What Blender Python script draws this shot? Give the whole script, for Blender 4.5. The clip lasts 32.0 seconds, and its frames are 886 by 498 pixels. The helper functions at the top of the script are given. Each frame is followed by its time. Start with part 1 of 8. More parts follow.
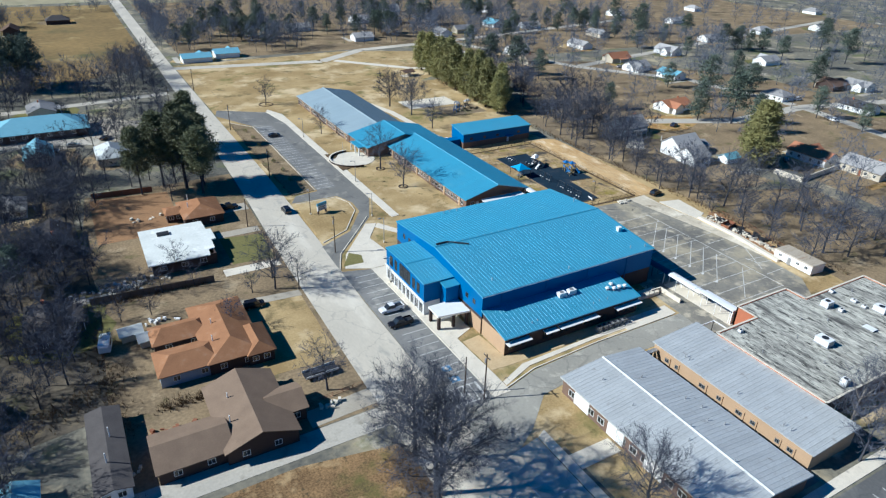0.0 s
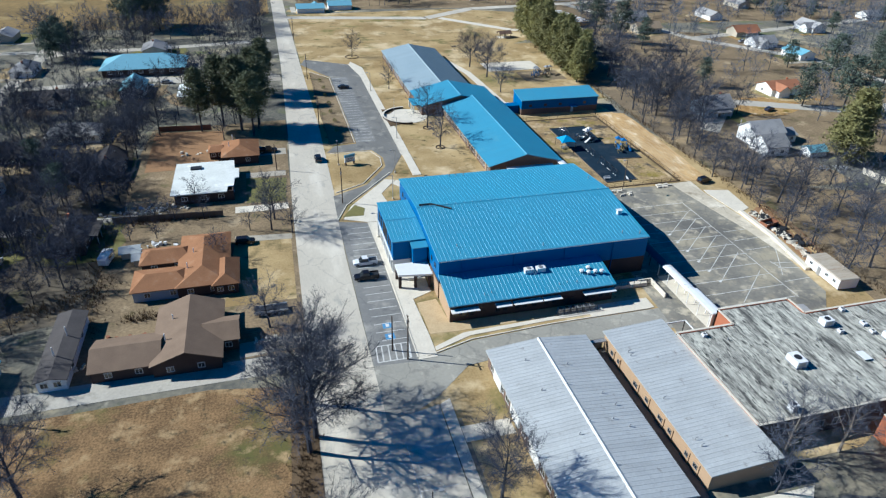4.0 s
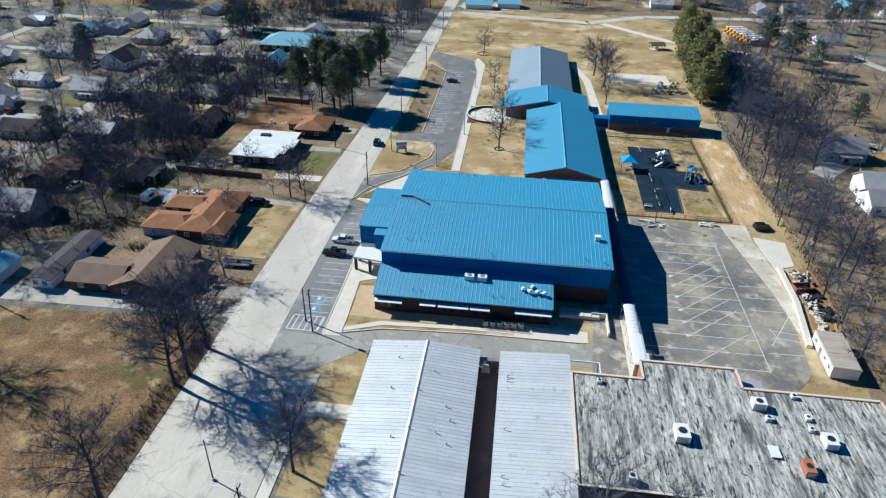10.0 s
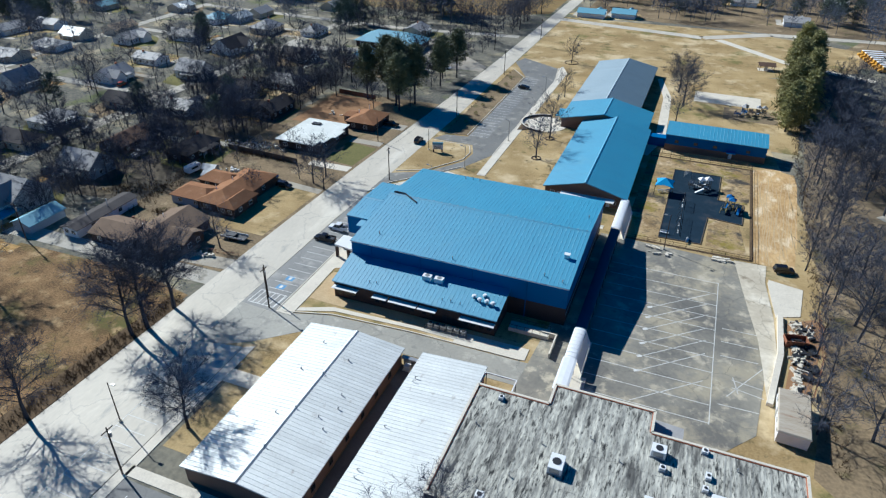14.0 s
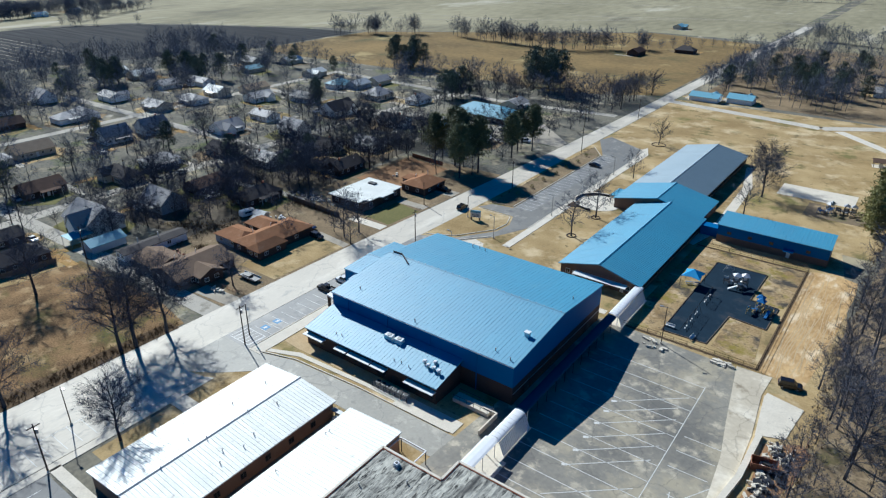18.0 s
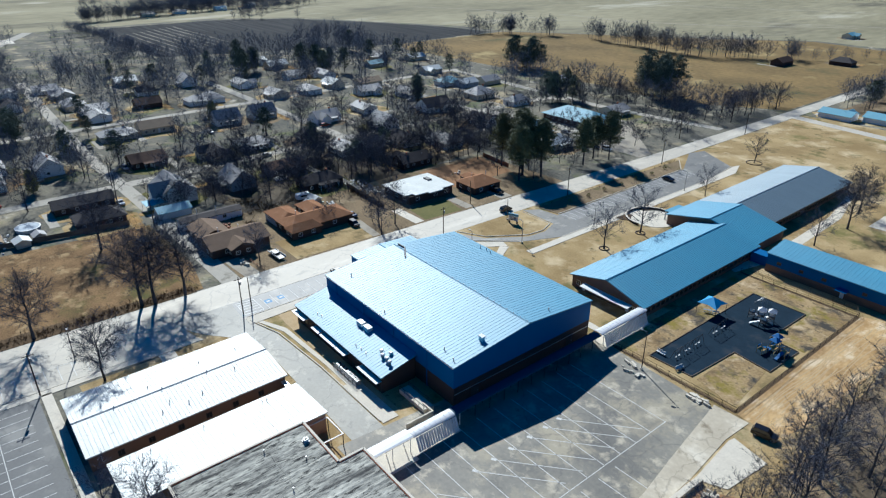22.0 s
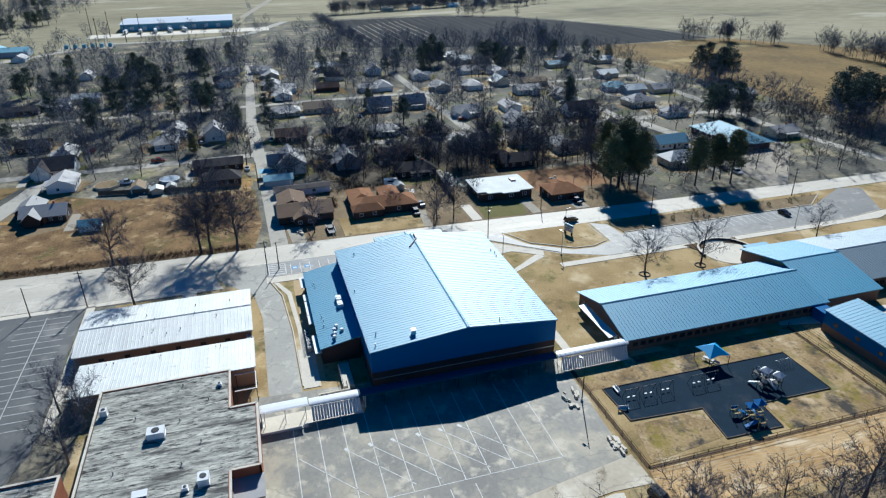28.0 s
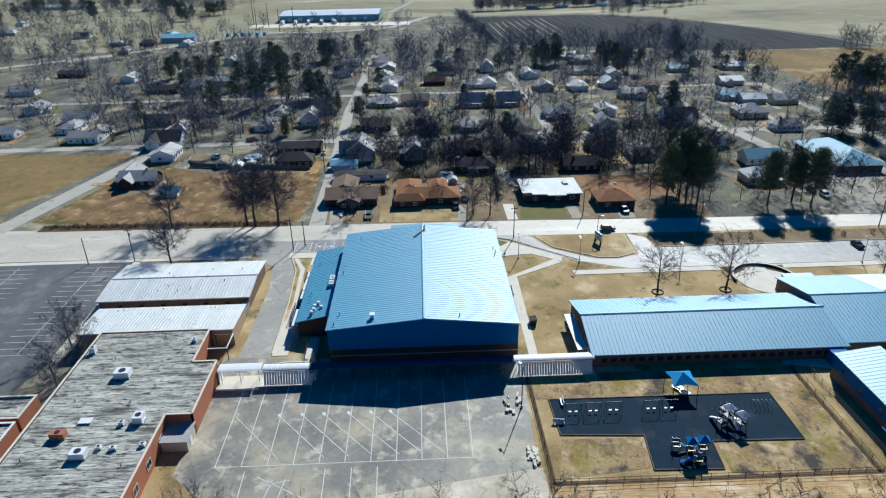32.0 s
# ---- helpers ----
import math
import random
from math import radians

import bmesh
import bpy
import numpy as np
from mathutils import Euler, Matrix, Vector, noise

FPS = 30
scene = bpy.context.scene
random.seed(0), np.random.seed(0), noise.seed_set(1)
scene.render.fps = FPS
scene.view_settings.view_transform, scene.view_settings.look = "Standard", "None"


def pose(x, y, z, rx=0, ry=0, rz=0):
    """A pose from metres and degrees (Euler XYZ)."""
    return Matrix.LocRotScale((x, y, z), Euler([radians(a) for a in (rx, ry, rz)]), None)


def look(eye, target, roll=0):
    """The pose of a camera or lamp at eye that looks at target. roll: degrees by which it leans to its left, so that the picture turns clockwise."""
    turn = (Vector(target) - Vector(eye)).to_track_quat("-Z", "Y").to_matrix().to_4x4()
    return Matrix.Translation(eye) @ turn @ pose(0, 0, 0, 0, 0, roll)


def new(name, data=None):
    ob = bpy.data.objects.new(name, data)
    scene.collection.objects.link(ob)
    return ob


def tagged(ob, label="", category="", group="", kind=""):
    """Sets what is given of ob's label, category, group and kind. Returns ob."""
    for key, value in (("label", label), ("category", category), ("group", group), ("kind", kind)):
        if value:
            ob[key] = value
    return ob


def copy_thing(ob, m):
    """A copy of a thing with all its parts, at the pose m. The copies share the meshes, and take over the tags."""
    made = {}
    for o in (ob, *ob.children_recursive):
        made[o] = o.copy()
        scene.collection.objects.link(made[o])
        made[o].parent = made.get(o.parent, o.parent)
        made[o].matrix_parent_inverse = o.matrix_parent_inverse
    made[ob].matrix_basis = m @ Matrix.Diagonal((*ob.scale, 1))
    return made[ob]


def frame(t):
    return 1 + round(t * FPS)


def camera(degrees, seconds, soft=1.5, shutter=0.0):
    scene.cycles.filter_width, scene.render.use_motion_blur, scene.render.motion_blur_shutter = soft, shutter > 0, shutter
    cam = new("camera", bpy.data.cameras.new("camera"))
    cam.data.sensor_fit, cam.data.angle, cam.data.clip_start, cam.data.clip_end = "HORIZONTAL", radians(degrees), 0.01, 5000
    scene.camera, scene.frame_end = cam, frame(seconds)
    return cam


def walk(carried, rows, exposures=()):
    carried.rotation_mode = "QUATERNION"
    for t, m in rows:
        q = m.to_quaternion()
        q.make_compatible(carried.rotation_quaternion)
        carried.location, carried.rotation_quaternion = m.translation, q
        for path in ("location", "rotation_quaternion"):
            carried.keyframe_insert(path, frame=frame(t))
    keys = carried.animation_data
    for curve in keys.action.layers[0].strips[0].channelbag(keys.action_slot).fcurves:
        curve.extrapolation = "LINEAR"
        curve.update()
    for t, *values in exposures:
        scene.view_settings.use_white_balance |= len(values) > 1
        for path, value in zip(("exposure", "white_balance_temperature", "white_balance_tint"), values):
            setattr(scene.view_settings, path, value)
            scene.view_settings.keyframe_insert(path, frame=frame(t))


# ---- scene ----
cam = camera(68.2, 32.0, soft=1.25)
METRES, EYE, TILT, LEAN, TURN = 315.2, 82.9, 0.0, 0.0, -30.3
ROWS = [
    (0.0, 0.0, 0.0, 0.0, 0.84, -27.87, -1.58),
    (0.5, 0.0154, -0.0, 0.0002, 2.64, -29.16, -1.59),
    (1.0, 0.0309, 0.0005, 0.0005, 4.46, -30.48, -1.58),
    (1.5, 0.0464, 0.0017, 0.001, 6.29, -31.17, -1.57),
    (2.0, 0.0619, 0.0034, 0.0015, 8.11, -31.22, -1.56),
    (2.5, 0.0772, 0.0055, 0.0019, 9.93, -31.28, -1.53),
    (3.0, 0.0925, 0.0081, 0.0022, 11.74, -31.33, -1.51),
    (3.5, 0.1077, 0.0114, 0.0026, 13.57, -31.35, -1.5),
    (5.5, 0.167, 0.0279, 0.0043, 20.81, -31.46, -1.42),
    (6.0, 0.1816, 0.0329, 0.0045, 22.64, -31.49, -1.42),
    (6.5, 0.1962, 0.0384, 0.0048, 24.48, -31.53, -1.37),
    (7.0, 0.2104, 0.0445, 0.0051, 26.32, -31.58, -1.33),
    (7.5, 0.2246, 0.0512, 0.0055, 28.17, -31.63, -1.27),
    (8.0, 0.2385, 0.0583, 0.0059, 30.01, -31.67, -1.25),
    (8.5, 0.2521, 0.066, 0.0064, 31.86, -31.71, -1.21),
    (9.0, 0.2654, 0.0739, 0.0065, 33.69, -31.75, -1.18),
    (9.5, 0.2786, 0.0823, 0.0068, 35.53, -31.78, -1.13),
    (10.0, 0.2914, 0.0911, 0.0071, 37.37, -31.82, -1.1),
    (10.5, 0.3043, 0.1003, 0.0072, 39.22, -31.85, -1.02),
    (11.0, 0.3166, 0.1101, 0.0075, 41.04, -31.87, -0.97),
    (11.5, 0.3285, 0.1201, 0.0076, 42.91, -31.89, -0.93),
    (12.0, 0.3399, 0.1302, 0.0077, 44.71, -31.91, -0.91),
    (12.5, 0.3514, 0.141, 0.008, 46.52, -31.96, -0.85),
    (13.0, 0.3624, 0.1521, 0.0082, 48.32, -31.98, -0.8),
    (13.5, 0.3731, 0.1637, 0.008, 50.17, -31.96, -0.75),
    (15.5, 0.4119, 0.2121, 0.0096, 57.49, -28.59, -0.58),
    (16.0, 0.4211, 0.2261, 0.0095, 59.44, -26.9, -0.49),
    (16.5, 0.4297, 0.239, 0.0094, 61.26, -25.82, -0.43),
    (17.0, 0.4377, 0.2524, 0.0092, 63.1, -25.81, -0.39),
    (17.5, 0.4451, 0.2659, 0.0096, 64.93, -25.84, -0.38),
    (18.0, 0.4522, 0.2799, 0.0095, 66.76, -25.82, -0.33),
    (18.5, 0.4587, 0.2937, 0.0098, 68.59, -25.81, -0.29),
    (19.0, 0.4649, 0.308, 0.01, 70.42, -25.82, -0.24),
    (19.5, 0.4708, 0.3225, 0.0101, 72.24, -25.82, -0.19),
    (20.0, 0.4762, 0.3371, 0.0102, 74.08, -25.82, -0.15),
    (20.5, 0.4809, 0.3517, 0.0104, 75.89, -25.83, -0.1),
    (21.0, 0.4856, 0.3667, 0.0104, 77.73, -25.82, -0.05),
    (21.5, 0.4892, 0.3815, 0.0107, 79.56, -25.85, -0.03),
    (22.0, 0.4927, 0.397, 0.0107, 81.41, -25.84, 0.05),
    (22.5, 0.4954, 0.4124, 0.0109, 83.25, -25.86, 0.11),
    (23.0, 0.4979, 0.4276, 0.0109, 85.07, -25.87, 0.17),
    (23.5, 0.4998, 0.4432, 0.0105, 86.89, -25.85, 0.26),
    (24.0, 0.5011, 0.4587, 0.0108, 88.74, -25.86, 0.28),
    (24.5, 0.5022, 0.4744, 0.011, 90.58, -25.87, 0.35),
    (25.0, 0.5027, 0.4901, 0.011, 92.43, -25.86, 0.43),
    (25.5, 0.5028, 0.5058, 0.011, 94.28, -25.84, 0.47),
    (27.5, 0.4973, 0.569, 0.0105, 101.77, -25.72, 0.7),
    (28.0, 0.4945, 0.5846, 0.0106, 103.62, -25.73, 0.73),
    (28.5, 0.4913, 0.5999, 0.0105, 105.43, -25.72, 0.77),
    (29.0, 0.4878, 0.6154, 0.0104, 107.24, -25.74, 0.8),
    (29.5, 0.4838, 0.6306, 0.0103, 109.05, -25.73, 0.83),
    (30.0, 0.4793, 0.6458, 0.01, 110.87, -25.73, 0.86),
    (30.5, 0.4745, 0.6607, 0.0097, 112.69, -25.73, 0.89),
    (31.0, 0.4694, 0.6756, 0.0094, 114.49, -25.74, 0.92),
    (31.5, 0.4637, 0.6903, 0.009, 116.32, -25.71, 0.95),
    (32.0, 0.4574, 0.7049, 0.0086, 118.14, -25.7, 1.01),
]
walk(cam, [(t, pose(0, 0, EYE, TILT, LEAN, TURN) @ pose(METRES * x, METRES * y, METRES * z, 90 + pitch, roll, yaw)) for t, x, y, z, yaw, pitch, roll in ROWS], [(0.0, 0.58, 4780, 4), (10.0, 0.55, 4780, 4), (20.0, 0.43, 4780, 4), (32.0, 0.42, 4780, 4)])

SUN_DIR = Vector((-0.755, 0.302, 0.582)).normalized()

# ---- world and sun ----
world = bpy.data.worlds.new("sky")
scene.world = world
world.use_nodes = True
wn = world.node_tree.nodes
sky = wn.new("ShaderNodeTexSky")
sky.sky_type = "NISHITA"
sky.sun_disc = False
sky.sun_elevation = radians(35.6)
sky.sun_rotation = radians(-68.2)
sky.air_density, sky.dust_density, sky.ozone_density = 1.0, 0.0, 5.0
wn["Background"].inputs["Strength"].default_value = 0.037
deep = wn.new("ShaderNodeHueSaturation")
deep.inputs["Saturation"].default_value = 1.4
world.node_tree.links.new(sky.outputs["Color"], deep.inputs["Color"])
world.node_tree.links.new(deep.outputs["Color"], wn["Background"].inputs["Color"])
sun_data = bpy.data.lights.new("sun", "SUN")
sun_data.energy, sun_data.angle, sun_data.color = 5.0, radians(0.53), (1.0, 0.835, 0.63)
sun = new("sun", sun_data)
sun.matrix_world = look(SUN_DIR * 300, (0, 0, 0))


# ---- materials ----
def mat(name, c1, c2=None, rough=0.8, scale=0.3, fine=4.0, mix=0.5, metal=0.0, bump=0.0, stretch=(1, 1, 1), rand=0.0, spec=None, ior=1.5, contrast=(0.3, 0.7), spots=None, spot_at=0.62, spot_scale=1.0, more=(), cracks=None):
    """Two tones by a coarse and a fine noise in metres, with optional blotches of a third tone and a shift per object."""
    m = bpy.data.materials.new(name)
    m.use_nodes = True
    nt = m.node_tree
    n, link = nt.nodes, nt.links.new
    b = n["Principled BSDF"]
    c2 = c2 or tuple(v * 0.75 for v in c1)
    geo = n.new("ShaderNodeNewGeometry")
    mp = n.new("ShaderNodeMapping")
    mp.inputs["Scale"].default_value = stretch
    link(geo.outputs["Position"], mp.inputs["Vector"])
    big, small = n.new("ShaderNodeTexNoise"), n.new("ShaderNodeTexNoise")
    for tex, s, d in ((big, scale, 4), (small, fine, 3)):
        tex.inputs["Scale"].default_value, tex.inputs["Detail"].default_value = s, d
        link(mp.outputs["Vector"], tex.inputs["Vector"])
    add = n.new("ShaderNodeMix")
    add.data_type = "FLOAT"
    add.inputs[0].default_value = mix
    link(big.outputs["Fac"], add.inputs[2])
    link(small.outputs["Fac"], add.inputs[3])
    ramp = n.new("ShaderNodeValToRGB")
    ramp.color_ramp.elements[0].position, ramp.color_ramp.elements[1].position = contrast
    ramp.color_ramp.elements[0].color, ramp.color_ramp.elements[1].color = (*c2, 1), (*c1, 1)
    link(add.outputs[0], ramp.inputs["Fac"])
    out = ramp.outputs["Color"]
    for spots, spot_at, spot_scale in ([(spots, spot_at, spot_scale)] if spots else []) + list(more):
        st = n.new("ShaderNodeTexNoise")
        st.inputs["Scale"].default_value, st.inputs["Detail"].default_value, st.inputs["Roughness"].default_value = spot_scale, 6, 0.65
        link(mp.outputs["Vector"], st.inputs["Vector"])
        sr = n.new("ShaderNodeMapRange")
        sr.inputs["From Min"].default_value, sr.inputs["From Max"].default_value = spot_at - 0.05, spot_at + 0.07
        link(st.outputs["Fac"], sr.inputs["Value"])
        sm = n.new("ShaderNodeMix")
        sm.data_type = "RGBA"
        link(sr.outputs["Result"], sm.inputs[0])
        link(out, sm.inputs[6])
        sm.inputs[7].default_value = (*spots, 1)
        out = sm.outputs[2]
    if cracks:
        # dark lines along the edges of wandering cells
        wob, vo = n.new("ShaderNodeTexNoise"), n.new("ShaderNodeTexVoronoi")
        wob.inputs["Scale"].default_value, wob.inputs["Detail"].default_value = 0.5, 4
        link(geo.outputs["Position"], wob.inputs["Vector"])
        ad = n.new("ShaderNodeVectorMath")
        ad.operation = "MULTIPLY_ADD"
        link(wob.outputs["Color"], ad.inputs[0])
        ad.inputs[1].default_value = (3, 3, 0)
        link(geo.outputs["Position"], ad.inputs[2])
        vo.feature = "DISTANCE_TO_EDGE"
        vo.inputs["Scale"].default_value = cracks[1]
        link(ad.outputs["Vector"], vo.inputs["Vector"])
        cr = n.new("ShaderNodeMapRange")
        cr.inputs["From Max"].default_value, cr.inputs["To Min"].default_value, cr.inputs["To Max"].default_value = cracks[1] * 0.16, 0.4, 0.0
        link(vo.outputs["Distance"], cr.inputs["Value"])
        cm = n.new("ShaderNodeMix")
        cm.data_type = "RGBA"
        link(cr.outputs["Result"], cm.inputs[0])
        link(out, cm.inputs[6])
        cm.inputs[7].default_value = (*cracks[0], 1)
        out = cm.outputs[2]
    if rand:
        info = n.new("ShaderNodeObjectInfo")
        mr = n.new("ShaderNodeMapRange")
        mr.inputs["To Min"].default_value, mr.inputs["To Max"].default_value = 1 - rand, 1 + rand
        link(info.outputs["Random"], mr.inputs["Value"])
        hs = n.new("ShaderNodeHueSaturation")
        link(mr.outputs["Result"], hs.inputs["Value"])
        link(out, hs.inputs["Color"])
        out = hs.outputs["Color"]
    link(out, b.inputs["Base Color"])
    b.inputs["Roughness"].default_value, b.inputs["Metallic"].default_value = rough, metal
    b.inputs["Specular IOR Level"].default_value, b.inputs["IOR"].default_value = spec if spec is not None else 0.06 if rough >= 0.9 else 0.5, ior
    if bump:
        bp = n.new("ShaderNodeBump")
        bp.inputs["Strength"].default_value, bp.inputs["Distance"].default_value = min(bump, 1.0), 0.05 * max(bump, 1.0)
        link(small.outputs["Fac"], bp.inputs["Height"])
        link(bp.outputs["Normal"], b.inputs["Normal"])
    return m


GROUND = mat("winter_ground", (0.235, 0.218, 0.165), (0.10, 0.10, 0.09), 0.95, 0.035, 0.9, 0.45, contrast=(0.37, 0.63), bump=0.6, spots=(0.40, 0.345, 0.225), spot_at=0.58, spot_scale=0.045, more=(((0.14, 0.155, 0.07), 0.6, 0.05), ((0.52, 0.48, 0.38), 0.65, 0.08)))
LAWN = mat("dormant_lawn", (0.47, 0.355, 0.175), (0.285, 0.205, 0.092), 0.95, 0.07, 2.2, 0.3, contrast=(0.38, 0.62), bump=0.7, spots=(0.155, 0.125, 0.06), spot_at=0.6, spot_scale=0.1, more=(((0.58, 0.465, 0.275), 0.57, 0.06), ((0.20, 0.18, 0.066), 0.6, 0.05), ((0.12, 0.10, 0.055), 0.66, 0.4)))
MEADOW = mat("rough_meadow", (0.30, 0.195, 0.093), (0.125, 0.082, 0.043), 0.95, 0.14, 2.6, 0.5, contrast=(0.41, 0.6), bump=1.2, spots=(0.125, 0.117, 0.042), spot_at=0.58, spot_scale=0.05, more=(((0.40, 0.29, 0.15), 0.58, 0.16), ((0.085, 0.068, 0.04), 0.62, 0.45)))
GREEN_LAWN = mat("greenish_lawn", (0.21, 0.19, 0.075), (0.13, 0.13, 0.05), 0.95, 0.1, 1.6, 0.5, bump=0.6)
DIRT = mat("bare_dirt", (0.48, 0.32, 0.128), (0.27, 0.162, 0.06), 0.95, 0.2, 1.2, 0.4, contrast=(0.4, 0.6), bump=0.6, spots=(0.62, 0.50, 0.32), spot_at=0.61, spot_scale=0.28, more=(((0.18, 0.135, 0.035), 0.575, 0.2), ((0.075, 0.065, 0.055), 0.635, 0.25)))
REDDIRT = mat("red_brown_soil", (0.34, 0.20, 0.10), (0.23, 0.145, 0.08), 0.95, 0.12, 1.2, 0.5, bump=0.5)
LITTER = mat("leaf_litter", (0.275, 0.215, 0.135), (0.14, 0.113, 0.08), 0.95, 0.08, 1.1, 0.5, bump=0.8, spots=(0.38, 0.29, 0.165), spot_at=0.57, spot_scale=0.09, more=(((0.12, 0.12, 0.05), 0.63, 0.07),))
# the same litter with twig shade mixed into its colour
SHADE_LITTER = mat("shaded_leaf_litter", (0.16, 0.135, 0.097), (0.08, 0.072, 0.06), 0.95, 0.08, 1.1, 0.5, bump=0.8, spots=(0.22, 0.175, 0.10), spot_at=0.61, spot_scale=0.09, more=(((0.09, 0.095, 0.04), 0.63, 0.07),))
BRUSH_SOIL = mat("brushy_bank", (0.17, 0.12, 0.07), (0.09, 0.065, 0.04), 0.95, 0.3, 2.0, 0.5, bump=0.9)
FIELD_TAN = mat("tan_field", (0.29, 0.205, 0.085), (0.16, 0.118, 0.056), 0.95, 0.02, 0.3, 0.4, contrast=(0.36, 0.64), spots=(0.12, 0.113, 0.055), spot_at=0.61, spot_scale=0.018, more=(((0.40, 0.315, 0.145), 0.62, 0.022),))
FIELD_PALE = mat("pale_field", (0.37, 0.335, 0.215), (0.235, 0.215, 0.135), 0.95, 0.008, 0.12, 0.4, stretch=(1, 0.35, 1), contrast=(0.38, 0.62), spots=(0.52, 0.48, 0.36), spot_at=0.62, spot_scale=0.012, more=(((0.16, 0.148, 0.105), 0.6, 0.01),))
FIELD_DARK = mat("ploughed_field", (0.05, 0.051, 0.052), (0.021, 0.023, 0.027), 0.95, 0.25, 0.6, 0.3, stretch=(0.04, 1, 1), contrast=(0.4, 0.6), spots=(0.16, 0.15, 0.12), spot_at=0.68, spot_scale=0.16)
STREET = mat("worn_pale_asphalt", (0.61, 0.555, 0.445), (0.47, 0.43, 0.345), 0.66, 0.12, 2.0, 0.35, stretch=(1, 0.35, 1), spots=(0.36, 0.34, 0.29), spot_at=0.64, spot_scale=0.3, more=(((0.66, 0.61, 0.5), 0.6, 0.12), ((0.33, 0.31, 0.27), 0.68, 0.06)), cracks=((0.24, 0.225, 0.2), 0.09))
ASPHALT = mat("dark_asphalt", (0.15, 0.149, 0.14), (0.09, 0.091, 0.09), 0.66, 0.12, 2.0, 0.35, spots=(0.215, 0.21, 0.19), spot_at=0.6, spot_scale=0.12, cracks=((0.06, 0.06, 0.06), 0.08))
STRIP = mat("worn_grey_asphalt", (0.25, 0.243, 0.222), (0.165, 0.163, 0.152), 0.62, 0.12, 2.0, 0.35, spec=0.6, spots=(0.34, 0.325, 0.285), spot_at=0.58, spot_scale=0.14, more=(((0.12, 0.12, 0.115), 0.62, 0.3),), cracks=((0.09, 0.09, 0.085), 0.09))
DRIVEPALE = mat("pale_asphalt_drive", (0.38, 0.36, 0.3), (0.26, 0.25, 0.212), 0.64, 0.09, 1.6, 0.35, spots=(0.18, 0.172, 0.155), spot_at=0.65, spot_scale=0.16, more=(((0.48, 0.45, 0.37), 0.6, 0.2),), cracks=((0.13, 0.125, 0.116), 0.09))
OLDASPHALT = mat("bleached_asphalt", (0.295, 0.275, 0.22), (0.15, 0.143, 0.124), 0.66, 0.06, 1.1, 0.22, spec=0.45, contrast=(0.38, 0.62), spots=(0.37, 0.328, 0.232), spot_at=0.54, spot_scale=0.1, more=(((0.50, 0.445, 0.33), 0.59, 0.24), ((0.11, 0.107, 0.10), 0.66, 0.2)), cracks=((0.08, 0.078, 0.074), 0.075))
DRIVEMAT = mat("grey_asphalt_drive", (0.235, 0.224, 0.194), (0.155, 0.15, 0.132), 0.6, 0.09, 1.6, 0.35, spec=0.65, spots=(0.11, 0.107, 0.10), spot_at=0.63, spot_scale=0.16, more=(((0.34, 0.32, 0.265), 0.6, 0.2),), cracks=((0.08, 0.078, 0.074), 0.09))
DUST = mat("dusty_concrete", (0.64, 0.575, 0.44), (0.46, 0.405, 0.305), 0.95, 0.12, 1.2, 0.35, spec=0.1, spots=(0.72, 0.66, 0.53), spot_at=0.56, spot_scale=0.12, more=(((0.30, 0.255, 0.18), 0.63, 0.2),), cracks=((0.22, 0.19, 0.15), 0.12))
CONCRETE = mat("pale_concrete", (0.73, 0.67, 0.545), (0.57, 0.52, 0.42), 0.85, 0.3, 3.0, 0.5, spots=(0.40, 0.365, 0.30), spot_at=0.65, spot_scale=0.5)
GRAVEL = mat("gravel_drive", (0.46, 0.42, 0.34), (0.32, 0.285, 0.225), 0.95, 0.3, 5.0, 0.6, bump=0.7)
TRACK = mat("sandy_track", (0.60, 0.42, 0.20), (0.38, 0.245, 0.105), 0.95, 0.2, 1.5, 0.4, contrast=(0.38, 0.62), stretch=(1, 0.4, 1), bump=0.6, spots=(0.70, 0.57, 0.37), spot_at=0.57, spot_scale=0.3)
SAND = mat("pale_sand", (0.58, 0.455, 0.27), (0.42, 0.31, 0.17), 0.95, 0.5, 3.0, 0.5, bump=0.5)
PAINT = mat("road_paint", (0.78, 0.77, 0.72), (0.46, 0.455, 0.42), 0.7, 0.6, 6.0, 0.6)
PADMAT = mat("black_rubber_mulch", (0.018, 0.037, 0.06), (0.011, 0.023, 0.039), 0.95, 0.3, 3.0, 0.4, spec=0.12, bump=0.5, spots=(0.035, 0.044, 0.058), spot_at=0.6, spot_scale=0.15)
BLUEROOF = mat("blue_metal_roof", (0.034, 0.27, 0.43), (0.03, 0.235, 0.385), 0.6, 0.12, 3.0, 0.4, spec=0.75, ior=1.85, rand=0.02, spots=(0.05, 0.265, 0.40), spot_at=0.62, spot_scale=0.25)
# north classrooms: slate blue on the east slope, pale blue on the west
SLATEROOF = mat("slate_blue_roof", (0.125, 0.185, 0.23), (0.10, 0.15, 0.19), 0.6, 0.12, 3.0, 0.4, spec=0.6, ior=1.7, rand=0.03)
BLUEROOF_PALE = mat("pale_blue_roof", (0.33, 0.41, 0.44), (0.27, 0.35, 0.385), 0.54, 0.12, 3.0, 0.4, spec=0.75, ior=1.9, rand=0.03)
BLUEWALL = mat("blue_metal_wall", (0.014, 0.125, 0.33), (0.012, 0.11, 0.295), 0.6, 0.3, 3.0, 0.4, spec=0.15)
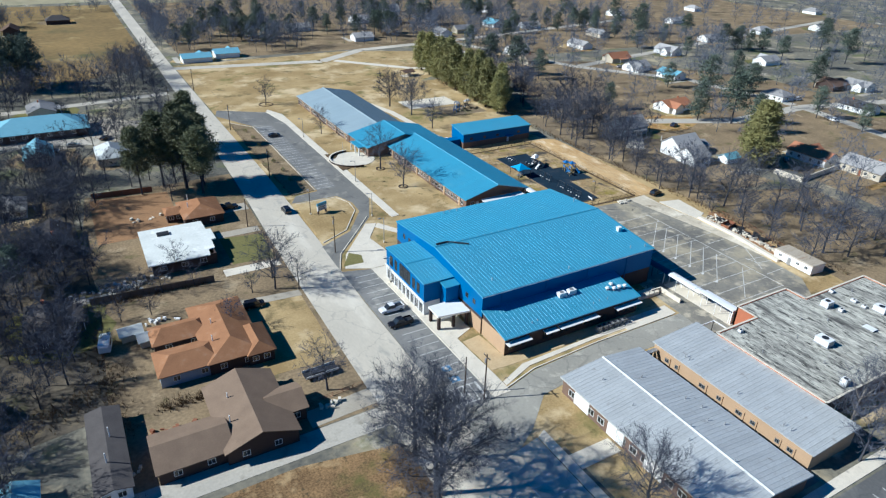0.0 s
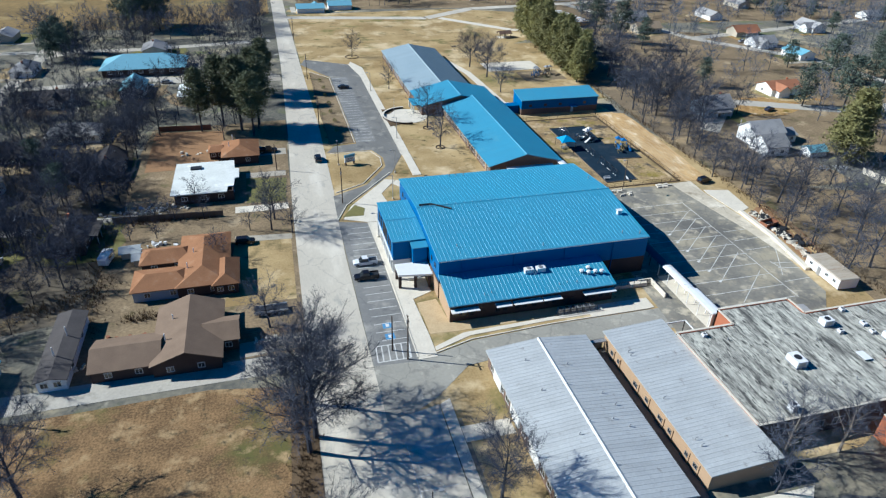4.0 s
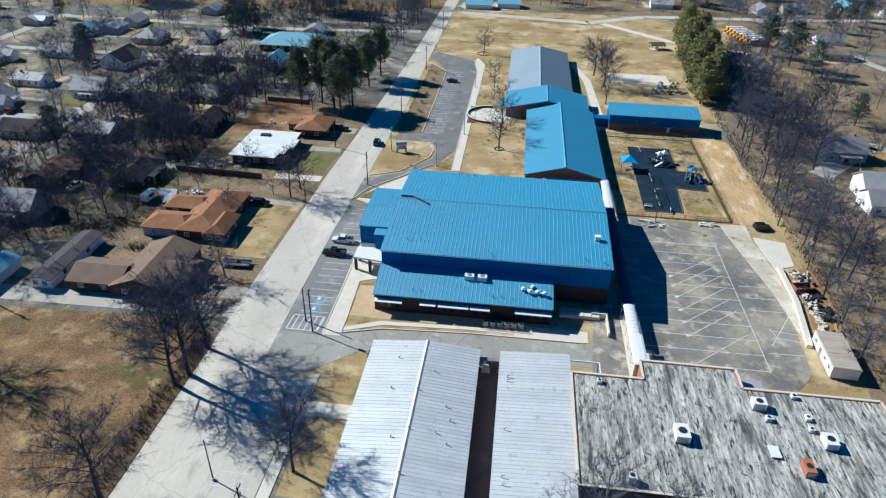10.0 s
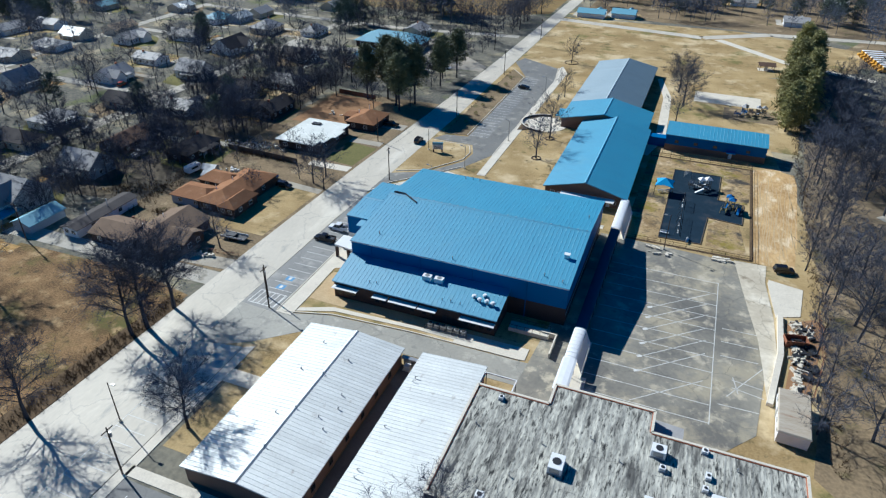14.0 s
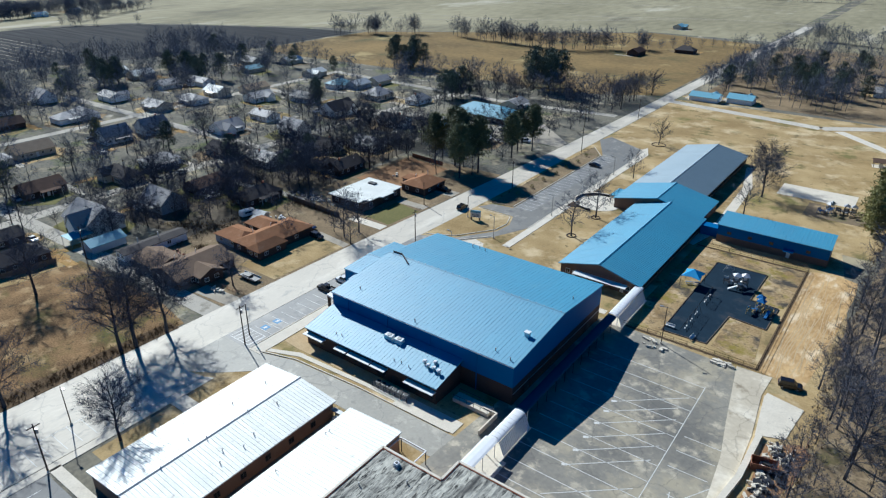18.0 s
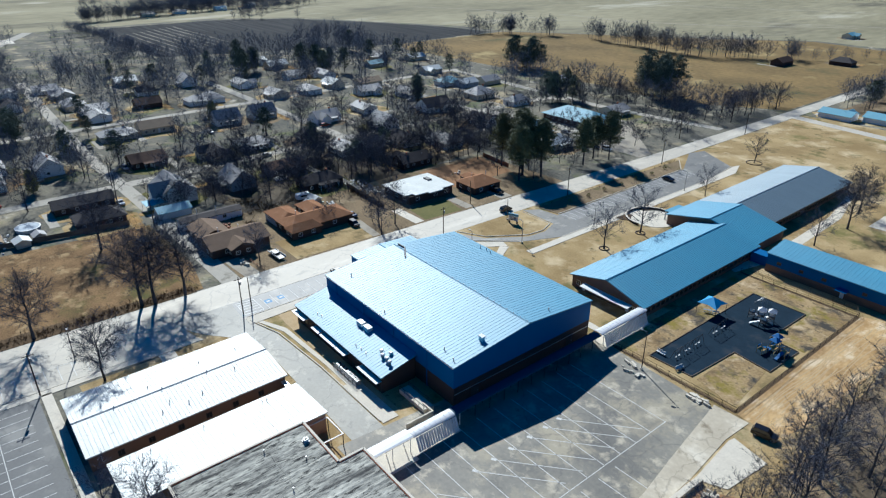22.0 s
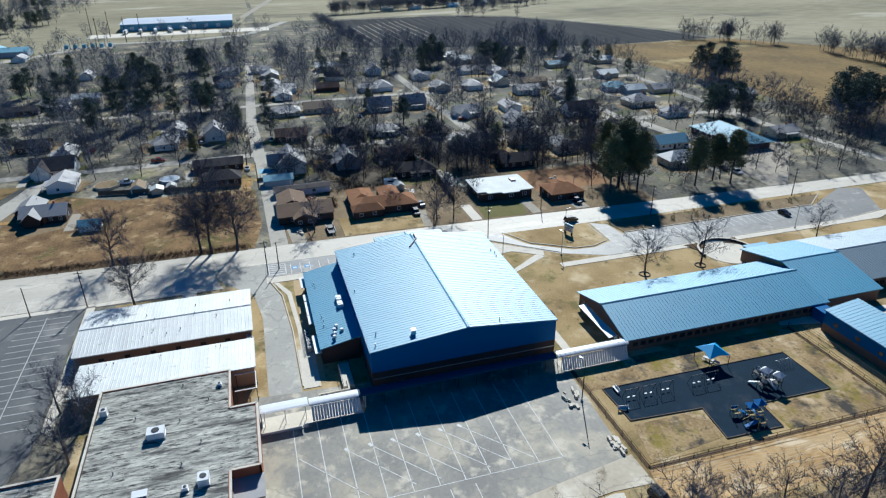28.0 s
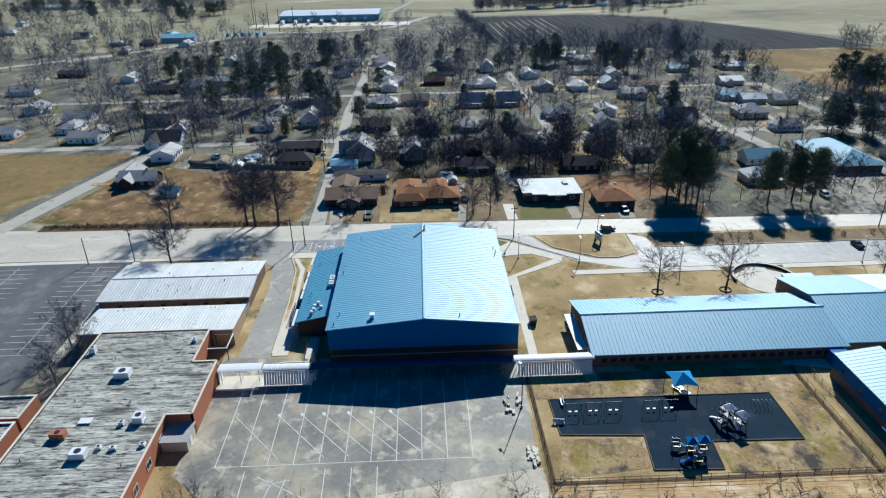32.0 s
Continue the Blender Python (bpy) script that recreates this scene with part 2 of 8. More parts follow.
GREYROOF = mat("galvanised_roof", (0.65, 0.665, 0.648), (0.52, 0.532, 0.518), 0.7, 0.25, 2.5, 0.5, metal=0.55, spec=0.6, ior=1.7, rand=0.05, spots=(0.40, 0.39, 0.365), spot_at=0.66, spot_scale=0.6)
FLATROOF = mat("weathered_flat_roof", (0.60, 0.585, 0.50), (0.26, 0.255, 0.226), 1.0, 0.45, 2.2, 0.4, stretch=(1.6, 0.36, 1), bump=1.5, spec=0.02, contrast=(0.38, 0.6), spots=(0.055, 0.055, 0.053), spot_at=0.57, spot_scale=0.9, more=(((0.11, 0.108, 0.10), 0.58, 0.22), ((0.045, 0.045, 0.044), 0.6, 2.0)))
# brown brick; on gymnasium and wing it is tan brick darkened for shade
BRICK = mat("brown_and_shaded_brick", (0.062, 0.041, 0.034), (0.045, 0.03, 0.026), 0.85, 0.6, 9.0, 0.6, bump=0.3)
FACEBRICK = mat("tan_brown_brick", (0.19, 0.125, 0.088), (0.14, 0.092, 0.066), 0.85, 0.6, 9.0, 0.6, bump=0.3)
YARD = mat("tan_brown_yard", (0.31, 0.235, 0.138), (0.155, 0.12, 0.075), 0.95, 0.08, 1.6, 0.5, contrast=(0.36, 0.64), bump=0.7, spots=(0.12, 0.11, 0.05), spot_at=0.62, spot_scale=0.12, more=(((0.40, 0.32, 0.2), 0.62, 0.1),))
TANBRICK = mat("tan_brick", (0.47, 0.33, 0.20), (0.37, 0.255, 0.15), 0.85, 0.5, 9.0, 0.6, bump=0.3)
REDBRICK = mat("orange_brick", (0.43, 0.16, 0.075), (0.32, 0.115, 0.055), 0.85, 0.5, 9.0, 0.6, bump=0.3)
WHITE = mat("white_paint", (0.80, 0.80, 0.78), (0.70, 0.70, 0.67), 0.5, 0.8, 6.0, 0.4)
WHITEMETAL = mat("white_metal", (0.82, 0.83, 0.83), (0.72, 0.73, 0.73), 0.35, 0.8, 6.0, 0.4)
GREYMETAL = mat("grey_metal", (0.42, 0.43, 0.44), (0.33, 0.335, 0.34), 0.4, 1.0, 8.0, 0.5, metal=0.5)
DARKMETAL = mat("dark_metal", (0.03, 0.032, 0.036), (0.02, 0.021, 0.024), 0.5, 1.0, 8.0, 0.5)
WIRE = mat("dark_wire", (0.028, 0.025, 0.022), (0.018, 0.016, 0.014), 0.9, 1.0, 8.0, 0.5, spec=0.1)
RUST = mat("rusted_steel", (0.30, 0.12, 0.055), (0.18, 0.075, 0.04), 0.85, 0.8, 6.0, 0.5)
WOOD = mat("weathered_wood", (0.20, 0.16, 0.12), (0.13, 0.105, 0.08), 0.9, 0.8, 9.0, 0.5, stretch=(1, 1, 0.2))
POLEWOOD = mat("creosoted_pole", (0.11, 0.085, 0.065), (0.07, 0.055, 0.045), 0.9, 0.8, 9.0, 0.5, stretch=(1, 1, 0.1))
GLASS = mat("window_glass", (0.03, 0.037, 0.045), (0.02, 0.025, 0.03), 0.08, 0.5, 3.0, 0.5, spec=0.8)
BARK = mat("grey_bark", (0.078, 0.081, 0.095), (0.043, 0.045, 0.054), 0.9, 0.6, 5.0, 0.5, stretch=(1, 1, 0.25), bump=0.6, rand=0.15)
TWIG = mat("bare_twigs", (0.112, 0.122, 0.156), (0.064, 0.07, 0.092), 0.9, 0.5, 3.0, 0.5, rand=0.2)
# base colours pushed towards blue to stand in for distance haze
HAZETWIG = mat("hazy_twigs", (0.165, 0.186, 0.235), (0.105, 0.12, 0.158), 0.9, 0.05, 1.0, 0.5)
HAZEBARK = mat("hazy_bark", (0.115, 0.124, 0.15), (0.07, 0.076, 0.094), 0.9, 0.05, 1.0, 0.5)
HAZENEEDLES = mat("hazy_needles", (0.135, 0.165, 0.12), (0.07, 0.092, 0.082), 0.8, 0.35, 2.0, 0.5, rand=0.2, spec=0.1)
TOWNSTREET = mat("dull_asphalt", (0.52, 0.485, 0.41), (0.38, 0.355, 0.30), 0.9, 0.15, 2.0, 0.5, spots=(0.29, 0.27, 0.22), spot_at=0.6, spot_scale=0.15)
PALEBARK = mat("pale_bark", (0.33, 0.29, 0.24), (0.20, 0.175, 0.15), 0.9, 0.6, 5.0, 0.5, rand=0.1)
NEEDLES = mat("pine_needles", (0.185, 0.185, 0.08), (0.078, 0.095, 0.05), 0.75, 0.35, 2.0, 0.5, rand=0.2)
CEDAR = mat("cedar_green", (0.33, 0.30, 0.10), (0.14, 0.148, 0.055), 0.8, 0.4, 2.0, 0.5, rand=0.2)
RUBBER = mat("tyre_rubber", (0.022, 0.022, 0.022), (0.015, 0.015, 0.015), 0.85, 1.0, 8.0, 0.5)


# ---- mesh helpers ----
class Shape:
    """Collects the corners and faces of one mesh."""

    def __init__(self):
        self.v, self.f = [], []

    def poly(self, *pts):
        k = len(self.v)
        self.v += [tuple(p) for p in pts]
        self.f.append(tuple(range(k, k + len(pts))))
        return self

    def hexa(self, p):
        """A solid from 4 bottom and 4 top corners, both counter-clockwise from above."""
        k = len(self.v)
        self.v += [tuple(q) for q in p]
        self.f += [(k + 3, k + 2, k + 1, k), (k + 4, k + 5, k + 6, k + 7)]
        self.f += [(k + i, k + (i + 1) % 4, k + 4 + (i + 1) % 4, k + 4 + i) for i in range(4)]
        return self

    def box(self, x0, x1, y0, y1, z0, z1):
        q = [(x0, y0), (x1, y0), (x1, y1), (x0, y1)]
        return self.hexa([(x, y, z0) for x, y in q] + [(x, y, z1) for x, y in q])

    def obox(self, c, length, width, z0, z1, rz):
        """A box turned by rz degrees about its own upright axis."""
        a = radians(rz)
        ux, uy = math.cos(a), math.sin(a)
        q = [(c[0] + ux * i * length / 2 - uy * j * width / 2, c[1] + uy * i * length / 2 + ux * j * width / 2) for i, j in ((-1, -1), (1, -1), (1, 1), (-1, 1))]
        return self.hexa([(x, y, z0) for x, y in q] + [(x, y, z1) for x, y in q])

    def prism(self, pts, z0, z1):
        """An upright prism on a ground outline, counter-clockwise."""
        area = sum(a[0] * b[1] - b[0] * a[1] for a, b in zip(pts, pts[1:] + pts[:1]))
        pts = list(pts) if area > 0 else list(pts)[::-1]
        k, n = len(self.v), len(pts)
        self.v += [(x, y, z0) for x, y in pts] + [(x, y, z1) for x, y in pts]
        self.f += [tuple(range(k + n, k + 2 * n)), tuple(range(k + n - 1, k - 1, -1))]
        self.f += [(k + i, k + (i + 1) % n, k + n + (i + 1) % n, k + n + i) for i in range(n)]
        return self

    def tube(self, a, b, r0, r1=None, n=6, cap=True):
        a, b = Vector(a), Vector(b)
        r1 = r0 if r1 is None else r1
        d = (b - a).normalized()
        s = d.cross(Vector((0, 0, 1)) if abs(d.z) < 0.9 else Vector((1, 0, 0))).normalized()
        t = d.cross(s)
        k = len(self.v)
        for p, r in ((a, r0), (b, r1)):
            self.v += [tuple(p + r * (math.cos(2 * math.pi * i / n) * s + math.sin(2 * math.pi * i / n) * t)) for i in range(n)]
        self.f += [(k + i, k + n + i, k + n + (i + 1) % n, k + (i + 1) % n) for i in range(n)]
        if cap:
            self.f += [tuple(range(k, k + n)), tuple(range(k + 2 * n - 1, k + n - 1, -1))]
        return self

    def sweep(self, pts, half, z0, z1):
        """A flat band of a width along a line, from z0 to z1."""
        for (ax, ay), (bx, by) in zip(pts, pts[1:]):
            d = math.hypot(bx - ax, by - ay)
            nx, ny = -(by - ay) / d * half, (bx - ax) / d * half
            self.hexa([(x, y, z) for z in (z0, z1) for x, y in ((ax + nx, ay + ny), (ax - nx, ay - ny), (bx - nx, by - ny), (bx + nx, by + ny))])
        return self

    def mesh(self, name, material, smooth=False):
        me = bpy.data.meshes.new(name)
        me.from_pydata(self.v, [], self.f)
        for m in material if isinstance(material, (list, tuple)) else [material]:
            me.materials.append(m)
        if smooth:
            me.shade_smooth()
        me.update()
        return me


def part(name, shape, material, parent, label="", smooth=False):
    """One mesh as a part of a thing."""
    ob = new(name, shape.mesh(name, material, smooth) if isinstance(shape, Shape) else shape)
    ob.parent = parent
    return tagged(ob, label)


def thing(name, label, category, x=0, y=0, z=0, rz=0, group="", kind=""):
    ob = new(name)
    ob.empty_display_size = 0.5
    ob.matrix_basis = pose(x, y, z, 0, 0, rz)
    return tagged(ob, label, category, group, kind)


def solid(name, shape, material, label, category, group="", kind="", x=0, y=0, z=0, rz=0):
    """A thing that is one mesh."""
    ob = new(name, shape.mesh(name, material))
    ob.matrix_basis = pose(x, y, z, 0, 0, rz)
    return tagged(ob, label, category, group, kind)


def sheet(name, pts, z, material, label, category="ground", depth=0.25):
    """A slab of ground, road or paving with its top at z."""
    return solid(name, Shape().prism(pts, z - depth, z), material, label, category, kind="structure")


def rect(x0, x1, y0, y1):
    return [(x0, y0), (x1, y0), (x1, y1), (x0, y1)]


# ---- ground, roads and paving ----
solid("ground", Shape().prism(rect(-3500, 3500, -3500, 3500), -3.0, 0.0), GROUND, "brown winter ground with dormant grass and leaf litter", "ground", kind="structure")
sheet("lawn_campus", [(49.5, 62), (62, 62), (62, 40), (126, 40), (170, 60), (172, 140), (160, 215), (128, 300), (52, 300), (50, 150)], 0.02, LAWN, "dormant tan school lawn", "lawn")
sheet("lawn_east", [(127, 301), (159, 216), (168, 216), (172, 262), (186, 262), (178, 305), (140, 305)], 0.026, LAWN, "dormant tan grass behind the classrooms", "lawn")
sheet("lawn_field", [(52, 292), (140, 292), (200, 330), (205, 372), (150, 392), (52, 388)], 0.03, LAWN, "open tan grass field beyond the school", "field")
STREET_W = [(33, -60), (37.3, 40), (38, 100), (39, 150), (41, 200), (43, 284), (44, 400), (47, 800)]
STREET_E = [(45.5, -60), (49.3, 45), (49.6, 120), (51, 155), (52, 209), (51.5, 290), (51.5, 400), (55, 800)]
sheet("road_main", STREET_W + STREET_E[::-1], 0.05, STREET, "pale worn asphalt street along the school", "road")
sheet("parking_front", [(49.5, 78.5), (58.2, 78), (58.2, 110), (57.5, 134), (50, 136)], 0.06, STRIP, "worn grey asphalt parking strip before the gymnasium", "parking lot")
sheet("parking_south", [(46.5, -20), (58.5, -14), (59, 40), (59, 66), (49.4, 64)], 0.06, STREET, "pale worn parking strip beside the street", "parking lot")
sheet("parking_lot_south", [(60.5, -60), (150, -60), (150, 20), (116, 32.5), (60.5, 32.5)], 0.06, ASPHALT, "dark asphalt south parking lot with stall lines", "parking lot")
sheet("drive_south", [(49.4, 62), (59.5, 68), (67, 74.6), (80, 76.4), (120, 76), (120, 83), (88, 82.8), (70, 81.6), (60, 78.6), (49.4, 80)], 0.055, DRIVEPALE, "pale grey asphalt access drive beside the wing", "road")
sheet("parking_lot_rear", [(112, 73), (148, 73), (154, 80), (156, 100), (153, 137.5), (117, 139.5)], 0.06, OLDASPHALT, "bleached asphalt rear lot with faded stall lines", "parking lot")
sheet("concrete_strip", [(149.5, 138.6), (151.2, 128), (152.8, 118), (154.6, 108), (155.4, 98), (155.9, 90), (157.6, 90), (158.1, 104), (157.8, 117), (156.4, 131), (156.8, 138.8)], 0.10, DUST, "pale dusty concrete strip edging the rear lot", "pavement")
sheet("van_pad", [(158.2, 117.6), (163.2, 119.8), (164.4, 131), (157.2, 132.6), (156.9, 131)], 0.13, CONCRETE, "pale concrete pad beside the dirt bank", "pavement")
sheet("drive_loop", [(50, 136.5), (53.5, 144.5), (64, 156.5), (69.5, 163), (75.2, 176), (75.2, 262), (72.5, 281), (54, 292), (51.6, 284), (62.3, 263), (62.5, 188), (55, 187), (52, 182), (66.5, 181.6), (69, 175), (68.5, 168), (60.8, 156.5), (50.5, 151)], 0.058, DRIVEMAT, "grey asphalt loop drive and parking before the classrooms", "road")
sheet("parking_lot_north", [(62.6, 189), (69.3, 189), (69.3, 262), (62.6, 262)], 0.064, STRIP, "dark patched stalls of the classroom parking", "parking lot")
sheet("median_strip", [(54, 188), (62.2, 189), (62, 262), (54.5, 272), (53.3, 230)], 0.14, YARD, "raised grass median between street and parking", "median")
sheet("sign_island", [(51.5, 153), (60, 157.5), (67.5, 169), (68, 175), (65.8, 180.6), (53, 181), (52, 170)], 0.14, LAWN, "grass island with the school sign", "median")
sheet("pavement_front", [(58.3, 78.4), (62, 78.4), (62, 85), (61.5, 98), (66, 100), (66, 134), (57.6, 134)], 0.12, CONCRETE, "pale concrete walk along the gymnasium front", "pavement")
sheet("pavement_front_north", [(57.6, 134.2), (66, 134.2), (64, 150), (69.5, 158), (66.5, 159), (54.5, 144), (51.5, 137)], 0.11, CONCRETE, "sandy concrete verge by the loop drive", "pavement")
sheet("lawn_corner", [(51.5, 138.2), (57, 138), (58, 142), (55.5, 144.5)], 0.13, GREEN_LAWN, "small green corner lawn", "lawn")
sheet("pavement_classroom", [(75.4, 160), (78, 160), (78, 275), (74, 285), (73, 281.5), (75.4, 262)], 0.12, CONCRETE, "pale concrete walk along the classroom parking", "pavement")
sheet("pavement_cross", [(78, 141.5), (117, 141.5), (117, 143.5), (78, 144), (70, 158), (68, 156)], 0.10, CONCRETE, "pale concrete path behind the gymnasium", "pavement")
sheet("pavement_wing", [(62.2, 80.2), (70, 83.2), (88, 84.2), (110, 84.2), (110, 85.2), (88, 85.2), (69, 84.4), (62.2, 81.4)], 0.11, CONCRETE, "narrow concrete kerb walk along the drive", "pavement")
sheet("pavement_pad", rect(97, 112, 83.4, 87), 0.12, CONCRETE, "concrete apron behind the wing", "pavement")
sheet("pavement_south", [(59.2, -14), (61, -14), (61.2, 67), (59.2, 66)], 0.12, CONCRETE, "concrete walk beside the south parking strip", "pavement")
sheet("pavement_old", rect(61.3, 70, 56.5, 60), 0.11, CONCRETE, "concrete path to the old classroom wing", "pavement")
sheet("pavement_old_south", [(60.6, 33), (110, 33), (112, 35.2), (60.6, 35)], 0.12, CONCRETE, "concrete walk along the south parking lot", "pavement")
sheet("patio", [(88 + 8 * math.cos(a) - 4, 210.5 + 7.5 * math.sin(a)) for a in [i * math.pi / 12 for i in range(24)]], 0.13, CONCRETE, "round concrete entrance patio", "pavement")
sheet("patio_path", rect(77.5, 90, 212, 215), 0.115, CONCRETE, "concrete path to the round patio", "pavement")
sheet("dirt_track", [(153.9, 139.4), (163, 139), (164.6, 155), (165.2, 168), (166.4, 190), (166, 198), (160, 200.5), (154.2, 198)], 0.04, TRACK, "broad bare sandy track behind the playground", "dirt")
ruts = Shape()
rr = random.Random(41)
for k in range(16):
    o, a = 154.9 + 0.6 * k + rr.uniform(-0.15, 0.15), rr.uniform(0, 6)
    y0, y1 = rr.uniform(139, 152), rr.uniform(165, 198)
    n = int((y1 - y0) / 2.5)
    ruts.sweep([(o + 0.02 * (y0 + (y1 - y0) * i / n - 140) + 0.35 * math.sin(0.25 * (y0 + (y1 - y0) * i / n) + a), y0 + (y1 - y0) * i / n) for i in range(n + 1)], rr.uniform(0.06, 0.13), 0.02, 0.055)
solid("track_ruts", ruts, SAND, "pale tyre ruts along the sandy track", "dirt", kind="structure")
sheet("bare_east_bank", [(158.5, 90), (163, 92), (168, 118), (166, 120), (160, 116), (160.6, 104)], 0.06, REDDIRT, "rutted red-brown soil bank", "dirt")
sheet("path_east_classroom", [(122, 196), (126, 214), (124, 260), (118, 285), (116, 284), (121, 258), (122.5, 216), (119, 197)], 0.05, CONCRETE, "pale sandy path behind the classrooms", "pavement")
sheet("court_slab", rect(132.5, 157.5, 259.5, 273), 0.07, CONCRETE, "pale concrete play court", "pavement")

sheet("sandy_verge", [(62.3, 85.5), (67, 85.2), (88, 85.4), (110, 85.4), (111, 88.2), (67.1, 88.2), (66.4, 97), (62, 96.5)], 0.06, SAND, "pale sandy ground along the wing", "ground")
# dark sheet laid over the lawn to paint the shade between the wings
sheet("gap_paving", rect(90.3, 94.7, 36, 73.4), 0.06, ASPHALT, "dark sheet for the shade between the old wings", "pavement")
# kerbs
curbs = thing("kerb", "low pale concrete kerbs along drives", "kerb", kind="structure")
for pts in ([(60, 79), (70, 82), (88, 83.1), (111, 83.3)], [(49.8, 136.3), (53.4, 144.9), (63.6, 156.9), (69, 163.5)], [(62, 189), (61.9, 262), (54.3, 272.2)],
            [(51.5, 153), (60, 157.5), (67.5, 169), (68, 175), (65.8, 180.6), (53, 181)], [(58.25, 79), (58.25, 110), (57.5, 134)], [(75.3, 176), (75.3, 262), (72.6, 281.5)]):
    part("kerb_run", Shape().sweep(pts, 0.12, 0.0, 0.2), CONCRETE, curbs)


def lines(name, segs, z, label, half=0.07):
    s = Shape()
    for a, b in segs:
        s.sweep([a, b], half, z - 0.02, z)
    return solid(name, s, PAINT, label, "road marking", kind="structure")


lines("markings_front", [((51.6, y), (57.6, y)) for y in [85.5 + 2.72 * i for i in range(18)]], 0.072, "white stall lines, partly worn")
lines("markings_hatch", [((50.5, 79.3), (57, 79.3)), ((50.8, 84), (57.4, 84)), ((50.5, 79.3), (50.8, 84)), ((57, 79.3), (57.4, 84))] + [((51.6 + 1.3 * i, 79.4), (51.9 + 1.3 * i, 83.9)) for i in range(5)], 0.072, "white hatched no-parking box", 0.11)
lines("markings_south_strip", [((51.5, y), (57.8, y)) for y in [2 + 2.75 * i for i in range(21)]] + [((51.5, 2), (51.5, 58))], 0.072, "worn white stall lines")
lines("markings_north", [((63, y), (68.8, y)) for y in [190 + 2.72 * i for i in range(27)]], 0.078, "white stall lines before the classrooms")
lines("markings_rear", [((122.2, y), (146.3, y)) for y in [80 + 4.65 * i for i in range(11)]] + [((146.3, 79.7), (146.3, 126.7))] + [((132.5, y), (144.7, y + 10.5)) for y in (80.4, 88.8, 93.3, 97.6, 102.5, 106.9, 110.8)] + [((147.6, y), (154.6, y + 0.2)) for y in (85.6, 99.9, 104.6, 109.2)] + [((149.8, 93.2), (155.3, 92.5)), ((149.9, 91), (155.4, 90)), ((149, 88.2), (155.4, 98.8)), ((150, 94), (151, 89.6))], 0.075, "faded white stall lines on the rear lot", 0.075)
lines("markings_dots", [((132.2, y), (133.1, y + 0.5)) for y in (88.8, 93.3, 97.6, 102.5, 106.9, 110.8)], 0.079, "bright paint patches at the stall ends", 0.3)
lines("markings_south_lot", [((x, y0), (x, y0 + 5.6)) for y0 in (24.5, 18.4, 1.0, -5.1, -22.0, -28.1) for x in [64 + 2.75 * k for k in range(17)]] + [((63, 24.2), (108, 24.2)), ((63, 0.7), (108, 0.7)), ((63, -22.3), (108, -22.3))], 0.075, "white stall lines on the south lot")


SIGNBLUE = mat("blue_road_paint", (0.12, 0.30, 0.52), (0.09, 0.22, 0.40), 0.7, 0.6, 6.0, 0.6)
for bx, by in ((54.2, 86.6), (54.3, 90.2)):
    solid("stall_symbol", Shape().box(bx - 1.0, bx + 1.0, by - 0.9, by + 0.9, 0.05, 0.068), SIGNBLUE, "faded blue accessible stall square", "road marking", kind="structure")
    solid("stall_symbol", Shape().box(bx - 0.35, bx + 0.35, by - 0.5, by + 0.5, 0.05, 0.0725), PAINT, "white mark on a blue stall square", "road marking", kind="structure")


# ---- school buildings ----
def panels(roof, a, along, up, material, step=0.67, rib=0.05):
    """Ribbed sheets side by side on a slope: a its low corner, along the eave, up to the ridge."""
    a, along, up = Vector(a), Vector(along), Vector(up)
    n = max(1, round(along.length / step))
    w, h = along.length / n, up.length
    s = Shape()
    s.box(0, w, 0, h, 0.0, 0.03)
    s.hexa([(0, 0, 0.03), (0.16, 0, 0.03), (0.16, h, 0.03), (0, h, 0.03), (0.04, 0, 0.03 + rib), (0.12, 0, 0.03 + rib), (0.12, h, 0.03 + rib), (0.04, h, 0.03 + rib)])
    me = s.mesh("roof_panel", material)
    ux, uy = along.normalized(), up.normalized()
    uz = ux.cross(uy)
    for i in range(n):
        ob = new("roof_panel", me)
        ob.parent = roof
        p = a + along * (i / n)
        ob.matrix_basis = Matrix(((ux.x, uy.x, uz.x, p.x), (ux.y, uy.y, uz.y, p.y), (ux.z, uy.z, uz.z, p.z), (0, 0, 0, 1)))


def shell(x0, x1, y0, y1, z0, z1, t=0.3):
    """Four walls with thickness."""
    return Shape().box(x0, x1, y0, y0 + t, z0, z1).box(x0, x1, y1 - t, y1, z0, z1).box(x0, x0 + t, y0 + t, y1 - t, z0, z1).box(x1 - t, x1, y0 + t, y1 - t, z0, z1)


def four_walls(parent, x0, x1, y0, y1, z0, z1, m, t=0.3):
    """Four wall slabs, each a part of its own."""
    for r in ((x0, x1, y0, y0 + t), (x0, x1, y1 - t, y1), (x0, x0 + t, y0 + t, y1 - t), (x1 - t, x1, y0 + t, y1 - t)):
        part("wall", Shape().box(*r, z0, z1), m, parent)


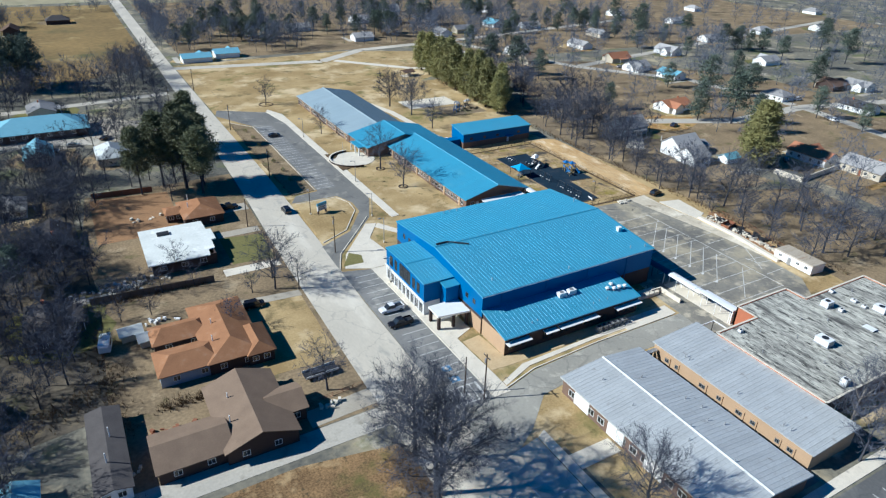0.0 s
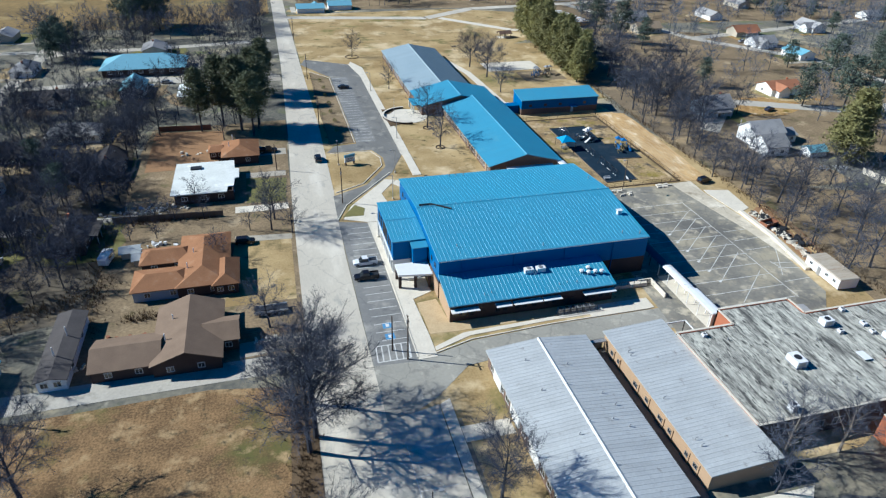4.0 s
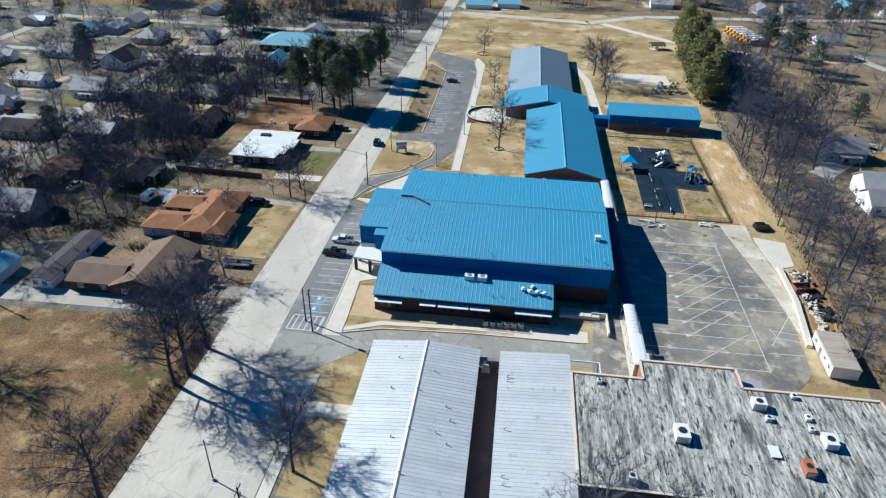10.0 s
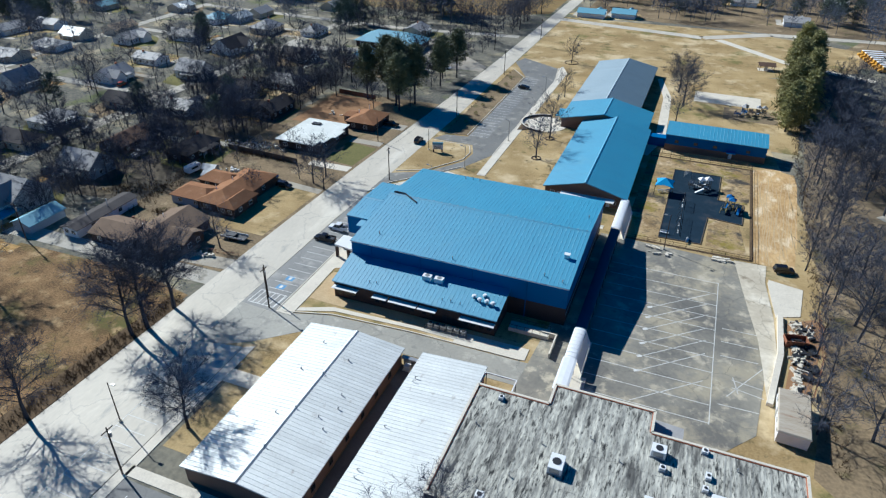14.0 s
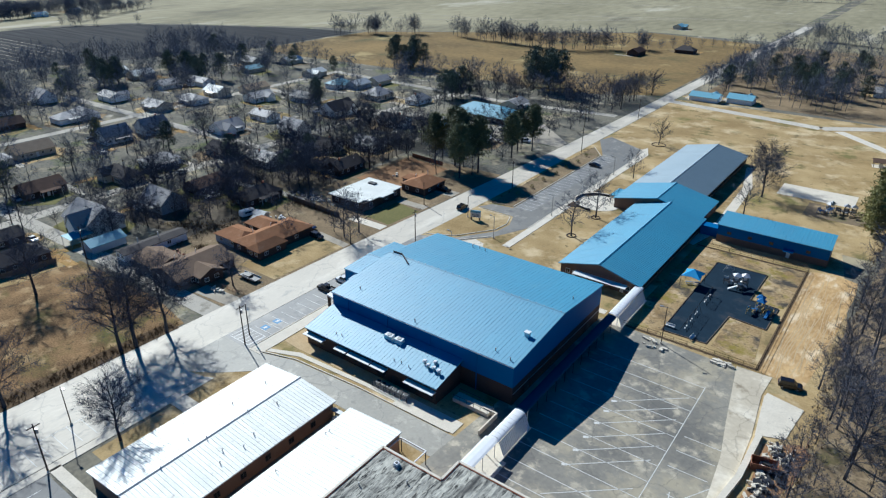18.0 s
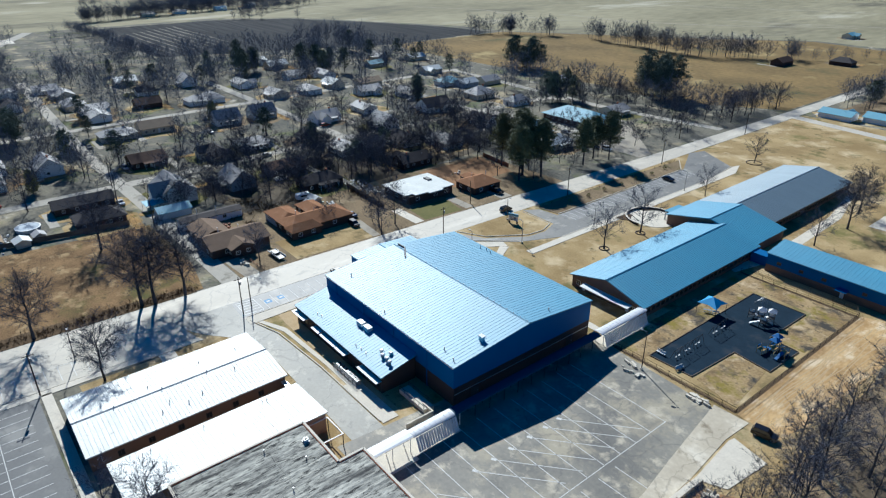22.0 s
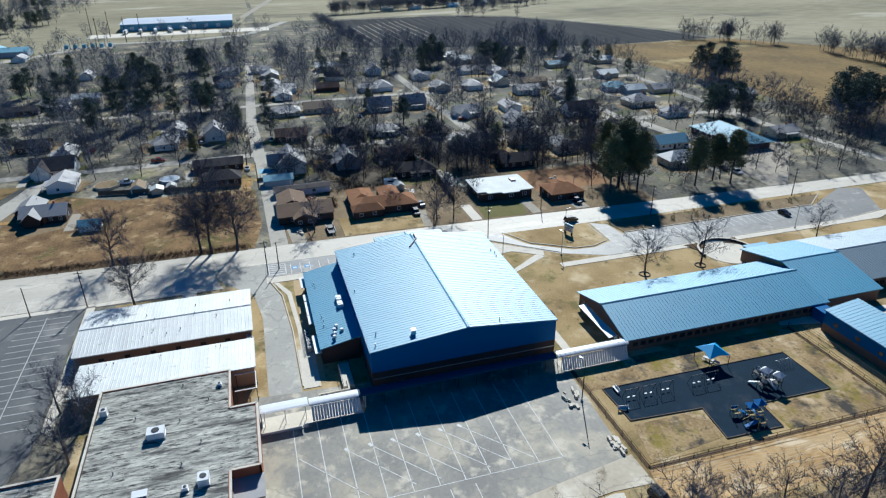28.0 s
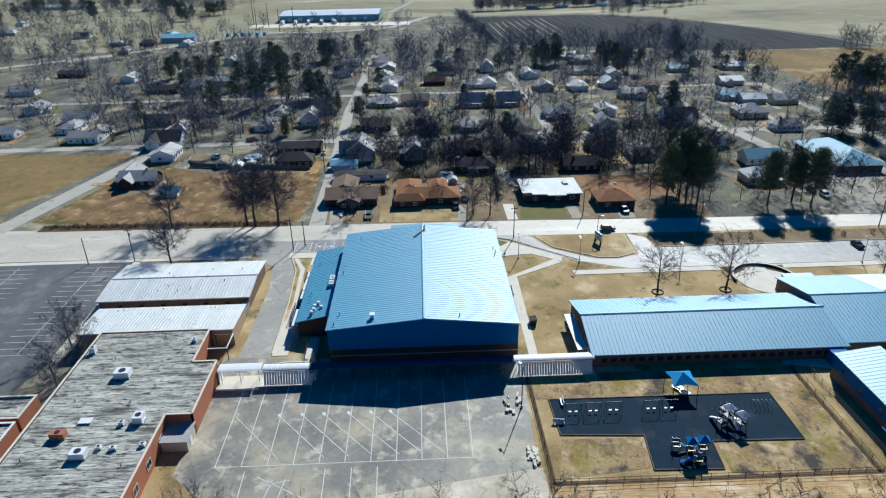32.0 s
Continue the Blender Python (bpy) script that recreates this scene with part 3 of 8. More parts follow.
def window(parent, x, y, z, w, h, face, frame_mat=None, name="window"):
    """A window standing proud of a wall that faces n, s, e or w."""
    frame_mat = frame_mat or WHITE
    dx, dy = {"n": (0, 1), "s": (0, -1), "e": (1, 0), "w": (-1, 0)}[face]
    rz = {"n": 180, "s": 0, "e": 90, "w": -90}[face]
    s = Shape().box(-w / 2, w / 2, -0.05, 0.12, -h / 2, h / 2)
    ob = part(name, s, GLASS, parent)
    ob.matrix_basis = pose(x + dx * 0.0, y + dy * 0.0, z, 0, 0, rz)
    f = Shape()
    for a in (-w / 2, w / 2 - 0.09):
        f.box(a, a + 0.09, -0.09, 0.02, -h / 2, h / 2)
    for b in (-h / 2, h / 2 - 0.09):
        f.box(-w / 2 + 0.09, w / 2 - 0.09, -0.09, 0.02, b, b + 0.09)
    f.box(-0.03, 0.03, -0.08, 0.02, -h / 2 + 0.09, h / 2 - 0.09)
    part("window_frame", f, frame_mat, ob)
    return ob


def gable_block(name, label, x0, x1, y0, y1, eave, ridge, mid, along, low, high, split, roof_mat, over=0.5, step=0.67, trim=None, far_slope=None):
    """A building with a ridge along x or y at mid, a lower and an upper wall band, and ribbed roof sheets."""
    b = thing(name, label, "school building", (x0 + x1) / 2, (y0 + y1) / 2)
    cx, cy = (x0 + x1) / 2, (y0 + y1) / 2
    X0, X1, Y0, Y1, M = x0 - cx, x1 - cx, y0 - cy, y1 - cy, mid - (cx if along == "y" else cy)
    four_walls(b, X0, X1, Y0, Y1, -0.3, split, low)
    for face in "snwe":
        ends = (face in "sn") == (along == "y")
        if face in "sn":
            p, q = (X0 - 0.03, X1 + 0.03)
            base = Y0 - 0.03 if face == "s" else Y1 - 0.27
        else:
            p, q = (Y0 + 0.27, Y1 - 0.27)
            base = X0 - 0.03 if face == "w" else X1 - 0.27
        prof = [(p, split), (q, split), (q, eave)] + ([(M, ridge)] if ends else []) + [(p, eave)]
        up, n = Shape(), 5 if ends else 4
        up.v = [(u, base, z) if face in "sn" else (base, u, z) for u, z in prof] + [(u, base + 0.3, z) if face in "sn" else (base + 0.3, u, z) for u, z in prof]
        up.f = [tuple(range(n)), tuple(range(2 * n - 1, n - 1, -1))] + [(k, n + k, n + (k + 1) % n, (k + 1) % n) for k in range(n)]
        part("upper_wall", up, high, b)
    deck = Shape()
    slopes = []
    for side in (0, 1):
        if along == "y":
            e = (X0 - over, X1 + over)[side]
            drop = (ridge - eave) * over / abs((X0, X1)[side] - M)
            lo, hi = [(e, Y0 - over, eave - drop), (e, Y1 + over, eave - drop)], [(M, Y0 - over, ridge), (M, Y1 + over, ridge)]
        else:
            e = (Y0 - over, Y1 + over)[side]
            drop = (ridge - eave) * over / abs((Y0, Y1)[side] - M)
            lo, hi = [(X0 - over, e, eave - drop), (X1 + over, e, eave - drop)], [(X0 - over, M, ridge), (X1 + over, M, ridge)]
        if (along == "y") == (side == 0):
            lo, hi = lo[::-1], hi[::-1]
        top = [lo[0], lo[1], hi[1], hi[0]]
        deck.hexa([(x, y, z - 0.22) for x, y, z in top] + [(x, y, z) for x, y, z in top])
        slopes.append((lo, hi))
    roof = part("roof", deck, trim or roof_mat, b)
    for side, (lo, hi) in enumerate(slopes):
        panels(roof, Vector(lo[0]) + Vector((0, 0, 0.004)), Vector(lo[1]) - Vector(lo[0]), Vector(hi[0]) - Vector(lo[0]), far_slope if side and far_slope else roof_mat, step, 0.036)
    cap = Shape()
    a, c = slopes[0][1]
    if along == "y":
        cap.hexa([(M - 0.35, min(a[1], c[1]), ridge + 0.02), (M + 0.35, min(a[1], c[1]), ridge + 0.02), (M + 0.35, max(a[1], c[1]), ridge + 0.02), (M - 0.35, max(a[1], c[1]), ridge + 0.02), (M - 0.06, min(a[1], c[1]), ridge + 0.2), (M + 0.06, min(a[1], c[1]), ridge + 0.2), (M + 0.06, max(a[1], c[1]), ridge + 0.2), (M - 0.06, max(a[1], c[1]), ridge + 0.2)])
    else:
        cap.hexa([(min(a[0], c[0]), M - 0.35, ridge + 0.02), (max(a[0], c[0]), M - 0.35, ridge + 0.02), (max(a[0], c[0]), M + 0.35, ridge + 0.02), (min(a[0], c[0]), M + 0.35, ridge + 0.02), (min(a[0], c[0]), M - 0.06, ridge + 0.2), (max(a[0], c[0]), M - 0.06, ridge + 0.2), (max(a[0], c[0]), M + 0.06, ridge + 0.2), (min(a[0], c[0]), M + 0.06, ridge + 0.2)])
    part("ridge_cap", cap, roof_mat, b)
    return b, cx, cy


def shed_block(name, label, x0, x1, y0, y1, z_lo, z_hi, low_side, low, high, split, roof_mat, over=0.4, step=0.67):
    """A building with one slope, low at side s, n, e or w."""
    b = thing(name, label, "school building", (x0 + x1) / 2, (y0 + y1) / 2)
    cx, cy = (x0 + x1) / 2, (y0 + y1) / 2
    X0, X1, Y0, Y1 = x0 - cx, x1 - cx, y0 - cy, y1 - cy

    def zat(x, y):
        f = {"s": (y - Y0) / (Y1 - Y0), "n": (Y1 - y) / (Y1 - Y0), "w": (x - X0) / (X1 - X0), "e": (X1 - x) / (X1 - X0)}[low_side]
        return z_lo + (z_hi - z_lo) * f

    four_walls(b, X0, X1, Y0, Y1, -0.3, split, low)
    q = [(X0, Y0), (X1, Y0), (X1, Y1), (X0, Y1)]
    for i in range(4):
        up = Shape()
        (ax, ay), (bx, by) = q[i], q[(i + 1) % 4]
        d = math.hypot(bx - ax, by - ay)
        nx, ny = -(by - ay) / d * 0.3, (bx - ax) / d * 0.3
        ax, ay, bx, by = ax - nx * 0.1, ay - ny * 0.1, bx - nx * 0.1, by - ny * 0.1
        w = [(ax, ay), (bx, by), (bx + nx, by + ny), (ax + nx, ay + ny)]
        up.hexa([(x, y, split) for x, y in w] + [(x, y, zat(x, y) - 0.05) for x, y in w])
        part("upper_wall", up, high, b)
    E = [(X0 - over, Y0 - over), (X1 + over, Y0 - over), (X1 + over, Y1 + over), (X0 - over, Y1 + over)]
    roof = part("roof", Shape().hexa([(x, y, zat(x, y) - 0.2) for x, y in E] + [(x, y, zat(x, y)) for x, y in E]), roof_mat, b)
    k = {"s": 0, "e": 1, "n": 2, "w": 3}[low_side]
    P = [Vector((x, y, zat(x, y) + 0.004)) for x, y in E]
    panels(roof, P[k], P[(k + 1) % 4] - P[k], P[(k + 3) % 4] - P[k], roof_mat, step, 0.036)
    return b, cx, cy


# gymnasium and wing walls have their shade painted into the brick colour
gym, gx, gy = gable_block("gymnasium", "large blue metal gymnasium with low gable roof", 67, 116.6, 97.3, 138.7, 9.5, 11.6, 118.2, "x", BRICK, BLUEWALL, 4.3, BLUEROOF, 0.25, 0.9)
wing, wx, wy = shed_block("gymnasium_wing", "low tan brick wing, shaded sides painted dark, blue metal shed roof", 67.2, 104.2, 88.4, 97.0, 4.3, 6.0, "s", BRICK, BRICK, 3.4, BLUEROOF, 0.4, 0.9)
ent, ex, ey = gable_block("entrance_block", "blue two-storey entrance block with dark windows", 59.3, 66.7, 109.3, 128.8, 8.3, 8.8, 118.4, "x", WHITE, BLUEWALL, 3.4, BLUEROOF, 0.2, 0.9)
cls, cx_, cy_ = gable_block("classroom_wing", "long low brown brick classroom wing with blue roof", 98, 120.5, 154.6, 210, 3.6, 6.5, 109.2, "y", FACEBRICK, FACEBRICK, 2.6, BLUEROOF, 0.6, 0.9)
hub, hx, hy = gable_block("classroom_hub", "brick school hub with blue gable roof", 90, 119.5, 210.2, 228, 3.7, 7.0, 104.7, "y", FACEBRICK, FACEBRICK, 2.6, BLUEROOF, 0.5, 0.9)
nor, nx_, ny_ = gable_block("north_classrooms", "long brick classroom building with pale and slate-blue roof slopes", 89.8, 114.5, 228.2, 289, 3.5, 6.0, 102.2, "y", FACEBRICK, FACEBRICK, 2.6, BLUEROOF_PALE, 0.5, 0.9, None, SLATEROOF)
out, ox, oy = shed_block("annex_building", "blue metal annex with pale blue shed roof", 126.5, 157.3, 203.6, 212.5, 5.6, 6.9, "s", FACEBRICK, BLUEWALL, 2.2, BLUEROOF, 0.3, 1.05)
w1, w1x, w1y = gable_block("old_classroom_wing", "old classroom wing with ribbed grey metal gable roof", 70.6, 90.2, 36, 73.6, 3.7, 4.7, 80.6, "y", FACEBRICK, FACEBRICK, 2.6, GREYROOF, 0.5, 0.8)
w2, w2x, w2y = shed_block("old_classroom_row", "tan brick classroom row with ribbed grey metal roof", 94.8, 106.9, 38.4, 73.8, 3.8, 4.6, "w", TANBRICK, TANBRICK, 2.6, GREYROOF, 0.4, 0.8)

old = thing("old_school", "flat-roofed orange brick school with weathered roof", "school building", 133, 57)
outline = [(107.3, 44.5), (160, 44.5), (160, 69), (137, 69), (137, 74), (120, 74), (120, 69), (107.3, 69)]
loc = [(x - 133, y - 57) for x, y in outline]
for a, c in zip(loc, loc[1:] + loc[:1]):
    ow = Shape()
    d = math.hypot(c[0] - a[0], c[1] - a[1])
    px, py = -(c[1] - a[1]) / d * 0.35, (c[0] - a[0]) / d * 0.35
    ow.hexa([(x, y, z) for z in (-0.3, 5.0) for x, y in (a, c, (c[0] + px, c[1] + py), (a[0] + px, a[1] + py))])
    # orange brick, but the south wall is painted dark for its shade
    part("wall", ow, BRICK if a[1] < -12 and c[1] < -12 else REDBRICK, old)
oroof = part("roof", Shape().prism([(x * 0.994, y * 0.985) for x, y in loc], 4.5, 4.85), FLATROOF, old)
# ridges added along the laps so the roof darkens seen from the east
laps = Shape()
lr = random.Random(19)
x = -25.2
while x < 25.9:
    w_, h_ = lr.uniform(0.6, 1.3), lr.uniform(0.015, 0.06)
    y = -12.0
    top = 16.6 if -12.6 < x and x + w_ < 3.6 else 11.6
    while y < top - 0.5:
        y1 = min(top, y + lr.uniform(4.0, 5.4))
        k_ = lr.uniform(0.7, 1.2)
        laps.hexa([(x, y, 4.84), (x + w_, y, 4.84), (x + w_, y1, 4.84), (x, y1, 4.84), (x + w_ * 0.45, y, 4.854 + h_ * k_), (x + w_ * 0.55, y, 4.854 + h_ * k_), (x + w_ * 0.55, y1, 4.854 + h_ * k_), (x + w_ * 0.45, y1, 4.854 + h_ * k_)])
        y = y1
    x += w_
tagged(part("roofing", laps, FLATROOF, old), "streaked grey roofing laps with ridges added for shade", kind="stuff")
oc = Shape()
for a, c in zip(loc, loc[1:] + loc[:1]):
    oc.sweep([a, c], 0.22, 5.0, 5.08)
part("coping", oc, CONCRETE, old)


# ---- fields, side streets and yards ----
sheet("field_ploughed", [(-340, 185), (-440, 172), (-545, 185), (-545, 300), (-507, 376), (-420, 430), (-342, 468), (-285, 478), (-280, 364)], 0.03, FIELD_DARK, "dark ploughed field beyond the houses", "field")
sheet("field_north", [(-279, 364), (-250, 352), (-60, 366), (-8, 362), (42, 392), (43, 640), (-60, 652), (-279, 488)], 0.03, FIELD_TAN, "tan stubble field along the road", "field")
sheet("field_pale", [(-560, 100), (-560, 312), (-510, 386), (-340, 482), (-280, 494), (-60, 658), (44, 662), (46, 3000), (-3000, 3000), (-3000, 100)], 0.02, FIELD_PALE, "pale winter fields towards the horizon", "field")
sheet("field_pale_west", [(-640, -2000), (-640, 95), (-3000, 95), (-3000, -2000)], 0.02, FIELD_PALE, "pale fields beyond the warehouse", "field")
sheet("field_east_far", [(60, 640), (520, 620), (900, 900), (900, 3000), (60, 3000)], 0.02, FIELD_PALE, "pale fields north of the town", "field")
sheet("field_south_west", [(-345, -122), (-395, -70), (-455, -20), (-452, 34), (-470, 84), (-638, 90), (-638, -600), (-380, -600)], 0.018, FIELD_PALE, "pale open grass beyond the highway", "field")
sheet("field_corner", [(-52, -74), (-48, -8), (20, -28), (28, -60), (30, -160), (-52, -160)], 0.03, FIELD_TAN, "tan grass field by the side street", "field")
sheet("lawn_vacant", [(-34, 4), (28, -14), (36, 40), (37, 76), (20, 79), (-16, 78), (-20, 30)], 0.03, MEADOW, "vacant tan grass lot beside the street", "lawn")
sheet("yards_east", [(214, 60), (330, 55), (345, 230), (300, 300), (215, 335), (198, 255), (203, 180), (224, 130)], 0.02, YARD, "patchy tan open yards east of the woods", "ground")
sheet("yard_tan_east", [(212, 186), (228, 184), (241, 190), (246, 203), (224, 206), (210, 198)], 0.034, DIRT, "bare tan yard beside the east street", "lawn")
sheet("yards_north_east", [(182, 340), (620, 320), (620, 640), (60, 640), (60, 400), (208, 392)], 0.02, YARD, "tan open yards beyond the field", "ground")
sheet("brushy_verge", [(31.5, -8), (36.3, -8), (37.2, 40), (37.8, 74), (33.8, 74), (31.8, 40)], 0.12, BRUSH_SOIL, "dark brushy ditch along the street", "ground")
sheet("yards_west", [(-7, 85.6), (37.8, 86.4), (38.2, 110), (39.6, 176), (41, 215), (-3, 213), (-8, 150)], 0.02, YARD, "tan-brown back yards behind the houses", "ground")
sheet("yard_green", [(27, 152), (37.5, 151), (38.5, 166), (27, 168)], 0.04, GREEN_LAWN, "small green front lawn", "lawn")
sheet("yard_brown", [(22, 104), (37, 104), (37.5, 130), (24, 131)], 0.04, LAWN, "dormant brown front yard", "lawn")
sheet("yard_red", [(-2, 178), (20, 178), (20, 208), (-2, 210)], 0.04, REDDIRT, "bare reddish back yard", "ground")
sheet("woods_floor", [(168.4, 140), (190, 128), (208, 128), (204, 180), (196, 250), (190, 262), (172, 262), (170, 215), (166.8, 170)], 0.05, LITTER, "brown leaf litter under bare woods", "ground")
sheet("yard_east_bank", [(162.5, 74), (174, 62), (206, 60), (214, 118), (190, 127.5), (168.4, 139), (168.3, 118)], 0.045, YARD, "tan-brown brushy ground behind the lot", "ground")
# west yards: tree shade is in the litter's colour
sheet("woods_floor_west", [(-46, 100), (-6, 106), (-4, 150), (-8, 215), (-46, 215)], 0.03, SHADE_LITTER, "leaf litter between back yards, darkened for tree shade", "ground")
road_z = 0.046
for nm, pts, half, m in (("side_street_one", [(38, 83.5), (-27, 82.5), (-114, 80), (-300, 84)], 2.6, TOWNSTREET), ("side_street_two", [(-57, -300), (-60, 55), (-63, 180), (-60, 330)], 3.0, TOWNSTREET), ("side_street_three", [(-63, 181), (-230, 178)], 2.6, TOWNSTREET),
                         ("side_street_four", [(36, -22), (-44, -2), (-60, 0)], 3.8, TOWNSTREET), ("side_street_five", [(40, 330), (-20, 322), (-160, 326)], 2.6, TOWNSTREET), ("side_street_six", [(-150, -200), (-155, 60), (-160, 330)], 2.6, TOWNSTREET),
                         ("side_street_seven", [(-61, 262), (-155, 262)], 2.4, TOWNSTREET), ("church_drive", [(-60, 265), (-35, 269), (-16, 276), (6, 268)], 3.5, TOWNSTREET), ("church_lane", [(-62, 312), (-48, 322), (-10, 322)], 2.5, TOWNSTREET),
                         ("field_road", [(50, 381), (130, 369), (164, 391), (260, 402), (420, 430)], 3.4, STREET), ("field_track", [(138, 368), (170, 334), (205, 318)], 2.4, CONCRETE), ("east_street", [(188, 175), (214, 203), (257, 184), (308, 186), (420, 160)], 3.4, TOWNSTREET),
                         ("east_street_two", [(308, 186), (300, 140), (285, 60)], 3.2, TOWNSTREET), ("east_street_three", [(230, 395), (262, 300), (300, 250), (308, 190)], 3.0, TOWNSTREET), ("east_street_four", [(262, 300), (420, 330), (600, 360)], 3.0, TOWNSTREET),
                         ("highway_west", [(-300, -160), (-340, -124), (-378, -95), (-414, -64), (-448, -32), (-446, 34), (-470, 90), (-560, 130)], 4.5, TOWNSTREET), ("highway_south", [(-340, -124), (-240, -250), (-200, -400)], 4.5, TOWNSTREET), ("farm_road", [(-620, 85), (-1500, 260)], 4.0, GRAVEL), ("yard_road_warehouse", [(-505, -60), (-505, 110)], 14.0, CONCRETE)):
    road_z += 0.0022
    solid("road_" + nm, Shape().sweep(pts, half, -0.2, road_z), m, "narrow pale asphalt side street" if m is TOWNSTREET else "pale gravelly track", "road", kind="structure")
furrows = Shape()
for k in range(11):
    furrows.sweep([(-348 - 3 * k, 158 + 7.5 * k + 24), (-478 - 4 * k, 158 + 7.5 * k + 20)], 0.32, -0.1, 0.05)
solid("field_furrow", furrows, GRAVEL, "pale furrow stripes across the ploughed field", "field", kind="structure")
for k, (x0, y0, dx, dy, n) in enumerate(((-520, 560, 14, 4, 22), (-350, 620, 15, 7, 20), (-200, 760, 16, 3, 18), (-620, 780, 22, 6, 30))):
    solid("field_trail_" + "abcd"[k], Shape().sweep([(x0 + dx * i + 8 * math.sin(0.5 * i + k), y0 + dy * i + 22 * math.sin(0.33 * i + 2 * k)) for i in range(n)], 1.1, -0.1, 0.05), GRAVEL, "winding pale farm trail across the field", "track", kind="structure")
for i, (nm, pts) in enumerate((("drive_white_house", rect(27, 38.5, 168, 171.5)), ("drive_flat_house", rect(24, 38, 146.5, 150)), ("drive_orange_house", [(24, 131), (37.8, 130), (37.8, 132.6), (24, 134)]), ("drive_brown_house", [(25, 86.5), (38, 87.5), (38, 92), (25, 91)]), ("drive_small_house", rect(29, 39.5, 184, 189)), ("drive_church", [(4, 262), (42, 262), (42, 270), (10, 300), (-4, 300)]))):
    sheet("pavement_" + nm, pts, 0.06, GRAVEL if i != 1 else CONCRETE, "pale gravel house driveway", "driveway")


# ---- trees ----
def bare_tree(seed, height, limbs, subs, twigs, spread, fine, sides=4, low=0.2, stout=1.0, reach=1.0):
    """Trunk and rounded crown of a leafless tree: limbs to the crown's edge, branches along them, fine twigs."""
    r = random.Random(seed)
    trunk, crown = Shape(), Shape()

    def spike(p, q, w):
        d = q - p
        s = d.cross(Vector((r.uniform(-1, 1), r.uniform(-1, 1), r.uniform(-1, 1)))).normalized() * w
        k = len(crown.v)
        crown.v += [tuple(p + s), tuple(p - s), tuple(q)]
        crown.f.append((k, k + 1, k + 2))

    def ball():
        return Vector((r.gauss(0, 1), r.gauss(0, 1), r.gauss(0.25, 0.9))).normalized()

    h = height
    lean = Vector((r.uniform(-0.05, 0.05), r.uniform(-0.05, 0.05), 1))
    pts = [Vector((0, 0, -0.3))] + [Vector((lean.x * h * f + r.uniform(-0.012, 0.012) * h, lean.y * h * f + r.uniform(-0.012, 0.012) * h, h * f)) for f in (0.2, 0.4, 0.6, 0.78)]
    rad = [v * h * stout for v in (0.021, 0.0145, 0.011, 0.0065, 0.002)]
    for i in range(4):
        trunk.tube(pts[i], pts[i + 1], rad[i], rad[i + 1], sides + 1, False)
    heart = Vector((lean.x * h * 0.6, lean.y * h * 0.6, h * 0.6))
    for li in range(limbs):
        f = (li + 0.5) / limbs
        up = -0.45 + 1.4 * f
        a = li * 2.4 + r.uniform(-0.4, 0.4)
        ring = math.sqrt(max(0.0, 1 - min(1.0, abs(up)) ** 2))
        size = r.uniform(0.72, 1.05)
        tip = heart + Vector((math.cos(a) * ring * 0.31 * spread, math.sin(a) * ring * 0.31 * spread, up * 0.38)) * h * size
        z = h * (low + (0.72 - low) * f * r.uniform(0.75, 1.0))
        i = min(int(z / (h * 0.2)), 3)
        g = (z - pts[i].z) / (pts[i + 1].z - pts[i].z)
        base = pts[i].lerp(pts[i + 1], min(max(g, 0), 1))
        mid = base.lerp(tip, 0.5) + Vector((r.uniform(-1, 1), r.uniform(-1, 1), r.uniform(0.2, 1.2))) * 0.035 * h
        w = 0.0055 * h * stout * (1.1 - 0.5 * f)
        trunk.tube(base, mid, w, w * 0.6, 3, False)
        trunk.tube(mid, tip, w * 0.6, w * 0.15, 3, False)
        out = (tip - heart).normalized()
        for s in range(subs):
            k = r.uniform(0.12, 1.0)
            p = base.lerp(mid, k * 2) if k < 0.5 else mid.lerp(tip, k * 2 - 1)
            q = p + (ball() + out * 0.75 + Vector((0, 0, 0.25))).normalized() * h * r.uniform(0.09, 0.18)
            spike(p, q, fine * 2.2)
            for t in range(twigs):
                o = p.lerp(q, r.uniform(0.15, 1.0))
                spike(o, o + (ball() + (q - p).normalized() * 0.8).normalized() * h * reach * r.uniform(0.035, 0.085), fine)
    return trunk, crown


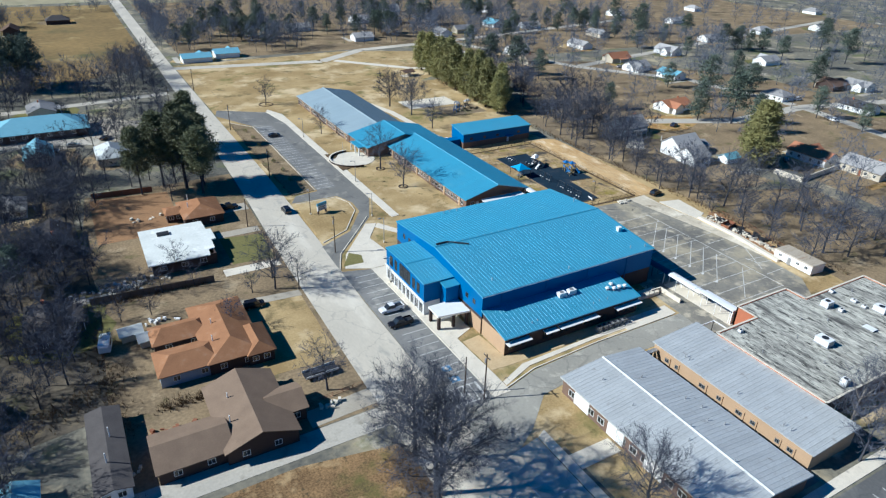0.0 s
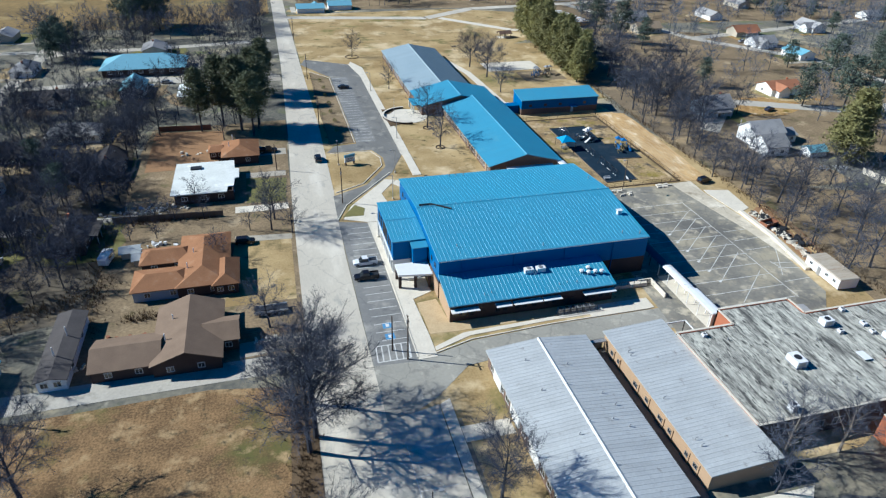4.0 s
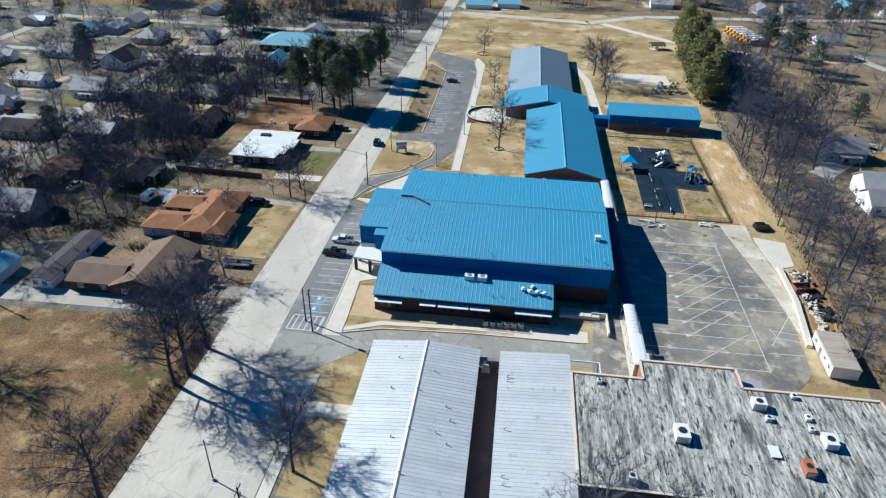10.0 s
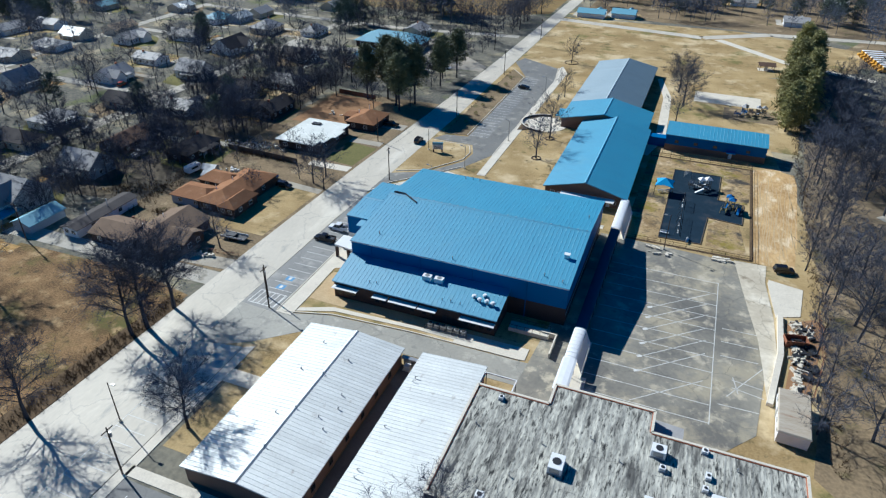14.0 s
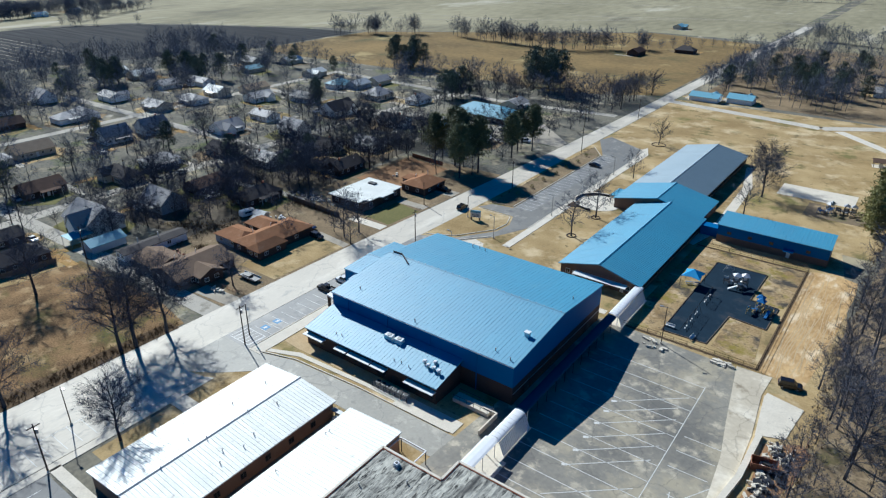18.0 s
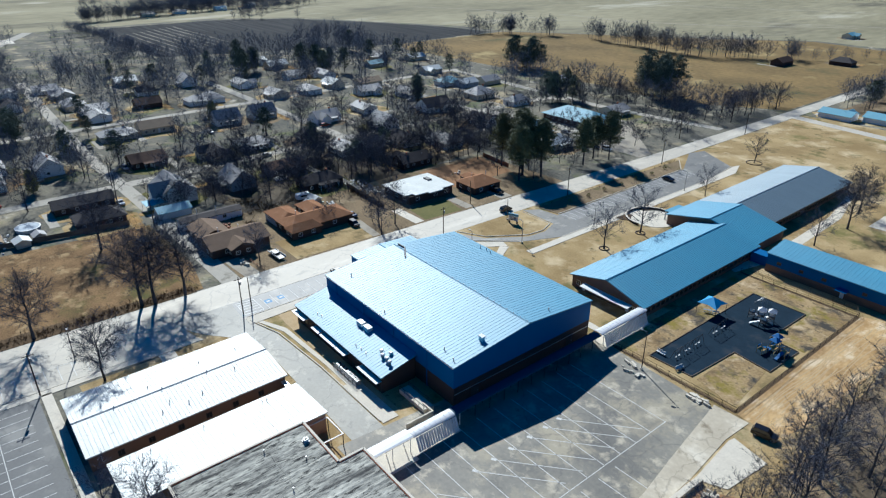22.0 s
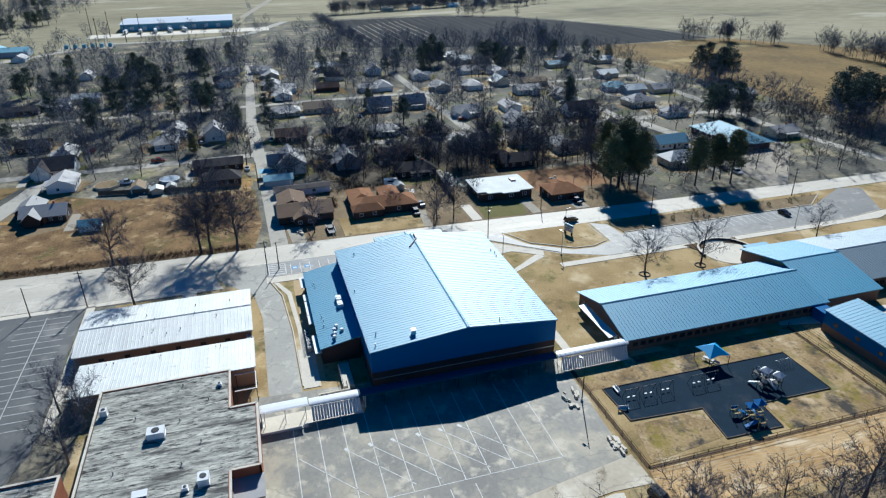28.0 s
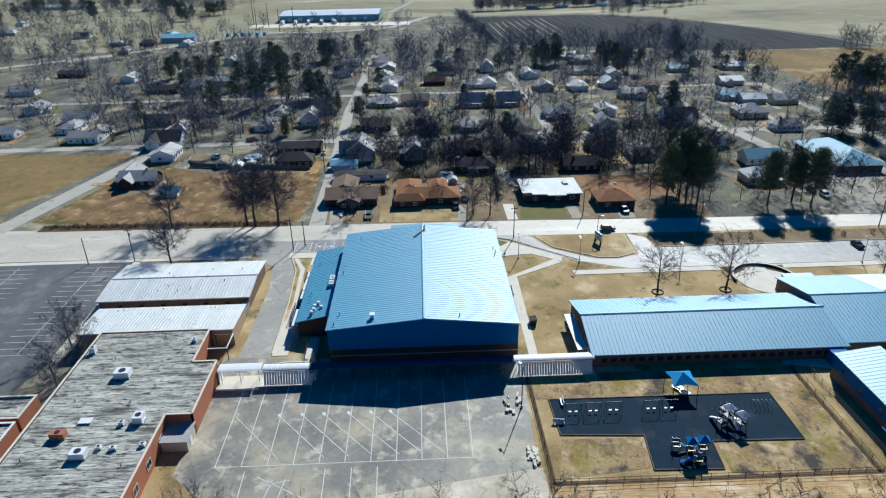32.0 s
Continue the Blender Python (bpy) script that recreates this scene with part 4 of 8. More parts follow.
def pine_tree(seed, height, bare, radius, clumps, blades, cone=0.3, slim=0.15):
    """Trunk and crown shapes of an evergreen: needle tufts on whorled limbs."""
    r = random.Random(seed)
    trunk, crown = Shape(), Shape()
    trunk.tube((0, 0, -0.3), (0, 0, height * 0.55), height * 0.017, height * 0.011, 6, False)
    trunk.tube((0, 0, height * 0.55), (r.uniform(-0.3, 0.3), r.uniform(-0.3, 0.3), height * 0.97), height * 0.011, 0.03, 5, False)
    for c in range(clumps):
        f = r.random() ** 0.8
        z = height * (bare + (1 - bare) * f)
        env = radius * (1 - f ** 1.6 * (1 - cone)) * (0.45 + 0.55 * min(1, f * 5)) * (1 - 0.7 * max(0, f - 0.8) / 0.2)
        a = r.uniform(0, 2 * math.pi)
        lump = 0.72 + 0.28 * math.sin(3 * a + 9 * f + seed)
        rho = env * lump * math.sqrt(r.uniform(0.15, 1))
        p = Vector((rho * math.cos(a), rho * math.sin(a), z + rho * 0.12))
        if c % 5 == 0:
            trunk.tube((0, 0, z - rho * 0.25), p, 0.07, 0.03, 3, False)
        size = radius * r.uniform(0.16, 0.3)
        for b in range(blades):
            o = p + Vector((r.gauss(0, 1), r.gauss(0, 1), r.gauss(0, 0.55))) * size * 0.5
            d = Vector((r.gauss(0, 1), r.gauss(0, 1), r.gauss(0.4, 0.7))).normalized() * size * r.uniform(0.5, 1.0)
            s = d.cross(Vector((r.gauss(0, 1), r.gauss(0, 1), r.gauss(0, 1)))).normalized() * size * slim
            k = len(crown.v)
            crown.v += [tuple(o - s), tuple(o + s), tuple(o + d)]
            crown.f.append((k, k + 1, k + 2))
    return trunk, crown


TREES = {}


def make_tree(key, shapes, label, bark, leaf, name="bare_tree"):
    trunk, crown = shapes
    TREES[key] = (trunk.mesh("trunk", bark), crown.mesh("crown", leaf), label, name)


for i in range(4):
    make_tree("big%d" % i, bare_tree(11 + i, 22, 20, 24, 22, 1.3, 0.019, 5, 0.2), "tall leafless street tree with fine grey twigs", BARK, TWIG)
for i in range(6):
    make_tree("mid%d" % i, bare_tree(31 + i, 17, 15, 15, 13, 1.2 + 0.15 * (i % 3), 0.021, 4, 0.15, 0.9), "leafless grey-brown yard tree", BARK, TWIG)
for i in range(3):
    make_tree("small%d" % i, bare_tree(51 + i, 9, 12, 12, 11, 1.4, 0.016, 4, 0.08), "small leafless tree with dense twigs", BARK, TWIG)
for i in range(3):
    make_tree("thin%d" % i, bare_tree(61 + i, 18, 13, 14, 12, 1.0, 0.021, 4, 0.16, 0.7), "slender leafless woodland tree", BARK, TWIG)
make_tree("pale0", bare_tree(71, 15, 17, 20, 17, 1.15, 0.014, 5, 0.12), "pale-barked leafless tree beside the old wing", PALEBARK, TWIG)
for i in range(3):
    make_tree("pine%d" % i, pine_tree(81 + i, 22, 0.32, 6.2, 230, 36, 0.45, 0.085), "tall dark green pine with bare lower trunk", BARK, NEEDLES, "pine_tree")
for i in range(3):
    make_tree("cedar%d" % i, pine_tree(91 + i, 17, 0.05, 5.6, 260, 32, 0.2, 0.1), "dense dark green conifer reaching to the ground", BARK, CEDAR, "conifer_tree")

# town pines, with haze blue mixed into the needle colour
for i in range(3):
    make_tree("dusk%d" % i, pine_tree(141 + i, 19, 0.1 + 0.08 * i, 6.8, 110, 22, 0.5, 0.1), "broad dark green pine among the houses", BARK, HAZENEEDLES, "pine_tree")
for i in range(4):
    make_tree("far%d" % i, bare_tree(121 + i, 17, 13, 7, 6, 1.25, 0.045, 3, 0.15, 0.55, 1.8), "leafless tree", BARK, HAZETWIG)
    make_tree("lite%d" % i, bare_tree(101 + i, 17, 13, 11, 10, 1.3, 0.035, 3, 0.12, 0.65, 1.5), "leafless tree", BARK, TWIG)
tree_rng = random.Random(5)


def tree(key, x, y, scale=1.0, group="", label=""):
    t, c, text, name = TREES[key]
    ob = thing(name, label or text, "tree", x, y, 0, tree_rng.uniform(0, 360), group)
    ob.scale = (scale * tree_rng.uniform(0.92, 1.1), scale * tree_rng.uniform(0.92, 1.1), scale)
    part("trunk", t, None, ob)
    part("crown", c, None, ob)
    return ob


# trees that stand apart
for k, (x, y, s) in enumerate(((36, 60.5, 1.0), (37.2, 63.5, 1.08), (37.5, 71, 0.98), (36, 36, 0.85), (-6, 61, 0.85))):
    tree("big%d" % (k % 4), x, y, s, "street trees")
tree("big2", 63.3, 44.8, 0.74, "school lawn trees")
for k, (x, y, s) in enumerate(((89, 179.5, 0.92), (89, 197.5, 1.0), (84, 243, 0.7), (76, 293, 0.75), (126, 268, 1.05), (129, 252, 1.1), (128, 231, 0.8))):
    tree("big%d" % (k % 4) if k in (4, 5) else "mid%d" % ((k + 1) % 6), x, y, s * (0.74 if k in (4, 5) else 1.0), "school lawn trees")
for k, (x, y, s) in enumerate(((31, 95, 0.75), (33, 135.5, 0.9), (38, 133, 0.6), (14, 155, 0.8), (20, 124, 0.5), (34, 141, 0.85))):
    tree(("mid%d" if k != 3 else "small%d") % (k % 3), x, y, s * (1.0 if k != 3 else 1.2), "front yard trees")
tree("pale0", 111, 41, 1.02, "old wing trees")
tree("pale0", 121, 40, 0.9, "old wing trees")
tree("mid3", 105, 35.5, 0.75, "old wing trees")
for k, (x, y, s) in enumerate(((13, 209, 0.95), (20, 213, 1.08), (26, 208, 1.12), (32, 212, 1.0), (30, 202, 0.95), (33, 236, 0.85), (35, 250, 0.9), (30, 246, 0.8))):
    tree("pine%d" % (k % 3), x, y, s, "tall pines by the street")
for k in range(17):
    tree("cedar%d" % (k % 3), 165 + 4.5 * (k % 2) + 0.55 * k, 238 + 5.6 * k, 1.05 + 0.1 * (k % 3), "conifer row behind the school")
for k, (x, y, s) in enumerate(((216, 141, 1.25), (220, 146, 1.15), (252, 182, 1.05), (280, 220, 0.95), (212, 316, 0.9), (217, 298, 0.95), (242, 192, 0.8), (446, 222, 1.0), (382, 372, 1.0), (381, 458, 1.0), (456, 274, 1.0), (430, 240, 1.0), (340, 330, 0.9), (300, 210, 0.8))):
    tree("dusk%d" % (k % 3) if k not in (0, 1) else "cedar%d" % k, x, y, s * 1.1, "pines among the houses")
for k, (x, y, s) in enumerate(((-14, 358, 0.95), (-19, 366, 1.0), (-26, 360, 0.95), (-31, 369, 1.0), (-15, 374, 0.95), (-24, 376, 0.9), (-54, 307, 0.8), (-53, 323, 0.8), (-134, 16, 0.85), (-142, 42, 0.85), (-154, 54, 0.8), (-128, 28, 0.85), (-122, 6, 0.85), (-137, 30, 0.85), (-240, 207, 0.8), (-240, 216, 0.8), (-231, 246, 0.8), (-127, 143, 0.6), (-72, 54, 0.5), (-121, 74, 0.5), (-139, 88, 0.5), (-222, 255, 0.8), (-201, 264, 0.8), (-137, 360, 1.0), (-134, 379, 1.0), (-128, 370, 1.0), (-145, 372, 1.0), (-151, -18, 0.8), (-96, 248, 0.8), (-20, 160, 0.6), (-30, 180, 0.6))):
    tree("cedar%d" % (k % 3) if 17 <= k <= 19 else "dusk%d" % (k % 3), x, y, s * (1.25 if k < 6 else 1.05), "evergreens among the houses")

# ---- houses ----
ROOFS = {"d": mat("dark_shingles", (0.105, 0.096, 0.092), (0.068, 0.063, 0.062), 0.9, 0.5, 7, 0.5, bump=0.4, rand=0.15), "b": mat("brown_shingles", (0.17, 0.115, 0.085), (0.115, 0.08, 0.062), 0.9, 0.5, 7, 0.5, bump=0.4, rand=0.12),
         "g": mat("grey_shingles", (0.40, 0.39, 0.375), (0.27, 0.265, 0.26), 0.7, 0.5, 7, 0.5, bump=0.4, rand=0.2), "w": mat("pale_metal_roof", (0.62, 0.645, 0.62), (0.48, 0.50, 0.48), 0.5, 0.5, 5, 0.5, rand=0.08),
         "t": mat("teal_metal_roof", (0.20, 0.42, 0.52), (0.16, 0.36, 0.46), 0.65, 0.5, 5, 0.5, rand=0.1), "o": mat("orange_shingles", (0.42, 0.20, 0.11), (0.30, 0.14, 0.08), 0.9, 0.5, 7, 0.5, rand=0.1), "n": mat("tan_shingles", (0.42, 0.33, 0.22), (0.32, 0.25, 0.17), 0.9, 0.5, 7, 0.5, rand=0.1)}
SIDING = [mat("white_siding", (0.86, 0.865, 0.855), (0.77, 0.775, 0.765), 0.6, 0.6, 4, 0.5, stretch=(0.3, 0.3, 3), rand=0.06), mat("cream_siding", (0.60, 0.54, 0.42), (0.50, 0.45, 0.35), 0.6, 0.6, 4, 0.5, rand=0.06), mat("blue_grey_siding", (0.36, 0.43, 0.50), (0.30, 0.36, 0.42), 0.6, 0.6, 4, 0.5, rand=0.06), BRICK, TANBRICK]


def roof_gable(x0, x1, y0, y1, eave, ridge, along, over=0.45, t=0.16, hip=0.0):
    """Two roof slabs over a block; hip pulls the ridge ends in."""
    s = Shape()
    if along == "x":
        m = (y0 + y1) / 2
        k = (ridge - eave) / (m - y0)
        e = eave - k * over
        R = [(x0 - over + hip, m, ridge), (x1 + over - hip, m, ridge)]
        E = [(x0 - over, y0 - over, e), (x1 + over, y0 - over, e), (x1 + over, y1 + over, e), (x0 - over, y1 + over, e)]
        faces = [(E[0], E[1], R[1], R[0]), (E[2], E[3], R[0], R[1])]
        ends = [(E[1], E[2], R[1]), (E[3], E[0], R[0])]
    else:
        m = (x0 + x1) / 2
        k = (ridge - eave) / (m - x0)
        e = eave - k * over
        R = [(m, y0 - over + hip, ridge), (m, y1 + over - hip, ridge)]
        E = [(x0 - over, y0 - over, e), (x1 + over, y0 - over, e), (x1 + over, y1 + over, e), (x0 - over, y1 + over, e)]
        faces = [(E[1], E[2], R[1], R[0]), (E[3], E[0], R[0], R[1])]
        ends = [(E[0], E[1], R[0]), (E[2], E[3], R[1])]
    for f in faces:
        s.hexa([(x, y, z - t) for x, y, z in f] + list(f))
    if hip:
        for a, b, c in ends:
            n = len(s.v)
            s.v += [(p[0], p[1], p[2] - t) for p in (a, b, c)] + [a, b, c]
            s.f += [(n + 3, n + 4, n + 5), (n, n + 2, n + 1), (n, n + 1, n + 4, n + 3)]
    return s


def gable_walls(x0, x1, y0, y1, eave, ridge, along, hip=0.0, t=0.2):
    s = shell(x0, x1, y0, y1, -0.3, eave - 0.02, t)
    if hip:
        return s
    for e in (0, 1):
        n = len(s.v)
        if along == "x":
            x, m = (x0, x1 - t)[e], (y0 + y1) / 2
            q = [(y0, eave - 0.02), (y1, eave - 0.02), (m, ridge - 0.18)]
            s.v += [(x, y, z) for y, z in q] + [(x + t, y, z) for y, z in q]
        else:
            y, m = (y0, y1 - t)[e], (x0 + x1) / 2
            q = [(x0, eave - 0.02), (x1, eave - 0.02), (m, ridge - 0.18)]
            s.v += [(x, y, z) for x, z in q] + [(x, y + t, z) for x, z in q]
        s.f += [(n, n + 1, n + 2), (n + 5, n + 4, n + 3), (n, n + 3, n + 4, n + 1), (n + 1, n + 4, n + 5, n + 2), (n + 2, n + 5, n + 3, n)]
    return s


def door(parent, x, y, face, m=None, w=1.0, h=2.05):
    rz = {"n": 180, "s": 0, "e": 90, "w": -90}[face]
    ob = part("door", Shape().box(-w / 2, w / 2, -0.07, 0.05, 0.0, h), m or WHITE, parent)
    ob.matrix_basis = pose(x, y, 0.1, 0, 0, rz)
    return ob


def house(x, y, rz, w, d, eave, rise, roof, wall, label, seed, hip=False, cross=False, porch=False, name="house", detail=True, group=""):
    r = random.Random(seed)
    h = thing(name, label, "house" if name == "house" else name, x, y, 0, rz, group)
    hp = d / 2 if hip else 0.0
    part("wall", gable_walls(-w / 2, w / 2, -d / 2, d / 2, eave, eave + rise, "x", hp), wall, h)
    part("roof", roof_gable(-w / 2, w / 2, -d / 2, d / 2, eave, eave + rise, "x", hip=hp), roof, h)
    if cross:
        cx = r.choice((-0.22, 0.2)) * w
        part("wall", gable_walls(cx - w * 0.18, cx + w * 0.18, -d / 2 - 2.6, d * 0.1, eave, eave + rise * 0.85, "y"), wall, h)
        part("roof", roof_gable(cx - w * 0.18, cx + w * 0.18, -d / 2 - 2.6, d * 0.1, eave, eave + rise * 0.85, "y"), roof, h)
    if porch:
        part("porch_roof", Shape().hexa([(-w * 0.2, -d / 2 - 2.2, 2.35), (w * 0.32, -d / 2 - 2.2, 2.35), (w * 0.32, -d / 2, 2.7), (-w * 0.2, -d / 2, 2.7), (-w * 0.2, -d / 2 - 2.2, 2.5), (w * 0.32, -d / 2 - 2.2, 2.5), (w * 0.32, -d / 2, 2.85), (-w * 0.2, -d / 2, 2.85)]), roof, h)
        for px in (-w * 0.18, w * 0.06, w * 0.3):
            part("porch_post", Shape().box(px - 0.07, px + 0.07, -d / 2 - 2.1, -d / 2 - 1.96, 0, 2.38), WHITE, h)
    if name == "house":
        side = r.choice((-1, 1)) * (w / 2 + 1.9)
        part("driveway", Shape().box(side - 1.5, side + 1.5, -d / 2 - 9.0, d * 0.2, -0.1, 0.056 + 0.0021 * (seed % 11)), r.choice((GRAVEL, TOWNSTREET, DIRT)), h)
        part("yard", Shape().prism([(math.cos(a) * (w * 0.5 + r.uniform(3, 6.5)), -2 + math.sin(a) * (d * 0.5 + r.uniform(4, 9))) for a in [j * math.pi / 7 for j in range(14)]], -0.1, 0.0213 + 0.0023 * (seed % 13)), r.choice((LAWN, YARD, YARD, GREEN_LAWN, GREEN_LAWN)), h)
    if detail:
        for fx in (-0.36, -0.14, 0.16, 0.37):
            window(h, fx * w, -d / 2, 1.5, 1.1, 1.2, "s")
            window(h, fx * w, d / 2, 1.5, 1.1, 1.2, "n")
            if eave > 4:
                window(h, fx * w, -d / 2, 4.2, 1.0, 1.2, "s")
        window(h, -w / 2, 0.1 * d, 1.5, 1.1, 1.2, "w")
        window(h, w / 2, -0.1 * d, 1.5, 1.1, 1.2, "e")
        door(h, 0.02 * w, -d / 2, "s", r.choice((WHITE, RUST, DARKMETAL)))
        if r.random() < 0.35:
            part("chimney", Shape().box(w * 0.2, w * 0.2 + 0.7, 0.2, 0.8, eave, eave + rise + 0.6), REDBRICK, h)
        part("vent_pipe", Shape().tube((-w * 0.25, d * 0.2, eave), (-w * 0.25, d * 0.2, eave + rise * 0.6 + 0.5), 0.09, None, 6), GREYMETAL, h)
    return h


def block_house(name, label, blocks, roof, walls):
    """A house of several gabled or hipped blocks: x0, x1, y0, y1, eave, ridge, axis, hip."""
    ox_, oy_ = blocks[0][0], blocks[0][2]
    h = thing(name, label, "house", ox_, oy_)
    for i, (x0, x1, y0, y1, eave, ridge, ax, hp) in enumerate(blocks):
        b = (x0 - ox_, x1 - ox_, y0 - oy_, y1 - oy_)
        part("wall", gable_walls(*b, eave, ridge, ax, hp), walls[i % len(walls)], h)
        part("roof", roof_gable(*b, eave, ridge, ax, hip=hp), roof, h)
        for fx in (0.25, 0.7):
            window(h, b[0] + fx * (b[1] - b[0]), b[2], 1.5, 1.3, 1.2, "s")
            window(h, b[1], b[2] + fx * (b[3] - b[2]), 1.5, 1.3, 1.2, "e")
        window(h, b[0], b[2] + 0.5 * (b[3] - b[2]), 1.5, 1.3, 1.2, "w")
    for px, py in ((2, 6), (3, 12)):
        part("vent_pipe", Shape().tube((px, py, 3.2), (px, py, 5.2), 0.12, None, 6), WHITE, h)
    return h


BROWNROOF = mat("grey_brown_shingles", (0.25, 0.185, 0.13), (0.17, 0.125, 0.09), 0.9, 0.4, 6, 0.5, bump=0.4)
RUSSETROOF = mat("russet_shingles", (0.35, 0.185, 0.092), (0.23, 0.12, 0.062), 0.9, 0.4, 6, 0.5, bump=0.4, spots=(0.33, 0.20, 0.12), spot_at=0.63, spot_scale=0.4)
block_house("house", "low brick ranch house with grey-brown gable roof", [(10, 22, 84.6, 102.5, 3.0, 5.2, "y", 0), (-0.5, 11, 85.4, 94.5, 2.8, 4.4, "x", 0), (19, 25, 89.5, 96.5, 3.0, 4.5, "x", 0)], BROWNROOF, [BRICK])
block_house("house", "russet hip-roofed brick ranch house", [(12.5, 23, 109.5, 131.5, 3.0, 5.0, "y", 5), (3.5, 15, 109.8, 118, 2.9, 4.3, "x", 3), (4, 15, 120.8, 127.5, 2.8, 4.2, "x", 2.5), (20, 25, 109, 119, 3.0, 4.4, "y", 2)], RUSSETROOF, [BRICK, SIDING[2], BRICK])
block_house("house", "russet hip-roofed small brick house", [(20.5, 31, 178.5, 191, 3.0, 5.0, "y", 4.5), (16.5, 21, 184, 189.5, 2.6, 3.4, "x", 1)], RUSSETROOF, [BRICK])
block_house("house", "white-sided house with long dark ridge roof", [(-9.2, -4.4, 85, 105, 2.7, 3.3, "y", 0)], ROOFS["d"], [SIDING[0]])
PALEGREEN = mat("pale_roofing", (0.74, 0.76, 0.71), (0.58, 0.60, 0.555), 0.8, 0.25, 2.0, 0.4, spots=(0.82, 0.83, 0.80), spot_at=0.6, spot_scale=0.3)
block_house("house", "white two-storey house with two grey gable roofs", [(194, 206, 159, 168, 4.6, 7.6, "x", 0), (192.5, 201, 150.2, 159, 3.5, 6.2, "x", 0), (206, 212, 160, 167, 2.8, 4.2, "x", 0)], ROOFS["g"], [SIDING[0]])
flat = thing("house", "long house with pale greenish low-slope roof", "house", 16, 164)
part("wall", shell(-7.5, 7.8, -9.5, 9.8, -0.3, 3.0), BRICK, flat)
part("roof", Shape().prism([(-8.4, -10.2), (6.2, -10.4), (6.4, -7.2), (8, -7), (8.2, -2), (9.4, -1.8), (9.4, 4.6), (8.2, 4.8), (8, 10.6), (-8.2, 10.8)], 3.0, 3.28), PALEGREEN, flat)
part("roof_hatch", Shape().box(-4, -1, 5.5, 7.2, 3.28, 3.75), DARKMETAL, flat)
for wx_ in (-5, 0, 4.5):
    window(flat, wx_, -9.5, 1.6, 1.6, 1.2, "s")
for wy_ in (-6, 2, 7):
    window(flat, 7.8, wy_, 1.6, 1.6, 1.2, "e")

church = thing("church_hall", "broad brick hall with pale teal hip roof", "hall", -13, 287)
part("wall", shell(-16, 16, -8.5, 8.5, -0.3, 3.6), BRICK, church)
part("roof", roof_gable(-16, 16, -8.5, 8.5, 3.6, 7.2, "x", 1.0, hip=9.0), ROOFS["t"], church)
for wx_ in range(-13, 14, 4):
    window(church, wx_, -8.5, 1.9, 1.6, 1.4, "s")

WHITE_H = "white-sided house with grey shingle roof"
KINDS = {"w": ("g", 0, WHITE_H), "wg": ("g", 0, "white gabled two-storey cottage with grey roof"), "w2": ("t", 0, "white two-storey farmhouse with teal roof"), "wr": ("w", 1, "low house with pale metal roof"), "d": ("d", 3, "brown house with dark shingle roof"), "dg": ("g", 3, "dark house with grey cross-gabled roof"), "dlong": ("d", 3, "long low building with dark roof"),
         "g": ("g", 0, "white-sided house with weathered grey roof"), "b": ("b", 3, "brick house with brown shingle roof"), "bo": ("o", 0, "white house with orange-brown roof"), "t": ("t", 0, "white house with light teal metal roof"), "tan": ("n", 1, "cream house with tan shingle roof"), "o": ("o", 1, "cream house with orange shingle roof"), "dw": ("d", 0, "white house with dark navy roof"), "wt": ("g", 0, "tall white gabled house with pale grey roof"), "wbig": ("g", 0, "large white two-storey house with broad grey gable"), "gt": ("g", 2, "tall grey-sided house with gable roof"), "dwl": ("d", 0, "large white-walled house with dark roof"), "gb": ("g", 3, "dark brick house with two grey gables"), "dn": ("d", 0, "house with dark gables and white trim"), "gh": ("g", 1, "square house with grey hip roof"), "cot": ("d", 0, "white cottage with dark dormered roof"), "big": ("t", 2, "broad shop with pale teal roof"), "dk": ("d", 3, "long low house with a dark roof"), "lng": ("w", 0, "very long low building with white roof"), "shed": ("t", 0, "small white shed with pale roof"), "shedt": ("n", 0, "small white shed with tan roof")}
HOUSES = []
HOUSES += [(-72, -40, "w/y"), (-82, -38, "w/x"), (-93, -56, "w/x"), (-62, 1, "dwl/y"), (-9, 9, "gb/y"), (5, 25, "shed/y"), (-29, 36, "shedt/x"), (-84, 1, "g/x"), (-46, 65, "dlong/y"), (-28, 66, "d/y"), (-88, 42, "w/x"), (-95, 63, "wt/x"), (-81, 97, "b/y"), (-36, 93, "wbig/x"), (-34, 116, "gt/x"), (-72, 123, "dn/x"), (-76, 141, "g/y"), (-38, 137, "b/y"), (-129, 98, "w/y"), (-188, 102, "g/y"), (-236, 97, "g/x"), (-131, 116, "tan/y"), (-221, 68, "dw/x"), (-260, 70, "w/y")]
HOUSES += [(-183, 128, "b/y"), (-218, 138, "dn/x"), (-252, 135, "wr/y"), (-173, 152, "w/y"), (-123, 148, "wt/y"), (-443, -209, "dw/y"), (-389, -152, "wr/y"), (-383, -124, "b/y"), (-405, -102, "big/y"), (-219, -76, "g/x"), (-239, -123, "dk/y"), (-188, -24, "w/y"), (-178, -40, "dk/y"), (-278, -23, "w/x"), (-754, -373, "lng/y"), (-226, 165, "wt/x"), (-175, 161, "g/x"), (-162, 194, "g/x"), (-159, 214, "g/x"), (-205, 228, "g/y"), (-123, 167, "gt/y"), (-68, 166, "dw/x"), (-96, 189, "w/y"), (-165, 234, "wr/x")]
